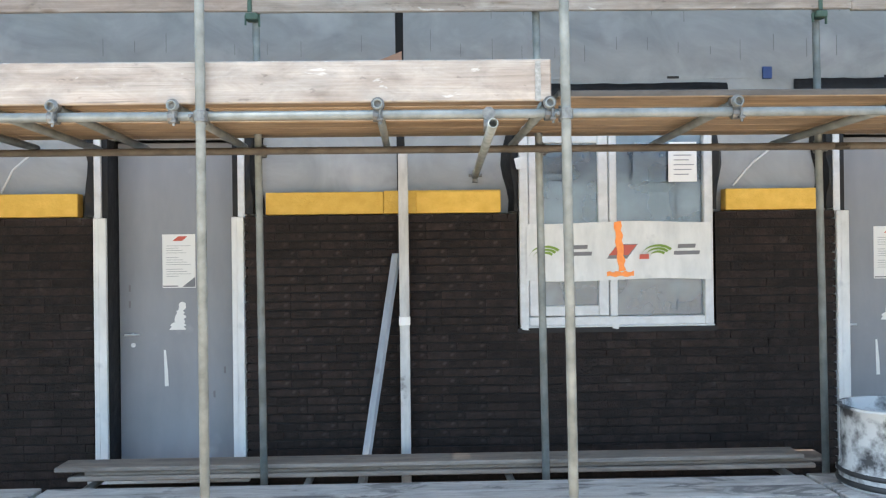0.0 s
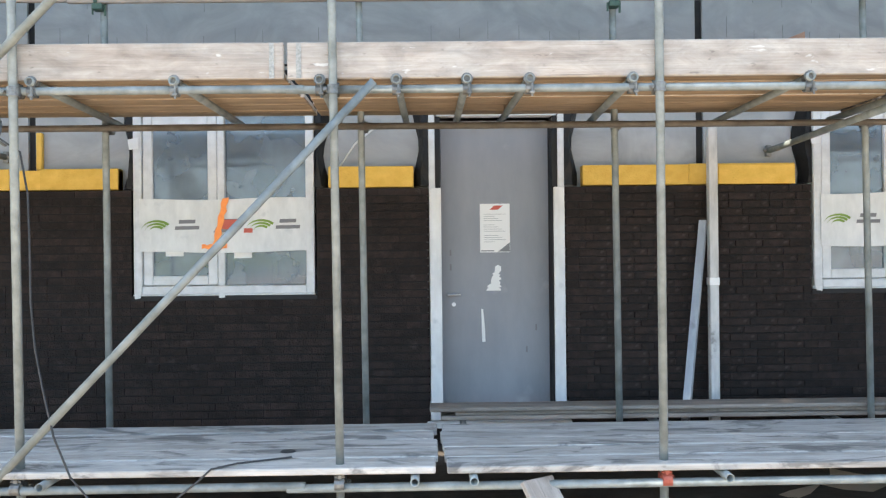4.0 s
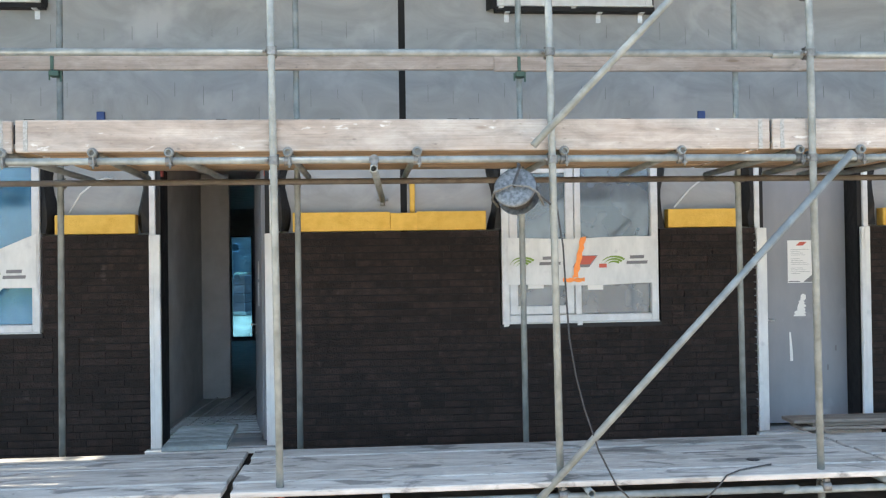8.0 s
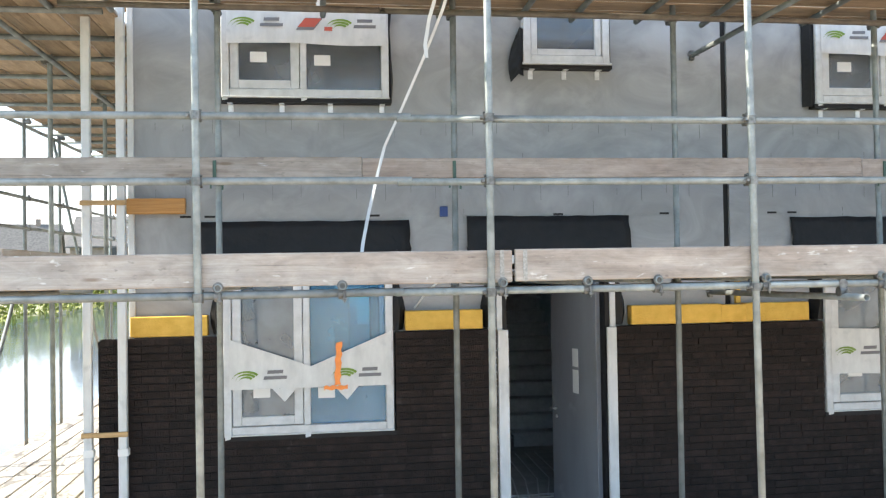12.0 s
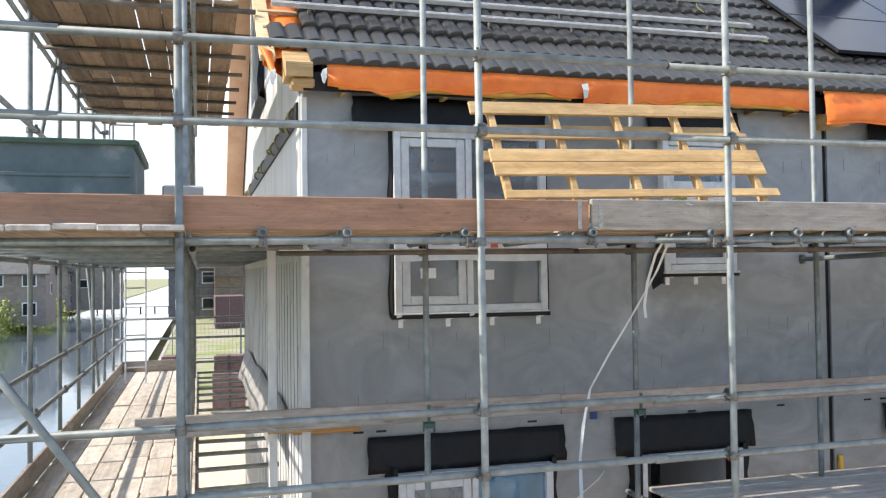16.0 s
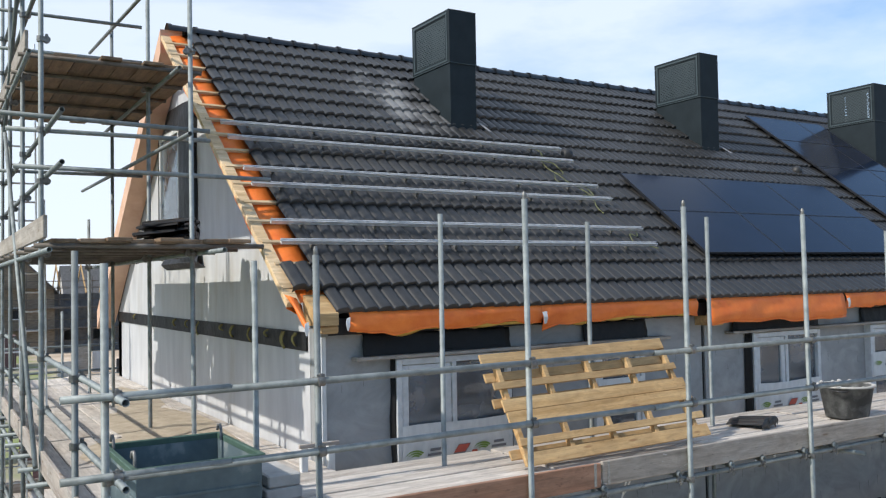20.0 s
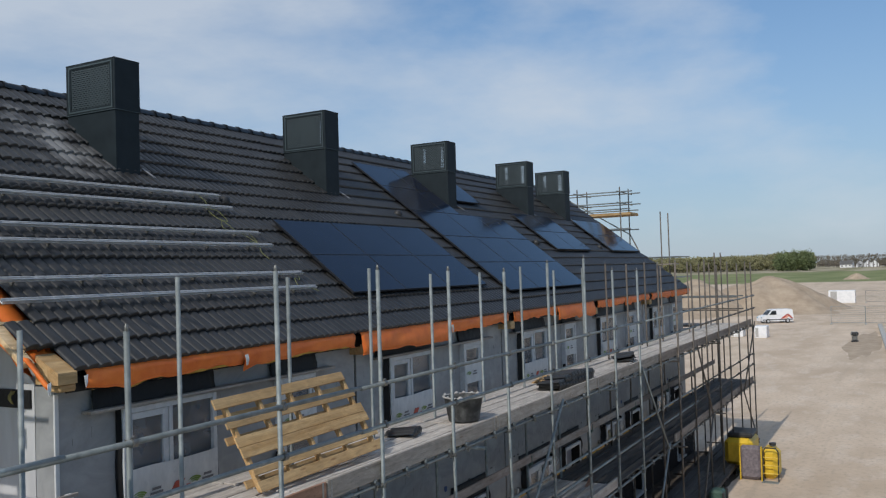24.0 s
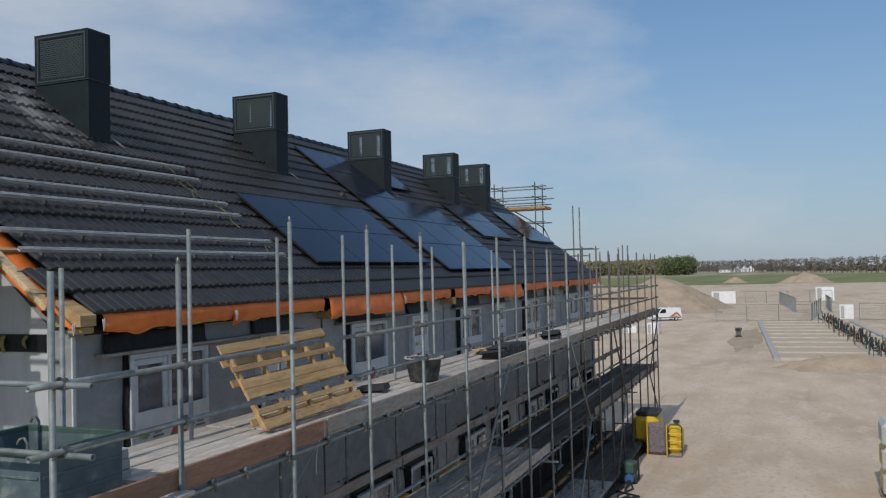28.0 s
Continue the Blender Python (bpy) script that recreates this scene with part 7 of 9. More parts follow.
for i in range(2):
    m = Matrix.Translation((-0.40 + 0.42 * i, 5.33, 4.625)) @ Matrix.Rotation(1.5 + 0.1 * i, 4, "Z")
    part("offcut", board_mesh(0.42, 0.05, 0.03).copy(), PALE_PINE, timber, m=m)


# ---- things on and round the lower deck ----
def board_stack():
    s = thing("board_stack", (-2.4, 5.7, 0.17), "stack of grey weathered scaffold boards along the brickwork", "board stack")
    rng = random.Random(8)
    for layer in range(3):
        x0 = -2.44 + (0.0, 0.10, -0.08)[layer]
        y = 5.635 + (0.0, 0.02, -0.012)[layer]
        board("board", (x0, y, 0.146 + 0.0315 * layer), (x0 + 4.85, y + rng.uniform(-0.01, 0.01), 0.146 + 0.0315 * layer), s, BOARD_BROWN, thick=0.03)
    board("board", (-2.2, 5.87, 0.146), (2.4, 5.88, 0.146), s, BOARD_BROWN, thick=0.03)


board_stack()
DULL_ALU = textured("dull_blue_grey_aluminium", (0.24, 0.27, 0.31), (0.40, 0.44, 0.49), scale=(1, 1, 0.3), size=9, rough=(0.4, 0.6), metal=0.3, bump=0.05, stain=((0.20, 0.21, 0.23), 6, 0.6))
LATH = textured("stained_pale_lath", (0.36, 0.36, 0.35), (0.56, 0.56, 0.54), scale=(2, 2, 0.5), size=9, rough=(0.5, 0.7), bump=0.05, stain=((0.12, 0.11, 0.10), 9, 0.62))
tagged(part("leaning_strip", Geo().prism([(-0.03, -0.015), (0.03, -0.015), (0.03, 0.015), (-0.03, 0.015)], (-0.58, 6.0, 0.0), (-0.335, 6.27, 1.58)), DULL_ALU), "dull aluminium strip leaning on the brickwork", "metal strip")
lath = part("profile_lath", Geo().box(-0.315, -0.245, 6.18, 6.25, -0.15, 2.31, 0.005), LATH)
tagged(lath, "pale upright profile lath at the party joint", "lath")
part("tape_ring", Geo().box(-0.32, -0.24, 6.175, 6.255, 1.07, 1.13, 0.003), PAPER, lath, "white tape")

profiles = thing("corner_profile_frame", (-11.3, 6.2, GROUND), "pair of pale masonry profile posts at the brick corner", "profile posts")
for x, y in ((-11.33, 6.19), (-11.06, 6.19)):
    part("post", Geo().box(x, x + 0.068, y, y + 0.06, GROUND, 4.78, 0.006), WHITE, profiles, m=None)
    part("tape_ring", Geo().box(x - 0.004, x + 0.079, y - 0.004, y + 0.064, 0.93, 0.99, 0.003), PAPER, profiles, "white tape")
part("top_rail", Geo().box(-11.36, -10.96, 6.16, 6.188, 4.755, 4.79, 0.004), BOARD, profiles)
for z in (1.11, 2.98):
    part("cross_lath", Geo().box(-11.34, -10.98, 6.165, 6.188, z - 0.02, z + 0.02, 0.003), FRESH, profiles, "thin yellow cross lath")
tagged(part("fixing_board", Geo().box(-11.12, -10.55, 6.38, 6.445, 2.90, 3.03, 0.004), textured("orange_timber", (0.36, 0.17, 0.05), (0.52, 0.28, 0.10), scale=(0.9, 18, 18), size=4, rough=(0.6, 0.8), bump=0.2)), "short orange-brown timber fixed to the panel", "timber piece")
tagged(part("ramp", Geo().box(-0.24, 0.24, -0.45, 0.45, -0.02, 0.02, 0.006), STEEL, m=Matrix.Translation((-7.36, 5.76, 0.215)) @ Matrix.Rotation(radians(4.0), 4, "Z") @ Matrix.Rotation(radians(-1), 4, "X")), "ribbed aluminium threshold ramp before the open door", "ramp")
for i in range(15):
    part("rib", Geo().box(-0.23, 0.23, -0.43 + 0.058 * i, -0.402 + 0.058 * i, 0.019, 0.026, 0.002), STEEL, bpy.data.objects["ramp"], m=world_of(bpy.data.objects["ramp"]))
for k in range(HOUSES):
    d = PITCH * k
    s = part("sill_rail", Geo().box(DOOR_X + d - 0.03, DOOR_X + DOOR_W + d + 0.03, 6.22, 6.29, -0.03, 0.015, 0.004), WHITE)
    tagged(s, "pale metal threshold rail under a front door", "threshold", "threshold rails")
plank = board("loose_plank", (-1.72, 4.08, -0.19), (-1.86, 4.27, 0.10), None, BOARD)
tagged(plank, "short board propped from the ground to the lower deck", "plank", "loose planks")


tagged(part("timber_wedge", Geo().add([(x, y, z) for y in (4.60, 4.65) for x, z in ((-0.52, 2.545), (-0.25, 2.545), (-0.25, 2.65))], [(0, 1, 2), (5, 4, 3), (0, 3, 4, 1), (1, 4, 5, 2), (2, 5, 3, 0)]), BOARD_RED), "reddish timber offcut showing over the toe board", "timber offcut")
tagged(part("insulation_strip", Geo().box(-5.648, -5.602, 6.40, 6.448, 2.036, 2.34, 0.008), YELLOW), "yellow mineral wool strip standing upright at the party joint", "insulation", "wool strips")


def cable_reel():
    c = Vector((-5.03, 4.27, 2.06))
    r = thing("cable_reel", c - Vector((0, 0, 0.18)), "galvanised cable reel hanging on the scaffold", "cable reel")
    ax = Vector((-0.42, -1.0, 0.45)).normalized()
    m = ax.to_track_quat("Z", "Y").to_matrix().to_4x4()
    m.translation = c
    m = m @ Matrix.Scale(0.74, 4)
    galv = textured("spangled_zinc", (0.05, 0.056, 0.06), (0.22, 0.235, 0.245), size=26, rough=(0.45, 0.6), metal=0.5, bump=0.05)
    part("drum", Geo().lathe([(0.0, 0.075), (0.12, 0.078), (0.175, 0.07), (0.19, 0.06), (0.19, 0.05), (0.175, 0.045), (0.10, 0.045)], n=28), galv, r, smooth=True, m=m)
    part("drum", Geo().lathe([(0.10, -0.105), (0.18, -0.105), (0.19, -0.10), (0.19, -0.11), (0.17, -0.12), (0.0, -0.12)], n=28), galv, r, smooth=True, m=m)
    coil = []
    for i in range(240):
        a = i * 0.42
        coil.append((0.135 * math.cos(a), 0.135 * math.sin(a), -0.09 + 0.12 * (i / 240)))
    part("wound_cable", Geo().rope(coil, 0.014, 6), DARKRUBBER, r, "wound black cable", True, m=m)
    st = Geo().rope([(-0.20, -0.08, -0.16), (-0.205, -0.09, 0.02), (-0.17, -0.06, 0.10), (-0.02, 0.0, 0.11), (0.14, -0.02, 0.11), (0.21, -0.06, 0.06), (0.215, -0.07, -0.16)], 0.011, 8)
    part("stand", st, COUPLER, r, "bent tube stand", True, m=m)
    part("crank", Geo().cyl((0.0, 0.0, 0.08), (0.0, 0.0, 0.12), 0.012, 8).cyl((0, 0, 0.115), (0.045, 0.17, 0.115), 0.012, 8).cyl((0.045, 0.17, 0.115), (0.045, 0.17, 0.17), 0.014, 8), DARKRUBBER, r, m=m)
    part("hook", Geo().rope([c + Vector((0.02, 0.05, 0.14)), c + Vector((0.03, 0.12, 0.22)), (-5.0, 4.30, 2.27), (-4.99, 4.33, 2.26)], 0.006), STEEL, r)
    knots = [(-4.88, 4.22, 2.02), (-4.76, 4.27, 1.93), (-4.725, 4.28, 1.7), (-4.712, 4.27, 1.4), (-4.70, 4.25, 1.1), (-4.665, 4.22, 0.85), (-4.62, 4.20, 0.65), (-4.54, 4.155, 0.38), (-4.44, 4.125, 0.17), (-4.30, 4.10, 0.02), (-4.10, 4.08, -0.03), (-3.90, 4.10, 0.03), (-3.76, 4.135, 0.14), (-3.70, 4.16, 0.195), (-3.58, 4.25, 0.202), (-3.3, 4.38, 0.202)]
    part("loose_cable", Geo().rope(knots, 0.006), DARKRUBBER, r, "thin cable trailing to the deck", True)


cable_reel()


def tub_with_plaster():
    x, y, z = 2.62, 5.05, 0.175
    t = thing("plaster_tub", (x, y, z), "dark round mixing tub smeared with pale plaster", "mixing tub")
    smear = textured("plaster_smears", (0.05, 0.05, 0.052), (0.50, 0.51, 0.50), size=7, detail=9, rough=(0.7, 0.9), bump=0.3, lo=0.38, hi=0.56)
    part("body", Geo().lathe([(0, 0.0), (0.29, 0.0), (0.31, 0.02), (0.315, 0.12), (0.30, 0.13), (0.30, 0.46), (0.315, 0.47), (0.315, 0.485), (0.29, 0.485), (0.27, 0.05), (0, 0.05)], (x, y, z), 28), smear, t, smooth=True)
    part("hoop", Geo().lathe([(0.318, 0.03), (0.33, 0.04), (0.33, 0.055), (0.318, 0.065)], (x, y, z), 28), DARKRUBBER, t, smooth=True)
    part("hoop", Geo().lathe([(0.318, 0.09), (0.328, 0.10), (0.328, 0.11), (0.318, 0.12)], (x, y, z), 28), DARKRUBBER, t, smooth=True)


tub_with_plaster()
for x, y in ((-3.35, 4.55),):
    tagged(part("stone", Geo().lathe([(0, 0), (0.05, 0.0), (0.06, 0.015), (0.04, 0.03), (0, 0.032)], (x, y, 0.17), 9), DARKRUBBER), "small dark lump lying on the lower deck", "stone")
# white strap caught on the deck
g = Geo()
pts = [(-8.47, 4.82, 4.50), (-8.56, 4.90, 4.22), (-8.68, 5.03, 3.92), (-8.83, 5.18, 3.58), (-8.955, 5.255, 3.31), (-9.03, 5.24, 3.03), (-9.085, 5.18, 2.80), (-9.13, 5.08, 2.60), (-9.16, 5.0, 2.40)]
g.sheet([[(x, y, z), (x + 0.026, y - 0.01 * math.sin(3 * i), z + 0.012)] for i, (x, y, z) in enumerate(pts)])
strap = tagged(part("strap", g, WHITE, solid=0.002), "white plastic strap hanging from the upper deck", "strap")
g = Geo().sheet([[(x, y, z), (x + 0.026, y + 0.006, z)] for x, y, z in ((-8.52, 4.80, 4.50), (-8.60, 4.84, 4.35), (-8.66, 4.86, 4.15), (-8.69, 4.86, 3.97), (-8.68, 4.86, 3.88))])
part("strap_end", g, WHITE, strap, solid=0.002)
for k in range(HOUSES):
    d = PITCH * k
    tagged(part("blue_clip", Geo().box(-8.38 + d, -8.31 + d, PANEL_Y - 0.02, PANEL_Y, 2.86, 2.95, 0.004), textured("blue_plastic", (0.02, 0.05, 0.16), (0.03, 0.07, 0.22), size=9, bump=0)), "small blue plastic lifting clip on the panel", "clip", "blue clips")
    g = Geo().rope([(-8.62 + d, PANEL_Y - 0.02, 2.06), (-8.50 + d, PANEL_Y - 0.09, 2.22), (-8.36 + d, PANEL_Y - 0.11, 2.33), (-8.30 + d, PANEL_Y - 0.06, 2.36), (-8.25 + d, PANEL_Y, 2.37)], 0.008)
    tagged(part("wire_loop", g, WHITE, smooth=True), "white cable stub coming out of the panel", "cable stub", "cable stubs")
# panel seam above the ground floor
for k in range(HOUSES):
    x0, x1 = JOINTS[k] + 0.05, JOINTS[k + 1] - 0.05
    part("seam", Geo().box(x0, x1, PANEL_Y - 0.004, PANEL_Y, 2.865, 2.885), PANEL, bpy.data.objects["wall_front_%d" % (k + 1)], "horizontal panel seam")
    for i, xx in enumerate((0.35, 0.55, 1.95, 3.6, 4.6)):
        part("slot", Geo().box(x0 + xx, x0 + xx + 0.09, PANEL_Y - 0.0065, PANEL_Y - 0.0045, 2.866, 2.884), JOINT, bpy.data.objects["wall_front_%d" % (k + 1)])

# ---- indoors, seen through the open door ----
tagged(part("floor", Geo().box(-11.0, 15.95, 6.76, 16.3, -0.25, 0.0), CONCRETE), "bare concrete screed floor", "floor", kind="structure")
tagged(part("ceiling", Geo().box(-10.7, 15.65, 6.76, 16.3, 2.66, 2.86), CONCRETE), "bare concrete ceiling", "ceiling", kind="structure")
tagged(part("ceiling_upper", Geo().box(-10.7, 15.65, 6.76, 16.3, 5.60, 5.70), CONCRETE), "bare concrete upper ceiling", "ceiling", kind="structure")
for i, x in enumerate(JOINTS[1:-1]):
    tagged(part("wall_party_%d" % (i + 1), Geo().box(x - 0.12, x + 0.12, 6.77, 16.28, 0.002, 5.59), PLASTER), "plain concrete party wall", "wall", kind="structure")
tagged(part("wall_hall", Geo().box(-8.12, -8.02, 6.77, 9.0, 0.002, 2.655), PLASTER), "grey hall wall beside the open front door", "wall", kind="structure")
tagged(part("wall_meter", Geo().box(-8.02, -7.70, 9.02, 9.12, 0.002, 2.655), PLASTER), "grey meter cupboard wall in the hall", "wall", kind="structure")


def rear_door():
    w = thing("door_rear", (-8.1, 16.35, 0.1), "dark glazed rear door letting in blue daylight", "rear door", kind="structure")
    black = material("dark_door_wood", (0.012, 0.014, 0.016), 0.5)
    for x0, x1 in REAR_LIGHTS:
        part("door_frame", frame_ring(x0, x1, 0.05, 2.12, 16.32, 16.42, 0.03), black, w)
        p = part("pane", Geo().box(x0 + 0.03, x1 - 0.03, 16.36, 16.366, 0.08, 2.09), GLASS, w)


rear_door()
stair = thing("staircase", (-6.55, 10.2, 0), "pale wooden stair rising in the hall", "stairs")
for i in range(11):
    part("tread", Geo().box(-6.95, -6.05, 10.1 + 0.22 * i, 10.36 + 0.22 * i, 0.19 * i + 0.15, 0.19 * i + 0.19, 0.006), WOODFRAME, stair)
    part("riser", Geo().box(-6.94, -6.06, 10.12 + 0.22 * i, 10.135 + 0.22 * i, 0.19 * i, 0.19 * i + 0.149), WOODFRAME, stair)
pipes = thing("floor_heating", (-7.4, 8, 0.01), "pale heating hoses laid in loops over the floor", "heating hoses")
for i in range(9):
    part("hose", Geo().rope([(-7.95 + 0.12 * i, 7.1 + 0.09 * i, 0.012), (-7.9 + 0.14 * i, 8.4, 0.012), (-7.8 + 0.13 * i, 9.7, 0.012)], 0.009, 5), WHITE, pipes)
    part("hose", Geo().rope([(-7.95, 6.95 + 0.10 * i, 0.012), (-7.3, 6.93 + 0.10 * i + 0.03 * math.sin(i), 0.012), (-6.7, 6.96 + 0.10 * i, 0.012)], 0.009, 5), WHITE, pipes)


# ---- the building site beyond ----
YELLOWPAINT = textured("yellow_plastic", (0.60, 0.38, 0.02), (0.78, 0.52, 0.04), size=5, rough=(0.35, 0.55), bump=0.05, stain=((0.30, 0.22, 0.08), 3, 0.66))
MOUND = textured("heaped_sand", (0.33, 0.25, 0.175), (0.48, 0.38, 0.275), size=0.6, detail=9, rough=(0.9, 1.0), bump=0.6, bump_size=3, bump_far=0.15)
WHITEPAINT = textured("white_vehicle_paint", (0.76, 0.77, 0.78), (0.82, 0.82, 0.82), size=2, rough=(0.2, 0.35), bump=0)
TYRE = material("tyre_rubber", (0.02, 0.02, 0.02), 0.85)
DARKGLASS = material("dark_car_glass", (0.015, 0.02, 0.025), 0.08)
LEAF = textured("spring_leaves", (0.07, 0.095, 0.035), (0.14, 0.17, 0.065), size=0.5, rough=(0.6, 0.8), bump=0, per_island=0.35)
BUSH = textured("bright_bush_leaves", (0.12, 0.155, 0.03), (0.27, 0.275, 0.05), size=0.6, rough=(0.6, 0.8), bump=0, per_island=0.35)
BARK = textured("grey_bark", (0.07, 0.06, 0.05), (0.15, 0.13, 0.11), size=4, rough=(0.8, 0.95), bump=0.3)
RED_BRICK = textured("far_brick_walls", (0.22, 0.17, 0.14), (0.32, 0.26, 0.22), size=3, rough=(0.8, 0.9), bump=0.1)
FAR_ROOF = textured("far_roof_tiles", (0.07, 0.07, 0.07), (0.14, 0.135, 0.13), scale=(1, 1, 1), size=3, rough=(0.6, 0.8), bump=0.1)


SPILL = textured("damp_spilt_sand", (0.33, 0.25, 0.172), (0.46, 0.365, 0.265), size=1.2, detail=9, rough=(0.9, 1.0), bump=0.4, bump_size=4, bump_far=0.05)


DARKWOOD = textured("tarred_wood", (0.03, 0.026, 0.02), (0.07, 0.06, 0.05), size=4, rough=(0.8, 0.95), bump=0.2)
# Far foliage tones are lightened, distance haze put into the colour.
TWIGS = textured("bare_twigs", (0.10, 0.088, 0.066), (0.19, 0.165, 0.125), size=0.4, rough=(0.8, 0.9), bump=0, per_island=0.3)
WOODLEAF = textured("hazy_wood_leaves", (0.12, 0.12, 0.055), (0.22, 0.205, 0.10), size=0.05, rough=(0.7, 0.9), bump=0, per_island=0.3)
# Soil darkened to carry the shade beneath the low deck.
SOIL = textured("dark_shaded_soil", (0.045, 0.036, 0.028), (0.11, 0.086, 0.064), size=2.2, detail=9, rough=(0.85, 1.0), bump=0.7, bump_size=9, bump_far=0.04)


def mound(x, y, rx, ry, h, label, seed, sharp=1.3, rounded=False):
    rows = []
    for j in range(15):
        r = j / 14
        row = []
        for i in range(29):
            a = 2 * math.pi * i / 28
            w = 1 + 0.35 * noise.noise((math.cos(a) * 2.2 + seed, math.sin(a) * 2.2, 0))
            px, py = math.cos(a) * r * rx * w, math.sin(a) * r * ry * w
            z = h * ((0.5 + 0.5 * math.cos(math.pi * r)) ** 0.8 if rounded else max(0, 1 - r) ** sharp) * (1 + 0.35 * noise.noise((px * 2.2 / rx + seed, py * 2.2 / ry, 1))) + 0.06 * h * noise.noise((px * 6 / rx, py * 6 / ry, seed)) * (1 - r)
            row.append((x + px, y + py, GROUND - 0.06 + z))
        rows.append(row)
    tagged(part("sand_mound", Geo().sheet(rows), SPILL if h < 0.4 else MOUND, smooth=True), label, "sand heap", "sand heaps")


mound(119, 17.6, 15, 11.5, 5.1, "large heap of brown sand beside the parked van", 1, rounded=True)
mound(110, 27, 14, 10, 4.4, "sand heap joined to a larger one", 5, rounded=True)
mound(40.6, -4.7, 2.9, 5.2, 0.90, "low brown sand heap before the foundation", 2, rounded=True)
mound(42.6, -2.7, 1.7, 1.9, 0.72, "small brown sand heap before the foundation", 3)
mound(330, 16.5, 5.5, 5, 2.0, "far pale sand heap at the edge of the field", 6, rounded=True)
mound(300, -7.8, 9, 9.5, 3.6, "far broad sand heap at the edge of the field", 7, rounded=True)
mound(63, 2.5, 19, 2.1, 0.13, "flat spill of darker sand on the ground", 8, 0.7)
mound(30.0, -18, 6, 6, 0.3, "flat spill of darker sand on the ground", 9, 0.7)


def van():
    v = new("delivery_van")
    v.empty_display_size = 0.3
    m = Matrix.Translation((89.5, 13.0, GROUND)) @ Matrix.Rotation(math.atan2(3.3, -2.1), 4, "Z")
    v.matrix_basis = m
    m = m @ Matrix.Scale(0.86, 4)
    tagged(v, "small white delivery van with red and orange chevrons", "van")
    side = [(-2.15, 0.28), (-2.2, 0.9), (-2.12, 1.78), (-1.95, 1.86), (0.35, 1.88), (0.75, 1.8), (1.35, 1.12), (2.0, 0.98), (2.2, 0.78), (2.2, 0.32)]
    g = Geo()
    n = len(side)
    vs = [(x, -0.86 + (0.10 if z > 1.2 else 0), z) for x, z in side] + [(x, 0.86 - (0.10 if z > 1.2 else 0), z) for x, z in side]
    g.add(vs, [tuple(range(n)), tuple(reversed(range(n, 2 * n)))] + [(i, n + i, n + (i + 1) % n, (i + 1) % n) for i in range(n)])
    part("body", g, WHITEPAINT, v, m=m)
    for yy in (-0.875, 0.835):
        part("side_window", Geo().add([(0.15, yy, 1.15), (1.18, yy, 1.15), (0.72, yy, 1.68), (0.2, yy, 1.70), (0.15, yy + 0.04, 1.15), (1.18, yy + 0.04, 1.15), (0.72, yy + 0.04, 1.68), (0.2, yy + 0.04, 1.70)], [(0, 1, 2, 3), (7, 6, 5, 4), (0, 4, 5, 1), (1, 5, 6, 2), (2, 6, 7, 3), (3, 7, 4, 0)]), DARKGLASS, v, m=m)
        part("bumper_strip", Geo().box(-2.1, 2.1, yy, yy + 0.04, 0.42, 0.55, 0.01), DARKRUBBER, v, m=m)
        yc = yy - 0.004 if yy < 0 else yy + 0.044
        part("chevron", Geo().add([(-0.35, yc, 0.60), (-0.85, yc, 0.60), (-1.55, yc, 1.20), (-1.25, yc, 1.20)], [(0, 1, 2, 3)]), REDPRINT, v, "red chevron", m=m)
        part("chevron", Geo().add([(-1.26, yc, 1.195), (-1.56, yc, 1.195), (-2.12, yc, 0.62), (-1.85, yc, 0.60)], [(0, 1, 2, 3)]), REDPRINT, v, "red chevron", m=m)
        part("chevron", Geo().add([(-0.95, yc, 0.60), (-1.12, yc, 0.60), (-1.50, yc, 0.92), (-1.42, yc, 1.02)], [(0, 1, 2, 3)]), SPRAY, v, "orange chevron", m=m)
    part("windscreen", Geo().add([(0.80, -0.68, 1.76), (0.80, 0.68, 1.76), (1.36, 0.74, 1.15), (1.36, -0.74, 1.15)], [(0, 1, 2, 3)]), DARKGLASS, v, m=m)
    for x in (-1.35, 1.35):
        for yy in (-0.80, 0.80):
            w = part("wheel", Geo().cyl((x, yy - 0.1, 0.31), (x, yy + 0.1, 0.31), 0.31, 18), TYRE, v, m=m)
            part("rim", Geo().cyl((x, yy - 0.108, 0.31), (x, yy + 0.108, 0.31), 0.18, 14), ALU, w, m=m)
    for yy in (-0.62, 0.62):
        part("headlight", Geo().box(2.12, 2.215, yy - 0.15, yy + 0.15, 0.72, 0.88, 0.02), GLASS, v, m=m)


van()


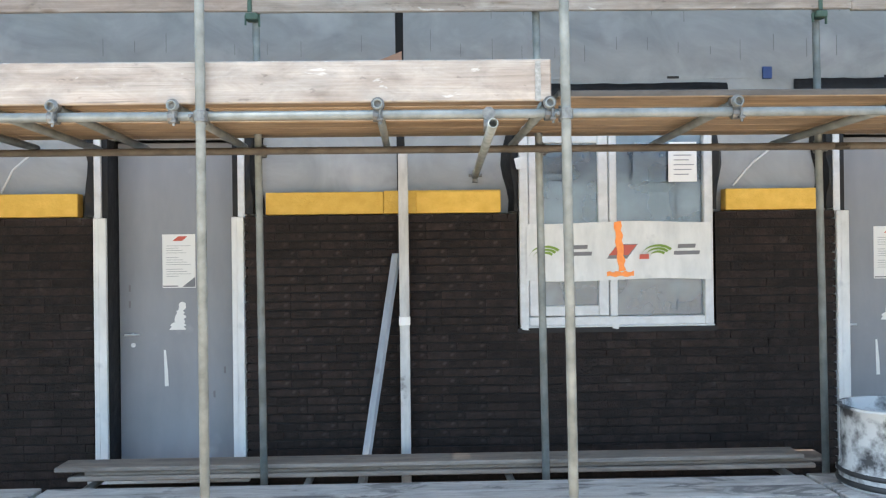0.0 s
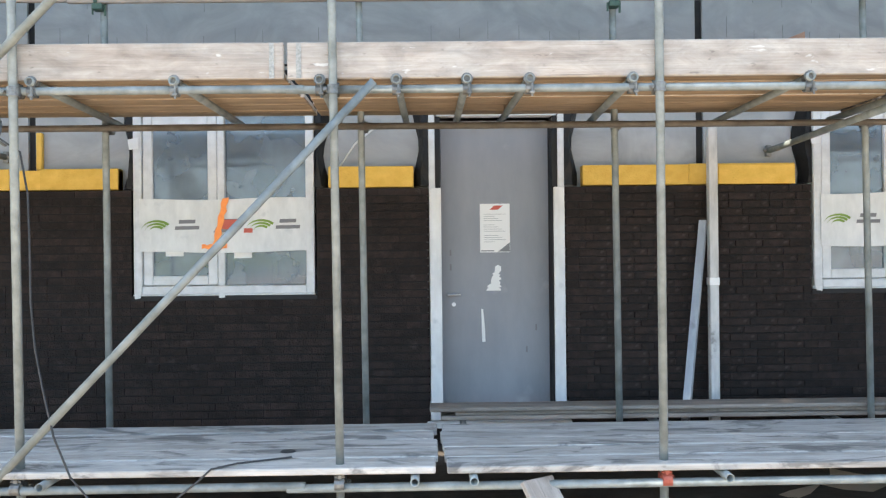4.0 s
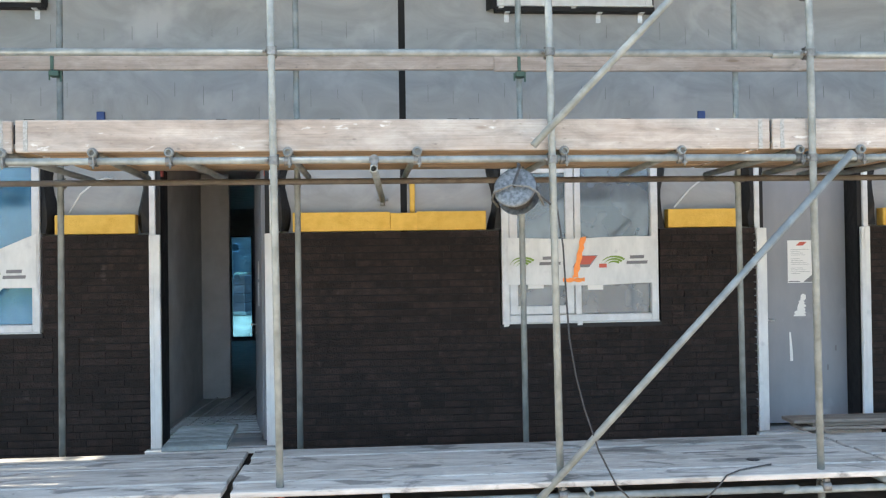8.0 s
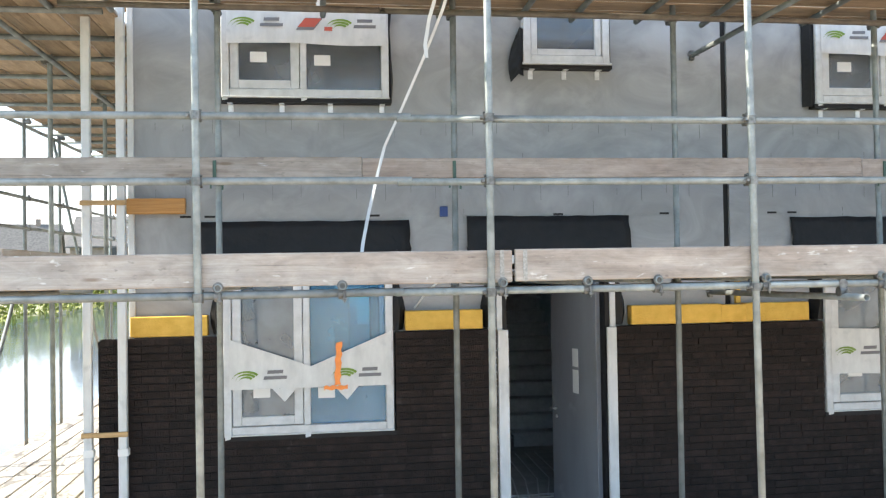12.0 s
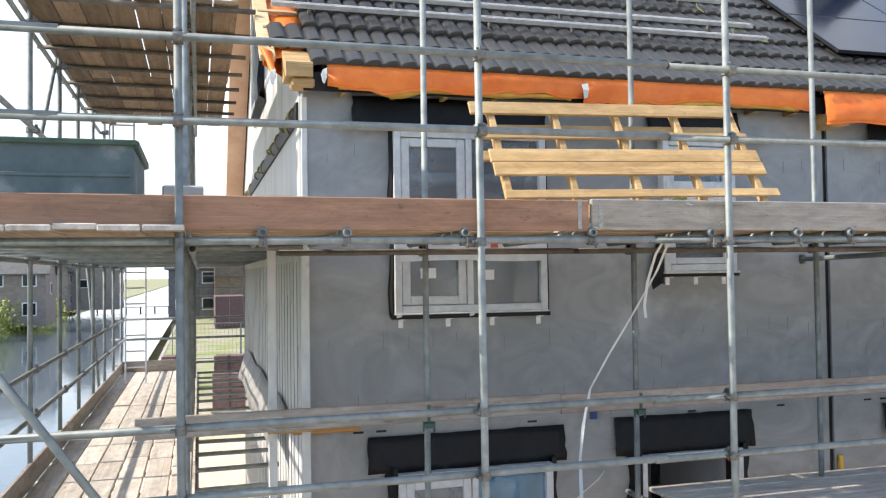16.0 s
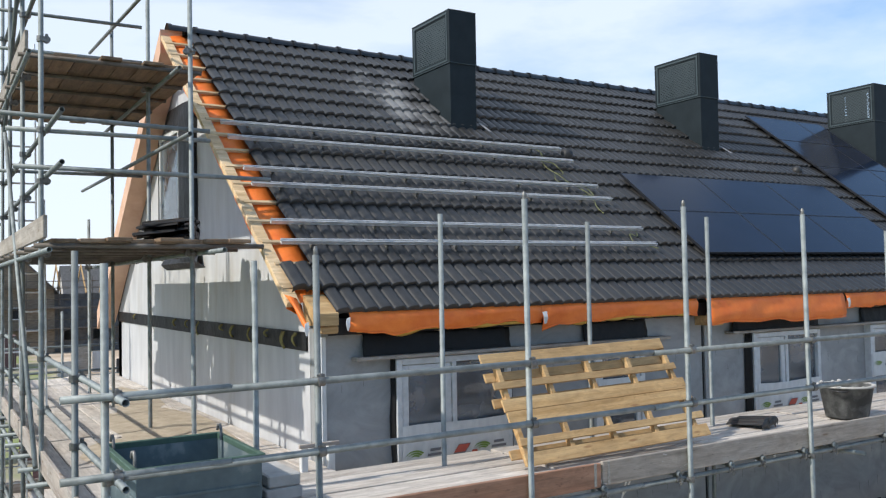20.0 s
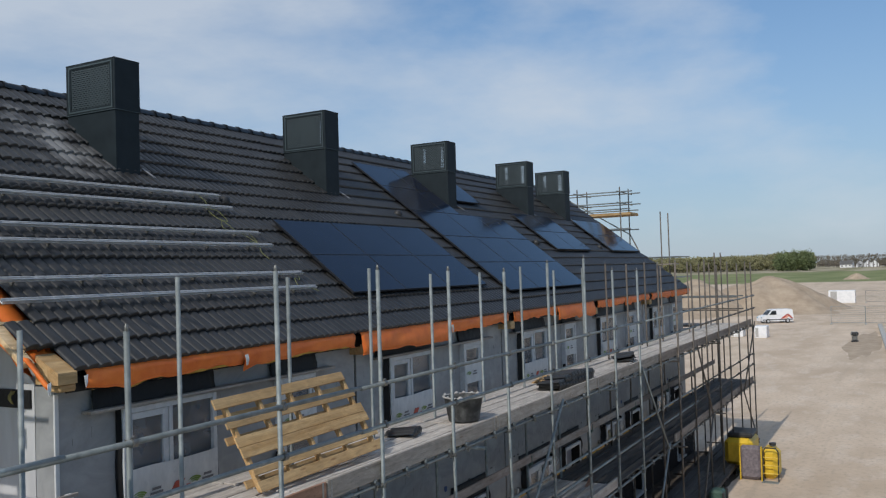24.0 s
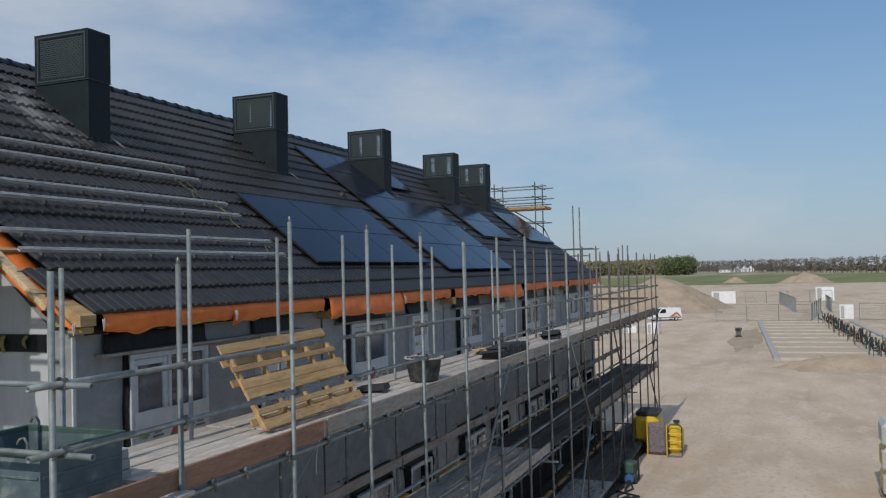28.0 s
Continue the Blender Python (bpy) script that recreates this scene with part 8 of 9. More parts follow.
def fence_panel(x, y, angle, label="galvanised mesh fence panel on the site"):
    m = Matrix.Translation((x, y, GROUND)) @ Matrix.Rotation(angle, 4, "Z")
    f = new("site_fence")
    f.matrix_basis = m
    f.empty_display_size = 0.2
    tagged(f, label, "site fence", "mesh fence panels")
    part("frame", Geo().cyl((0, 0, 0.1), (0, 0, 2.0), 0.025, 6).cyl((3.4, 0, 0.1), (3.4, 0, 2.0), 0.025, 6).cyl((0, 0, 0.2), (3.4, 0, 0.2), 0.022, 6).cyl((0, 0, 2.0), (3.4, 0, 2.0), 0.025, 6), STEEL, f, m=m)
    g = Geo()
    for i in range(1, 17):
        g.cyl((i * 0.2, 0, 0.2), (i * 0.2, 0, 2.0), 0.007, 4)
    for i in range(1, 8):
        g.cyl((0, 0, 0.2 + i * 0.22), (3.4, 0, 0.2 + i * 0.22), 0.006, 4)
    part("mesh", g, STEEL, f, m=m)
    for xx in (0, 3.4):
        part("foot", Geo().box(xx - 0.1, xx + 0.1, -0.3, 0.3, 0, 0.13, 0.02), CONCRETE, f, m=m)


for i in range(3):
    fence_panel(87 - 0.2 * i, 6.8 - 3.45 * i, radians(-90))
for i in range(5):
    fence_panel(88.5 + 3.45 * i, -3.6 - 0.35 * i, radians(-4))
for i in range(9):
    fence_panel(106 + 3.45 * i, -2.2 + 0.25 * i, radians(4))
for i in range(4):
    fence_panel(139, 5.5 - 3.45 * i, radians(-90))
for i in range(4):
    fence_panel(105 + 3.4 * i, -6.5, radians(2))
for i in range(5):
    fence_panel(88, -8.5 - 3.45 * i, radians(-90))


def site_cabin(x, y, w, d, h, label):
    c = thing("site_cabin", (x, y, GROUND), label, "site cabin", "site cabins")
    part("body", Geo().box(x, x + d, y, y + w, GROUND, GROUND + h, 0.04), WHITEPAINT, c)
    part("panel", Geo().box(x - 0.03, x - 0.002, y + 0.2, y + w * 0.62, GROUND + 0.15, GROUND + h - 0.15, 0.01), WHITEPAINT, c)
    part("door", Geo().box(x - 0.03, x - 0.002, y + w * 0.68, y + w * 0.92, GROUND + 0.1, GROUND + h - 0.15, 0.01), CONCRETE, c)


site_cabin(138, 7.0, 4.0, 2.4, 2.1, "low white site cabin behind the fence")
site_cabin(147, -9.0, 3.0, 2.4, 2.4, "white site cabin behind the fence")
site_cabin(92, -8.2, 1.5, 0.3, 1.7, "white notice board on the fence line")
site_cabin(68, 10.9, 1.1, 1.6, 1.1, "white wrapped material pallet near the van")
site_cabin(69, 13.2, 1.3, 1.6, 0.7, "white wrapped material pallet near the van")


def foundation():
    m = Matrix.Translation((44.55, -0.07, GROUND)) @ Matrix.Rotation(math.atan2(2.0, 39.95), 4, "Z")
    f = new("foundation")
    f.matrix_basis = m
    f.empty_display_size = 0.2
    tagged(f, "new concrete foundation grid with sand infill", "foundation")
    part("edge_beam", Geo().box(0, 40.6, -0.2, 0.2, -0.1, 0.22, 0.02), CONCRETE, f, m=m)
    part("edge_beam", Geo().box(0, 40.6, -9.6, -9.2, -0.1, 0.24, 0.02), CONCRETE, f, m=m)
    pale_c = textured("sandy_concrete", (0.42, 0.36, 0.285), (0.57, 0.50, 0.41), size=1.2, rough=(0.85, 0.95), bump=0.2)
    for i in range(10):
        x = 0.1 + i * 4.45
        part("cross_beam", Geo().box(x, x + 0.42, -9.2, -0.22, -0.1, 0.19, 0.02), pale_c, f, m=m)
    pale = textured("pale_infill_sand", (0.40, 0.33, 0.245), (0.55, 0.465, 0.36), scale=(2.4, 0.5, 1), size=1.0, rough=(0.9, 1), bump=0.3)
    part("infill", Geo().box(0.4, 40.4, -9.2, -0.22, -0.1, 0.09), pale, f, m=m)
    green = textured("green_pipe", (0.02, 0.09, 0.065), (0.04, 0.15, 0.10), size=9, bump=0)
    rust = textured("red_brown_pipe", (0.24, 0.09, 0.05), (0.34, 0.15, 0.09), size=9, bump=0)
    rng = random.Random(12)
    for i in range(24):
        x = 1.6 + i * 1.62 + rng.uniform(-0.15, 0.15)
        y = -6.7 + rng.uniform(-0.15, 0.15)
        h = rng.uniform(0.95, 1.25)
        for k in range(2):
            dy = 0.55 * k + rng.uniform(-0.06, 0.06)
            hh = h * rng.uniform(0.85, 1.1)
            pts = [(x + 0.1 * k, y + dy, hh + 0.12), (x + 0.1 * k, y + dy, hh * 0.78), (x + 0.12 + 0.1 * k, y + dy - 0.10, hh * 0.56), (x + 0.24, y + dy - 0.32, hh * 0.48), (x + 0.32, y + dy - 0.52, hh * 0.60), (x + 0.34, y + dy - 0.58, hh * 0.88)]
            tagged(part("pipe_stub", Geo().rope(pts, 0.052, 8).cyl((x + 0.34, y + dy - 0.58, 0.05), (x + 0.34, y + dy - 0.58, hh * 0.88), 0.03, 6), DARKRUBBER, smooth=True, m=m), "black bent drain pipe above the foundation", "pipe stub", "pipe stubs")
        for k in range(3):
            px, py = x + rng.uniform(-0.25, 0.5), y + 0.45 * k - 0.35 + rng.uniform(-0.12, 0.12)
            mat = rng.choice((green, green, CONCRETE, rust))
            tagged(part("pipe_stub", Geo().cyl((px, py, 0.05), (px, py, h * rng.uniform(0.5, 1.25)), 0.03, 8), mat, m=m), "thin upright service pipe rising from the foundation", "pipe stub", "pipe stubs")


foundation()


def plate_compactor(x, y):
    c = thing("plate_compactor", (x, y, GROUND), "small dark plate compactor standing on the sand", "compactor")
    part("plate", Geo().box(x - 0.4, x + 0.4, y - 0.28, y + 0.28, GROUND, GROUND + 0.12, 0.03), DARKRUBBER, c)
    part("engine", Geo().box(x - 0.25, x + 0.2, y - 0.2, y + 0.2, GROUND + 0.14, GROUND + 0.55, 0.05), COUPLER, c)
    part("tank", Geo().box(x - 0.3, x + 0.2, y - 0.3, y + 0.3, GROUND + 0.56, GROUND + 0.85, 0.06), DARKRUBBER, c)
    part("bar", Geo().rope([(x - 0.3, y - 0.2, GROUND + 0.3), (x - 0.7, y - 0.22, GROUND + 0.95), (x - 0.7, y + 0.22, GROUND + 0.95), (x - 0.3, y + 0.2, GROUND + 0.3)], 0.02), STEEL, c)


plate_compactor(64.8, 3.3)


def yellow_machine():
    x, y, z = 12.9, 3.55, GROUND
    m = thing("mortar_pump", (x, y, z), "yellow mortar pump with a dark front grille", "mortar pump")
    part("hood", Geo().box(x, x + 1.5, y + 0.1, y + 1.0, z + 0.35, z + 1.25, 0.14), YELLOWPAINT, m)
    part("hopper", Geo().box(x + 0.1, x + 1.2, y + 0.1, y + 0.9, z + 1.25, z + 1.42, 0.05), DARKRUBBER, m)
    part("front_grille", Geo().box(x - 0.42, x - 0.14, y - 0.24, y + 0.46, z + 0.02, z + 1.12, 0.11), textured("dusty_dark_panel", (0.10, 0.085, 0.095), (0.24, 0.205, 0.22), size=12, rough=(0.6, 0.8), bump=0.2), m)
    for a in (-0.23, 0.43):
        part("grille_edge", Geo().box(x - 0.40, x - 0.2, y + a - 0.02, y + a + 0.02, z, z + 1.1, 0.01), YELLOWPAINT, m)
    for yy in (y + 0.0, y + 0.95):
        w = part("wheel", Geo().cyl((x + 0.75, yy - 0.08, z + 0.3), (x + 0.75, yy + 0.08, z + 0.3), 0.3, 16), TYRE, m)
        part("rim", Geo().cyl((x + 0.75, yy - 0.09, z + 0.3), (x + 0.75, yy + 0.09, z + 0.3), 0.16, 12), ALU, w)
    part("drawbar", Geo().cyl((x - 0.2, y + 0.45, z + 0.45), (x - 0.2, y + 0.45, z), 0.03, 8), STEEL, m)
    t = thing("yellow_tank", (x + 0.2, 2.95, z), "rounded yellow plastic tank standing on the ground", "tank")
    part("body", Geo().box(x - 0.1, x + 0.75, 2.84, 3.42, z, z + 1.0, 0.17), YELLOWPAINT, t)
    part("cap", Geo().cyl((x + 0.3, 3.05, z + 1.05), (x + 0.3, 3.05, z + 1.13), 0.11, 12), DARKRUBBER, t)
    h = thing("hand_truck", (x - 0.35, 3.05, z), "dark steel hand truck leaning on the yellow tank", "hand truck")
    fr = Geo().rope([(x - 0.34, 2.82, z + 0.02), (x - 0.22, 2.82, z + 0.95), (x - 0.21, 2.90, z + 1.05), (x - 0.21, 3.20, z + 1.05), (x - 0.22, 3.28, z + 0.95), (x - 0.34, 3.28, z + 0.02)], 0.022, 8)
    part("frame", fr, DARKRUBBER, h, smooth=True)
    for k in range(3):
        part("rung", Geo().cyl((x - 0.32 + 0.03 * k, 2.82, z + 0.25 + 0.25 * k), (x - 0.32 + 0.03 * k, 3.28, z + 0.25 + 0.25 * k), 0.016, 8), YELLOWPAINT, h)
    part("plate", Geo().box(x - 0.6, x - 0.34, 2.80, 3.30, z, z + 0.02, 0.004), STEEL, h)
    # small pump by the scaffold foot
    p = thing("water_pump", (8.6, 4.0, z), "small green and blue water pump with hoses", "pump")
    part("motor", Geo().box(8.35, 8.85, 3.75, 4.15, z + 0.25, z + 0.62, 0.06), STEEL_GREEN, p)
    part("frame", Geo().box(8.3, 8.9, 3.7, 4.2, z, z + 0.06, 0.02).box(8.3, 8.36, 3.7, 3.76, z, z + 0.6, 0.01).box(8.84, 8.9, 3.7, 3.76, z, z + 0.6, 0.01), DARKRUBBER, p)
    part("housing", Geo().cyl((8.3, 3.9, z + 0.18), (8.1, 3.9, z + 0.18), 0.14, 12), textured("blue_paint", (0.03, 0.09, 0.22), (0.05, 0.14, 0.30), size=9, bump=0), p)
    for k in range(3):
        part("hose", Geo().rope([(8.2, 3.9, z + 0.15), (7.6 - 0.2 * k, 3.7 + 0.2 * k, z + 0.03), (6.8, 4.0 - 0.3 * k, z + 0.03), (6.0, 3.9 + 0.15 * k, z + 0.03), (5.2, 4.1, z + 0.03)], 0.03, 8), DARKRUBBER, p, smooth=True)


yellow_machine()
for i, (dx, dz) in enumerate(((0, 0), (0, 0.68), (0, 1.36))):
    for j in range(2):
        b = thing("wool_bale", (8.6, -4.0 - 1.25 * j, GROUND + 0.1 + dz), "yellow and white shrink-wrapped insulation bale in a stack", "insulation bale", "stacked bales")
        part("pack", Geo().box(8.2, 9.4, -4.15 - 1.25 * j, -3.0 - 1.25 * j, GROUND + 0.10 + dz, GROUND + 0.76 + dz, 0.10), YELLOWPAINT if i < 2 else WHITEFOIL, b)
        part("wrap", Geo().box(8.185, 8.6, -4.16 - 1.25 * j, -2.985 - 1.25 * j, GROUND + 0.11 + dz, GROUND + 0.75 + dz, 0.10), WHITEFOIL, b, "white printed wrap")
pal = thing("pallet", (8.8, -4.2, GROUND), "wooden pallet under the stacked bales", "pallet")
for k in range(5):
    part("deck_slat", Geo().box(8.2 + 0.27 * k, 8.32 + 0.27 * k, -5.45, -2.95, GROUND + 0.075, GROUND + 0.095), BOARD, pal)
for k in range(3):
    part("stringer", Geo().box(8.2, 9.4, -5.45 + 1.2 * k, -5.35 + 1.2 * k, GROUND, GROUND + 0.07), BOARD, pal)


# ---- foliage ----
def leaf_cloud(g_v, g_f, rng, cx, cy, cz, rx, ry, rz, n, size):
    for _ in range(n):
        while True:
            a, b, c = rng.uniform(-1, 1), rng.uniform(-1, 1), rng.uniform(-1, 1)
            d = a * a + b * b + c * c
            if 0.15 < d < 1:
                break
        p = Vector((cx + a * rx, cy + b * ry, cz + c * rz))
        u = Vector((rng.uniform(-1, 1), rng.uniform(-1, 1), rng.uniform(-1, 1))).normalized() * size * rng.uniform(0.6, 1.3)
        w = u.orthogonal().normalized() * size * rng.uniform(0.4, 0.8)
        k = len(g_v)
        g_v += [tuple(p - u), tuple(p + w), tuple(p + u), tuple(p - w)]
        g_f.append((k, k + 1, k + 2, k + 3))


def woods():
    rng = random.Random(41)
    g = Geo()
    # dense wood along the horizon
    for i in range(330):
        x = rng.uniform(770, 880)
        y = rng.uniform(82, 300)
        h = 15.2 + 1.2 * math.sin(y * 0.03) + rng.uniform(-0.8, 0.6)
        leaf_cloud(g.v, g.f, rng, x, y, h * 0.5, 5.5, 6.0, h * 0.5, 80, 1.25)
    tagged(part("far_wood", g, WOODLEAF), "dense green-brown wood along the horizon", "woods", kind="stuff")
    g = Geo()
    for i in range(70):
        x, y = rng.uniform(690, 715), rng.uniform(67, 91)
        h = rng.uniform(11, 17.5)
        leaf_cloud(g.v, g.f, rng, x, y, h * 0.5, 4.0, 4.0, h * 0.5, 110, 0.85)
    tagged(part("copse", g, LEAF), "rounded green copse at the field edge", "copse", kind="stuff")
    g, t = Geo(), Geo()
    for i in range(120):
        f = i / 119
        x, y = 1080 - 640 * f + rng.uniform(-4, 4), 100 - 196 * f + rng.uniform(-1, 1)
        h = (14.0 - 4.2 * f) * rng.uniform(0.92, 1.05)
        t.cyl((x, y, GROUND), (x, y, h * 0.6), 0.3, 5, 0.12)
        leaf_cloud(g.v, g.f, rng, x, y, h * 0.74, 2.0, 2.2, h * 0.24, 60, 0.55)
    for i in range(230):
        f = i / 229
        x, y = 1240 - 690 * f + rng.uniform(-14, 14), 108 - 232 * f + rng.uniform(-2, 2)
        h = rng.uniform(4, 8.5) * (1.2 - 0.4 * f)
        leaf_cloud(g.v, g.f, rng, x, y, h * 0.5, 4, 3.2, h * 0.5, 40, 1.1)
    tagged(part("tree_row", g, TWIGS), "long row of almost bare roadside trees on the horizon", "tree row", kind="stuff")
    tagged(part("tree_row_trunks", t, BARK), "thin trunks of the roadside trees", "tree trunks", kind="stuff")
    g = Geo()
    for i in range(60):
        x, y = rng.uniform(-33, -28.8), rng.uniform(22, 135)
        leaf_cloud(g.v, g.f, rng, x, y, 0.5, 1.8, 2.2, rng.uniform(1.2, 2.1), 200, 0.18)
    tagged(part("bank_bushes", g, BUSH), "bright yellow-green bushes along the far bank", "bushes", kind="stuff")
    g = Geo()
    for i in range(700):
        x, y = rng.uniform(-30.5, -28.3), rng.uniform(15, 130)
        k = len(g.v)
        a = rng.uniform(0, 6.3)
        g.v += [(x, y, -1.0), (x + 0.06 * math.cos(a), y + 0.06 * math.sin(a), -1.0), (x + rng.uniform(-0.3, 0.3), y + rng.uniform(-0.3, 0.3), rng.uniform(-0.1, 0.6))]
        g.f.append((k, k + 1, k + 2))
    tagged(part("reeds", g, BUSH), "reeds along the far bank", "reeds", kind="stuff")


woods()


SHELL = textured("dark_grey_shell_block", (0.10, 0.10, 0.102), (0.20, 0.20, 0.20), size=2, rough=(0.8, 0.95), bump=0.2)
RAW_WOOD = textured("raw_timber_sheathing", (0.16, 0.12, 0.085), (0.30, 0.235, 0.17), scale=(1, 1, 4), size=2, rough=(0.7, 0.9), bump=0.2)


def far_house(x, y, w, d, h, rh, angle, label, wall=RED_BRICK):
    m = Matrix.Translation((x, y, GROUND)) @ Matrix.Rotation(angle, 4, "Z")
    f = new("house")
    f.matrix_basis = m
    f.empty_display_size = 0.5
    tagged(f, label, "house", "houses across the canal")
    part("wall", Geo().add([(sx * w / 2, sy * d / 2, z) for z in (0, h) for sx in (-1, 1) for sy in (-1, 1)] + [(-w / 2, 0, h + rh), (w / 2, 0, h + rh)],
         [(0, 2, 6, 4), (1, 5, 7, 3), (0, 4, 8, 5, 1), (2, 3, 7, 9, 6), (0, 1, 3, 2)]), wall, f, m=m)
    o = 0.4
    r = Geo()
    for s in (-1, 1):
        r.add([(-w / 2 - o, s * (d / 2 + o), h - 0.25), (w / 2 + o, s * (d / 2 + o), h - 0.25), (w / 2 + o, 0, h + rh + 0.12), (-w / 2 - o, 0, h + rh + 0.12),
               (-w / 2 - o, s * (d / 2 + o), h - 0.40), (w / 2 + o, s * (d / 2 + o), h - 0.40), (w / 2 + o, 0, h + rh - 0.03), (-w / 2 - o, 0, h + rh - 0.03)],
              [(0, 1, 2, 3), (7, 6, 5, 4), (0, 4, 5, 1), (1, 5, 6, 2), (3, 2, 6, 7), (0, 3, 7, 4)])
    rf = part("roof", r, FAR_ROOF, f, m=m)
    part("chimney", Geo().box(w * 0.25, w * 0.25 + 0.7, -0.4, 0.4, h + rh - 0.8, h + rh + 0.9, 0.02), RED_BRICK, rf, m=m)
    n = max(2, int(w / 2.8))
    for i in range(n):
        xx = -w / 2 + (i + 0.5) * w / n
        for zz in ((0.9, 2.2) if h < 4 else (0.9, 2.2, 3.7, 5.0))[::2]:
            for s in (-1, 1):
                yy = s * (d / 2 + 0.02)
                wn_ = part("window", Geo().box(xx - 0.65, xx + 0.65, yy - 0.03, yy + 0.03, zz, zz + 1.3, 0.01), WHITEPAINT, f, m=m)
                part("pane", Geo().box(xx - 0.55, xx + 0.55, yy - 0.04, yy + 0.04, zz + 0.1, zz + 1.2), DARKGLASS, wn_, m=m)
    for s in (-1, 1):
        xx = s * (w / 2 + 0.02)
        wn_ = part("window", Geo().box(xx - 0.03, xx + 0.03, -0.6, 0.6, h * 0.55, h * 0.55 + 1.2, 0.01), WHITEPAINT, f, m=m)
        part("pane", Geo().box(xx - 0.04, xx + 0.04, -0.5, 0.5, h * 0.55 + 0.1, h * 0.55 + 1.1), DARKGLASS, wn_, m=m)


for i, (x, y, w, a) in enumerate(((-30.6, 93, 8.6, 0.05), (-33.4, 128, 7.5, 1.57), (-27.2, 131, 8.5, 1.57), (-58, 140, 14, 0.2), (-62, 105, 12, 0.6), (-80, 130, 16, 0.5), (-52, 170, 14, -0.2))):
    far_house(x, y, w, 9, 5.2 if i == 0 else 5.6, 2.9 if i == 0 else 4.2, a, "brick house with a dark tiled roof across the canal")
for i, (x, y, w, a, lab) in enumerate(((-6.8, 97, 12, 1.57, "half-built house with a bare timber roof behind the site"), (-12.3, 98, 5.4, 0.0, "grey house shell with a dark roof behind the site"), (13, 175, 10, 0.0, "house shell in grey panels behind the site"))):
    far_house(x, y, w, (7, 8, 9)[i], (6.2, 5.6, 5.5)[i], (3.7, 3.8, 5.0)[i], a, lab, (RAW_WOOD, SHELL, CONCRETE)[i])
for x, y, w, a in ((900, 53, 11, 1.3), (905, 42, 9, 0.1), (912, 36, 8, 0.2), (918, 30, 8, 0.1), (1000, 20, 10, 1.5), (1010, 5, 9, 0.2)):
    far_house(x, y, w, 7, 3.2, 3.4, a, "white house with a grey roof on the horizon", WHITEPAINT)
quay = part("jetty", Geo().box(-28.5, -13.9, 140.0, 141.2, -0.42, -0.34, 0.02), DARKWOOD)
tagged(quay, "dark wooden footbridge across the canal", "footbridge")
for i in range(7):
    part("pile", Geo().cyl((-27 + i * 2.1, 140.6, -2.1), (-27 + i * 2.1, 140.6, -0.42), 0.12, 8), DARKWOOD, quay)
shore = part("bank_edge", Geo().box(-14.02, -13.80, -60, 140, -1.2, GROUND + 0.03, 0.02), BOARD_GREY)
tagged(shore, "timber-lined canal edge beside the site", "bank edging", kind="structure")


# ---- scaffolding at the far gable ----
def far_scaffold():
    s = thing("far_scaffold", (16.6, 10, GROUND), "tube scaffold tower round the far gable", "scaffold")
    rng = random.Random(51)
    for x in (16.9, 18.1):
        for y, top in ((5.4, 7.3), (7.4, 9.0), (9.0, 10.1), (10.8, 10.1), (12.6, 10.0), (14.4, 8)):
            tube("standard", (x, y, GROUND), (x, y, top), s)
    for z in (4.4, 5.1, 5.6, 6.4, 7.2, 8.4, 9.2):
        for x in (16.9, 18.1):
            y1 = 15 if z < 7 else 13.4
            y0 = 4.6 if z < 6 else 6.6 if z < 8 else 8.6
            tube("ledger", (x, y0, z), (x, y1, z), s)
    for z in (9.45, 9.9):
        for x in (16.9, 18.1):
            tube("guardrail", (x, 8.5, z), (x, 12.9, z), s)
        for y in (9.0, 10.8, 12.6):
            tube("guardrail", (16.5, y, z), (18.6, y, z), s)
    for z, y0, y1 in ((4.5, 5.4, 15), (6.9, 7.0, 13), (8.95, 8.6, 12.8)):
        for j in range(5):
            board("deck_board", (16.95 + 0.23 * j + 0.2, y0, z), (16.95 + 0.23 * j + 0.2, y1, z), s, BOARD if z < 8 else FRESH, thick=0.038 if z < 8 else 0.11)
    tube("brace", (18.15, 9, 8.2), (18.15, 12.0, 10.0), s)
    tube("brace", (18.15, 7.2, 4.6), (18.15, 9, 8.2), s)


far_scaffold()


# ---- material stacks and fences behind the terrace ----
PURPLE_BRICK = textured("purple_brown_brick", (0.09, 0.05, 0.05), (0.17, 0.10, 0.095), size=7, rough=(0.8, 0.95), bump=0.4, bump_size=30)


def brick_pallet(x, y, layers, turn):
    m = Matrix.Translation((x, y, GROUND)) @ Matrix.Rotation(turn, 4, "Z")
    p = new("brick_pallet")
    p.matrix_basis = m
    p.empty_display_size = 0.2
    tagged(p, "stack of purple-brown bricks on a wooden pallet", "brick pallet", "brick pallets")
    part("pallet", Geo().box(-0.6, 0.6, -0.5, 0.5, 0.0, 0.12, 0.01), BOARD_GREY, p, m=m)
    for k in range(layers):
        part("brick_layer", Geo().box(-0.56, 0.56, -0.46, 0.46, 0.122 + 0.3 * k, 0.412 + 0.3 * k, 0.012), PURPLE_BRICK, p, m=m)
    part("strap_band", Geo().box(-0.03, 0.03, -0.47, 0.47, 0.12, 0.125 + 0.3 * layers), DARKRUBBER, p, m=m)


rng = random.Random(66)
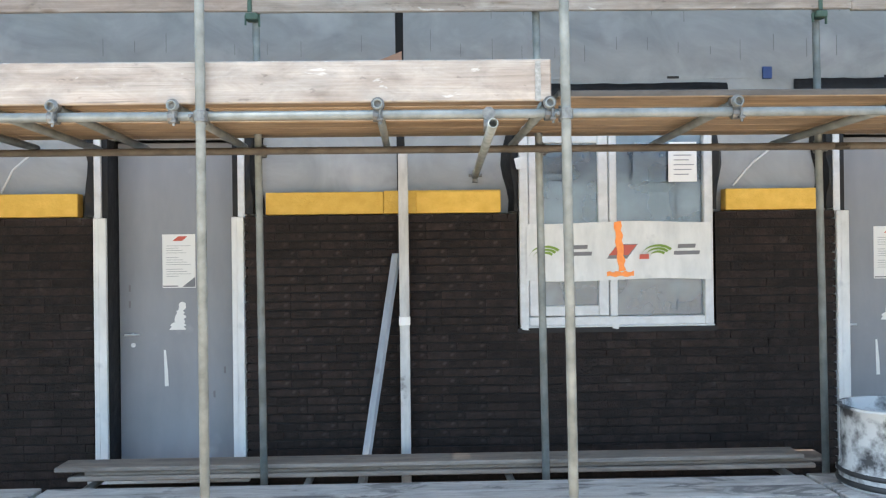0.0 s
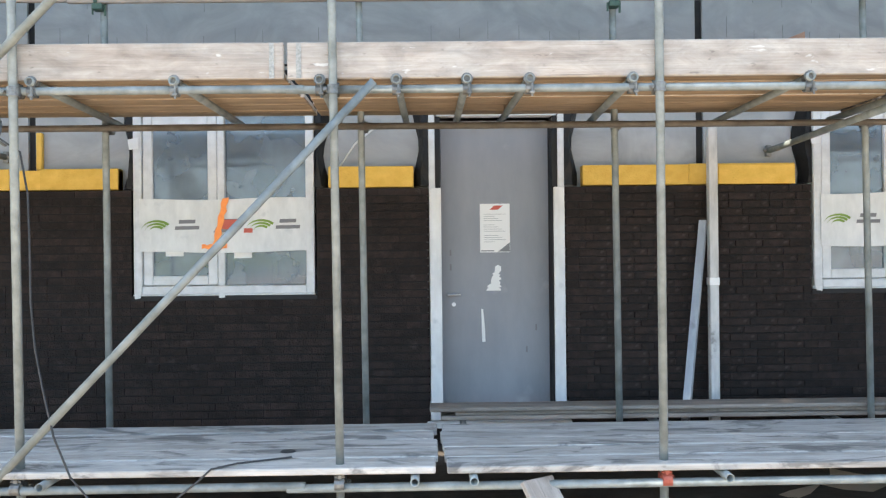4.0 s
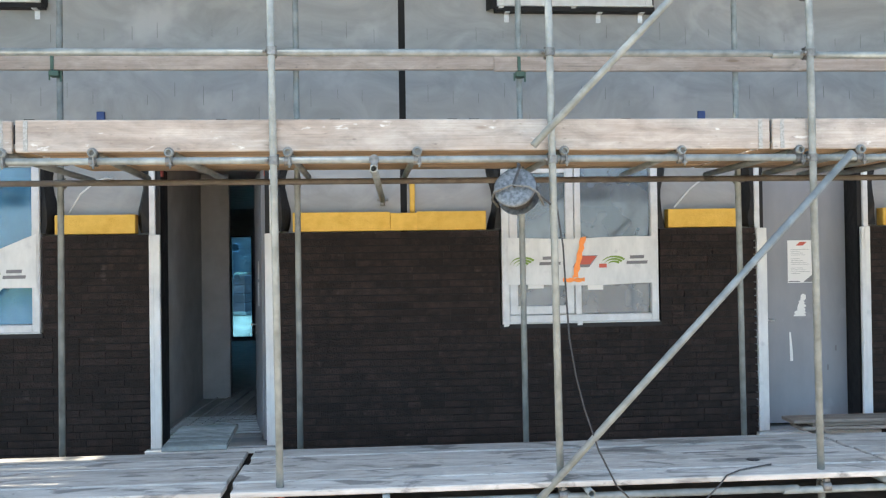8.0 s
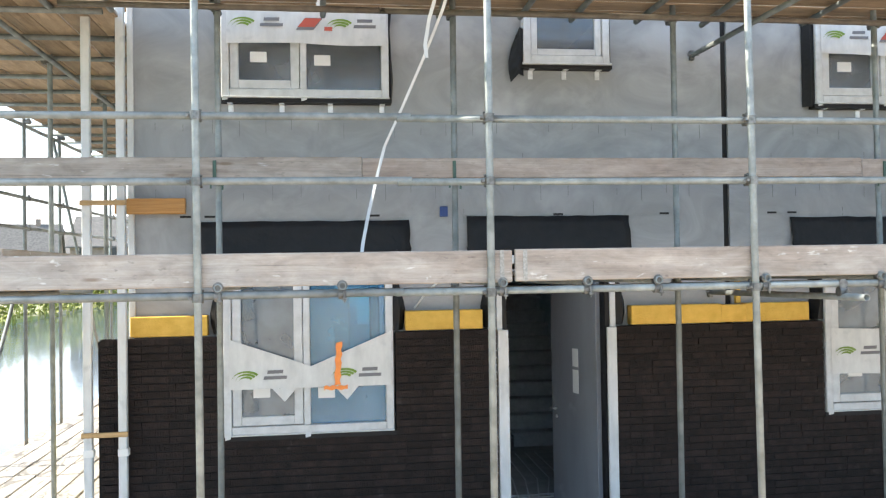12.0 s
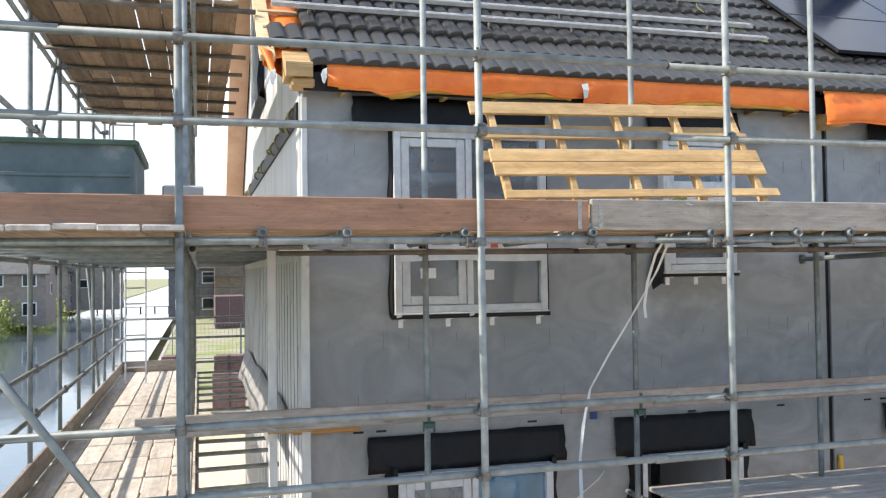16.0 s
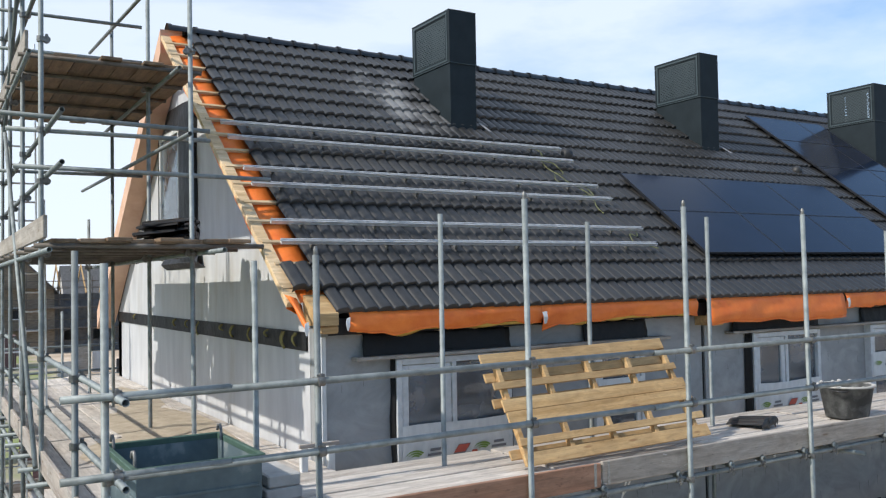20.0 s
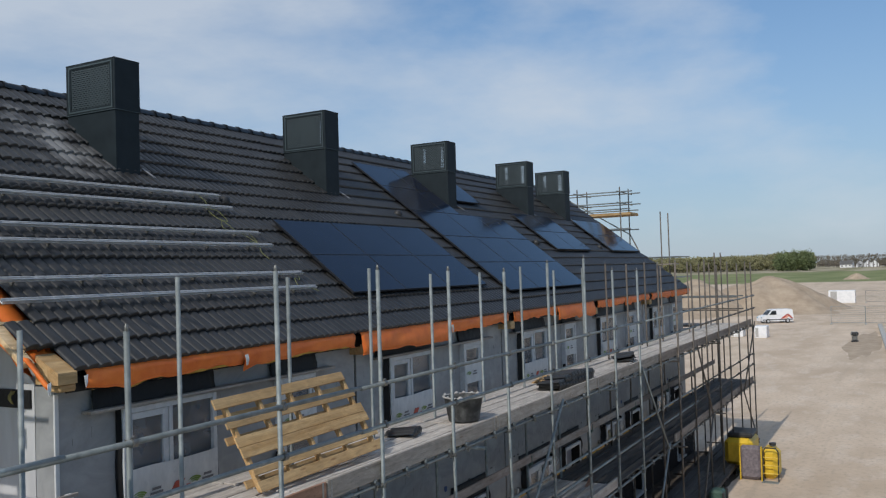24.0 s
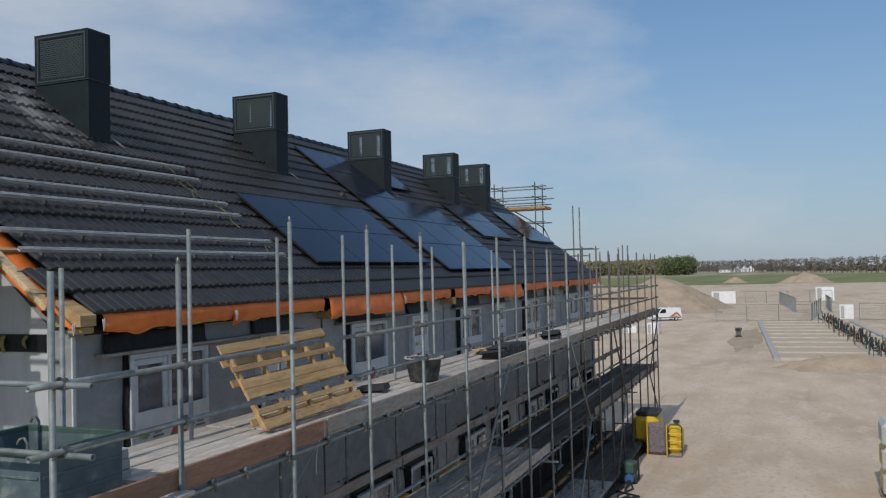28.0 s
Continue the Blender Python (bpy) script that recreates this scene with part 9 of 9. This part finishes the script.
for i in range(12):
    brick_pallet(-12.6 + 1.9 * (i % 6) + rng.uniform(-0.3, 0.3), 27 + 7 * (i // 6) + rng.uniform(-1, 1), rng.choice((2, 3, 4)), rng.uniform(-0.3, 0.3))
for i in range(5):
    fence_panel(-13.2 + 3.45 * i, 45 + 0.3 * i, radians(3))
box = thing("shipping_container", (-9.3, 76, GROUND), "dark maroon steel container behind the terrace", "container")
part("body", Geo().box(-10.6, -8.1, 74, 80, GROUND + 0.15, GROUND + 2.75, 0.03), PURPLE_BRICK, box)
for x in (-10.55, -9.4, -8.25):
    part("door_bar", Geo().cyl((x, 73.96, GROUND + 0.2), (x, 73.96, GROUND + 2.7), 0.03, 8), COUPLER, box)
for y in (74.3, 79.5):
    part("skid", Geo().box(-10.6, -8.1, y, y + 0.2, GROUND, GROUND + 0.15), COUPLER, box)


# ---- the next terrace going up behind, with its own scaffold
def next_terrace():
    h = thing("house_shell", (0.5, 92, GROUND), "unfinished grey house shells with open window holes behind the site", "house shell")
    holes = [(x, x + 1.3, z, z + 1.4) for x in (-2.3, 0.4, 3.1, 5.8) for z in (0.9, 3.6)]
    part("wall", pierced(-3.2, 8.0, GROUND, 5.6, 92.0, 92.3, holes), SHELL, h)
    part("floor_slab", Geo().box(-3.2, 8.0, 92.3, 99.0, 2.7, 2.95), SHELL, h)
    part("wall", Geo().box(-3.2, 8.0, 99.0, 99.3, GROUND, 5.6), SHELL, h)
    for k in range(5):
        part("roof_truss", Geo().prism([(-0.05, -0.1), (0.05, -0.1), (0.05, 0.1), (-0.05, 0.1)], (-2.6 + 2.4 * k, 92.1, 5.7), (-2.6 + 2.4 * k, 95.6, 8.6)), FRESH, h)
        part("roof_truss", Geo().prism([(-0.05, -0.1), (0.05, -0.1), (0.05, 0.1), (-0.05, 0.1)], (-2.6 + 2.4 * k, 99.1, 5.7), (-2.6 + 2.4 * k, 95.6, 8.6)), FRESH, h)
    s = thing("shell_scaffold", (-4, 90.5, GROUND), "grey tube scaffold round the unfinished shells", "scaffold")
    for i in range(15):
        for y in (90.2, 91.4):
            part("standard", Geo().cyl((-13.4 + 1.5 * i, y, GROUND), (-13.4 + 1.5 * i, y, 7.4 + 0.5 * (i % 3)), 0.035, 6), STEEL_BROWN, s)
    for z in (1.0, 2.1, 3.1, 4.2, 5.1, 6.2, 6.9):
        for y in (90.2, 91.4):
            part("ledger", Geo().cyl((-13.9, y, z), (8.2, y, z + 0.02), 0.035, 6), STEEL_BROWN, s)
    for z in (2.2, 4.3, 6.3):
        part("deck", Geo().box(-13.8, 8.0, 90.15, 91.5, z, z + 0.06), BOARD_BROWN, s)
    for x, z in ((-13.2, 2.2), (-9.0, 4.3), (-4.2, 0.0), (-0.9, 2.2), (3.0, 4.3)):
        part("brace", Geo().cyl((x, 90.1, z), (x + 1.8, 90.1, z + 2.1), 0.035, 6), STEEL_BROWN, s)
    for i in range(7):
        p = thing("panel_stack", (-5.6 + 1.35 * i, 66 + (i % 3), GROUND), "upright stack of pale boards and panels on the sand", "panel stack", "material stacks")
        x, y, z1 = -5.6 + 1.35 * i, 66 + (i % 3), 1.1 + 0.5 * ((i * 5) % 3)
        for k in range(4):
            part("panel", Geo().box(x - 0.5, x + 0.5, y + 0.14 * k, y + 0.14 * k + 0.09, GROUND, GROUND + z1 - 0.07 * k, 0.01), (CONCRETE, BOARD_GREY, WHITEFOIL, DARKRUBBER)[(i + k) % 4], p)


next_terrace()


# ---- dark soil along the foot of the facade, the low deck's shade in its colour ----
rows = []
for j in range(13):
    row = []
    for i in range(110):
        x, y = -11.4 + 27.6 * i / 109, 4.0 + 2.42 * j / 12
        edge = min(1, j / 2.5)
        row.append((x, y + 0.25 * noise.noise((x * 0.7, 3, j * 0.1)) * (1 - j / 12), GROUND - 0.02 + edge * (0.06 + 0.035 * noise.noise((x * 1.7, y * 1.7, 2)))))
    rows.append(row)
tagged(part("soil_strip", Geo().sheet(rows), SOIL, smooth=True), "dark soil strip along the foot of the facade, deck shade in its colour", "soil", kind="structure")


# ---- bricks of the outer skin ----
def build_bricks():
    rng = random.Random(77)
    course, joint = 0.0625, 0.0115
    height = course - joint
    full_l, half_l = 0.2145, 0.104
    full = Geo().box(0, full_l, 0, 0.085, 0, height, 0.003).mesh("brick")
    half = Geo().box(0, half_l, 0, 0.085, 0, height, 0.003).mesh("brick")
    for me in (full, half):
        me.materials.append(BRICK)
    n_courses = int((1.862 - GROUND) / course) + 1
    near = (-1.40, 0.50)
    vs, fs, count = [], [], 0
    quads = np.array([(0, 1, 3, 2), (4, 6, 7, 5), (0, 4, 5, 1), (2, 3, 7, 6), (0, 2, 6, 4), (1, 5, 7, 3)])
    for c in range(n_courses):
        z1 = 1.862 - c * course
        z0 = z1 - height
        cuts = []
        for k in range(HOUSES):
            d = PITCH * k
            if z1 > WIN_Z0 - 0.02:
                cuts.append((WIN_X + d - 0.02, WIN_X + WIN_W + d + 0.02))
            if z1 > 0.0:
                cuts.append((DOOR_X + d - 0.005, DOOR_X + DOOR_W + d + 0.005))
        edges = [-11.22] + [e for cut in sorted(cuts) for e in cut] + [16.22]
        for a, b in zip(edges[::2], edges[1::2]):
            x = a
            first = True
            while x < b - 0.03:
                ln = half_l if rng.random() < 0.2 else full_l
                if first:
                    ln = rng.choice((full_l, half_l, 0.155))
                    first = False
                if b - x < ln + 0.05:
                    ln = b - x
                y = BRICK_Y + rng.uniform(-0.004, 0.0035)
                if near[0] < x and x + ln < near[1] and ln in (full_l, half_l) and z0 > 0.18:
                    part("brick", full if ln == full_l else half, None, wall_brick, m=Matrix.Translation((x, y, z0)) @ Matrix.Rotation(rng.uniform(-0.008, 0.008), 4, "Y") @ Matrix.Rotation(rng.uniform(-0.05, 0.05), 4, "X") @ Matrix.Rotation(rng.uniform(-0.012, 0.012), 4, "Z"))
                else:
                    tilt = rng.uniform(-0.0012, 0.0012)
                    lean, yaw = rng.uniform(-0.0025, 0.0025), rng.uniform(-0.002, 0.002)
                    box = [(xx, yy + (lean if zz > z0 else 0) + (yaw if xx > x else 0), zz + (tilt if xx > x else -tilt)) for xx in (x, x + ln) for yy in (y, y + 0.08) for zz in (z0, z1)]
                    vs += box
                    fs += [tuple(q) for q in (quads + count).tolist()]
                    count += 8
                x += ln + 0.0035
    g = Geo()
    g.v, g.f = vs, fs
    tagged(part("bricks", g, BRICK, wall_brick, "courses of dark brick"), kind="stuff")


build_bricks()
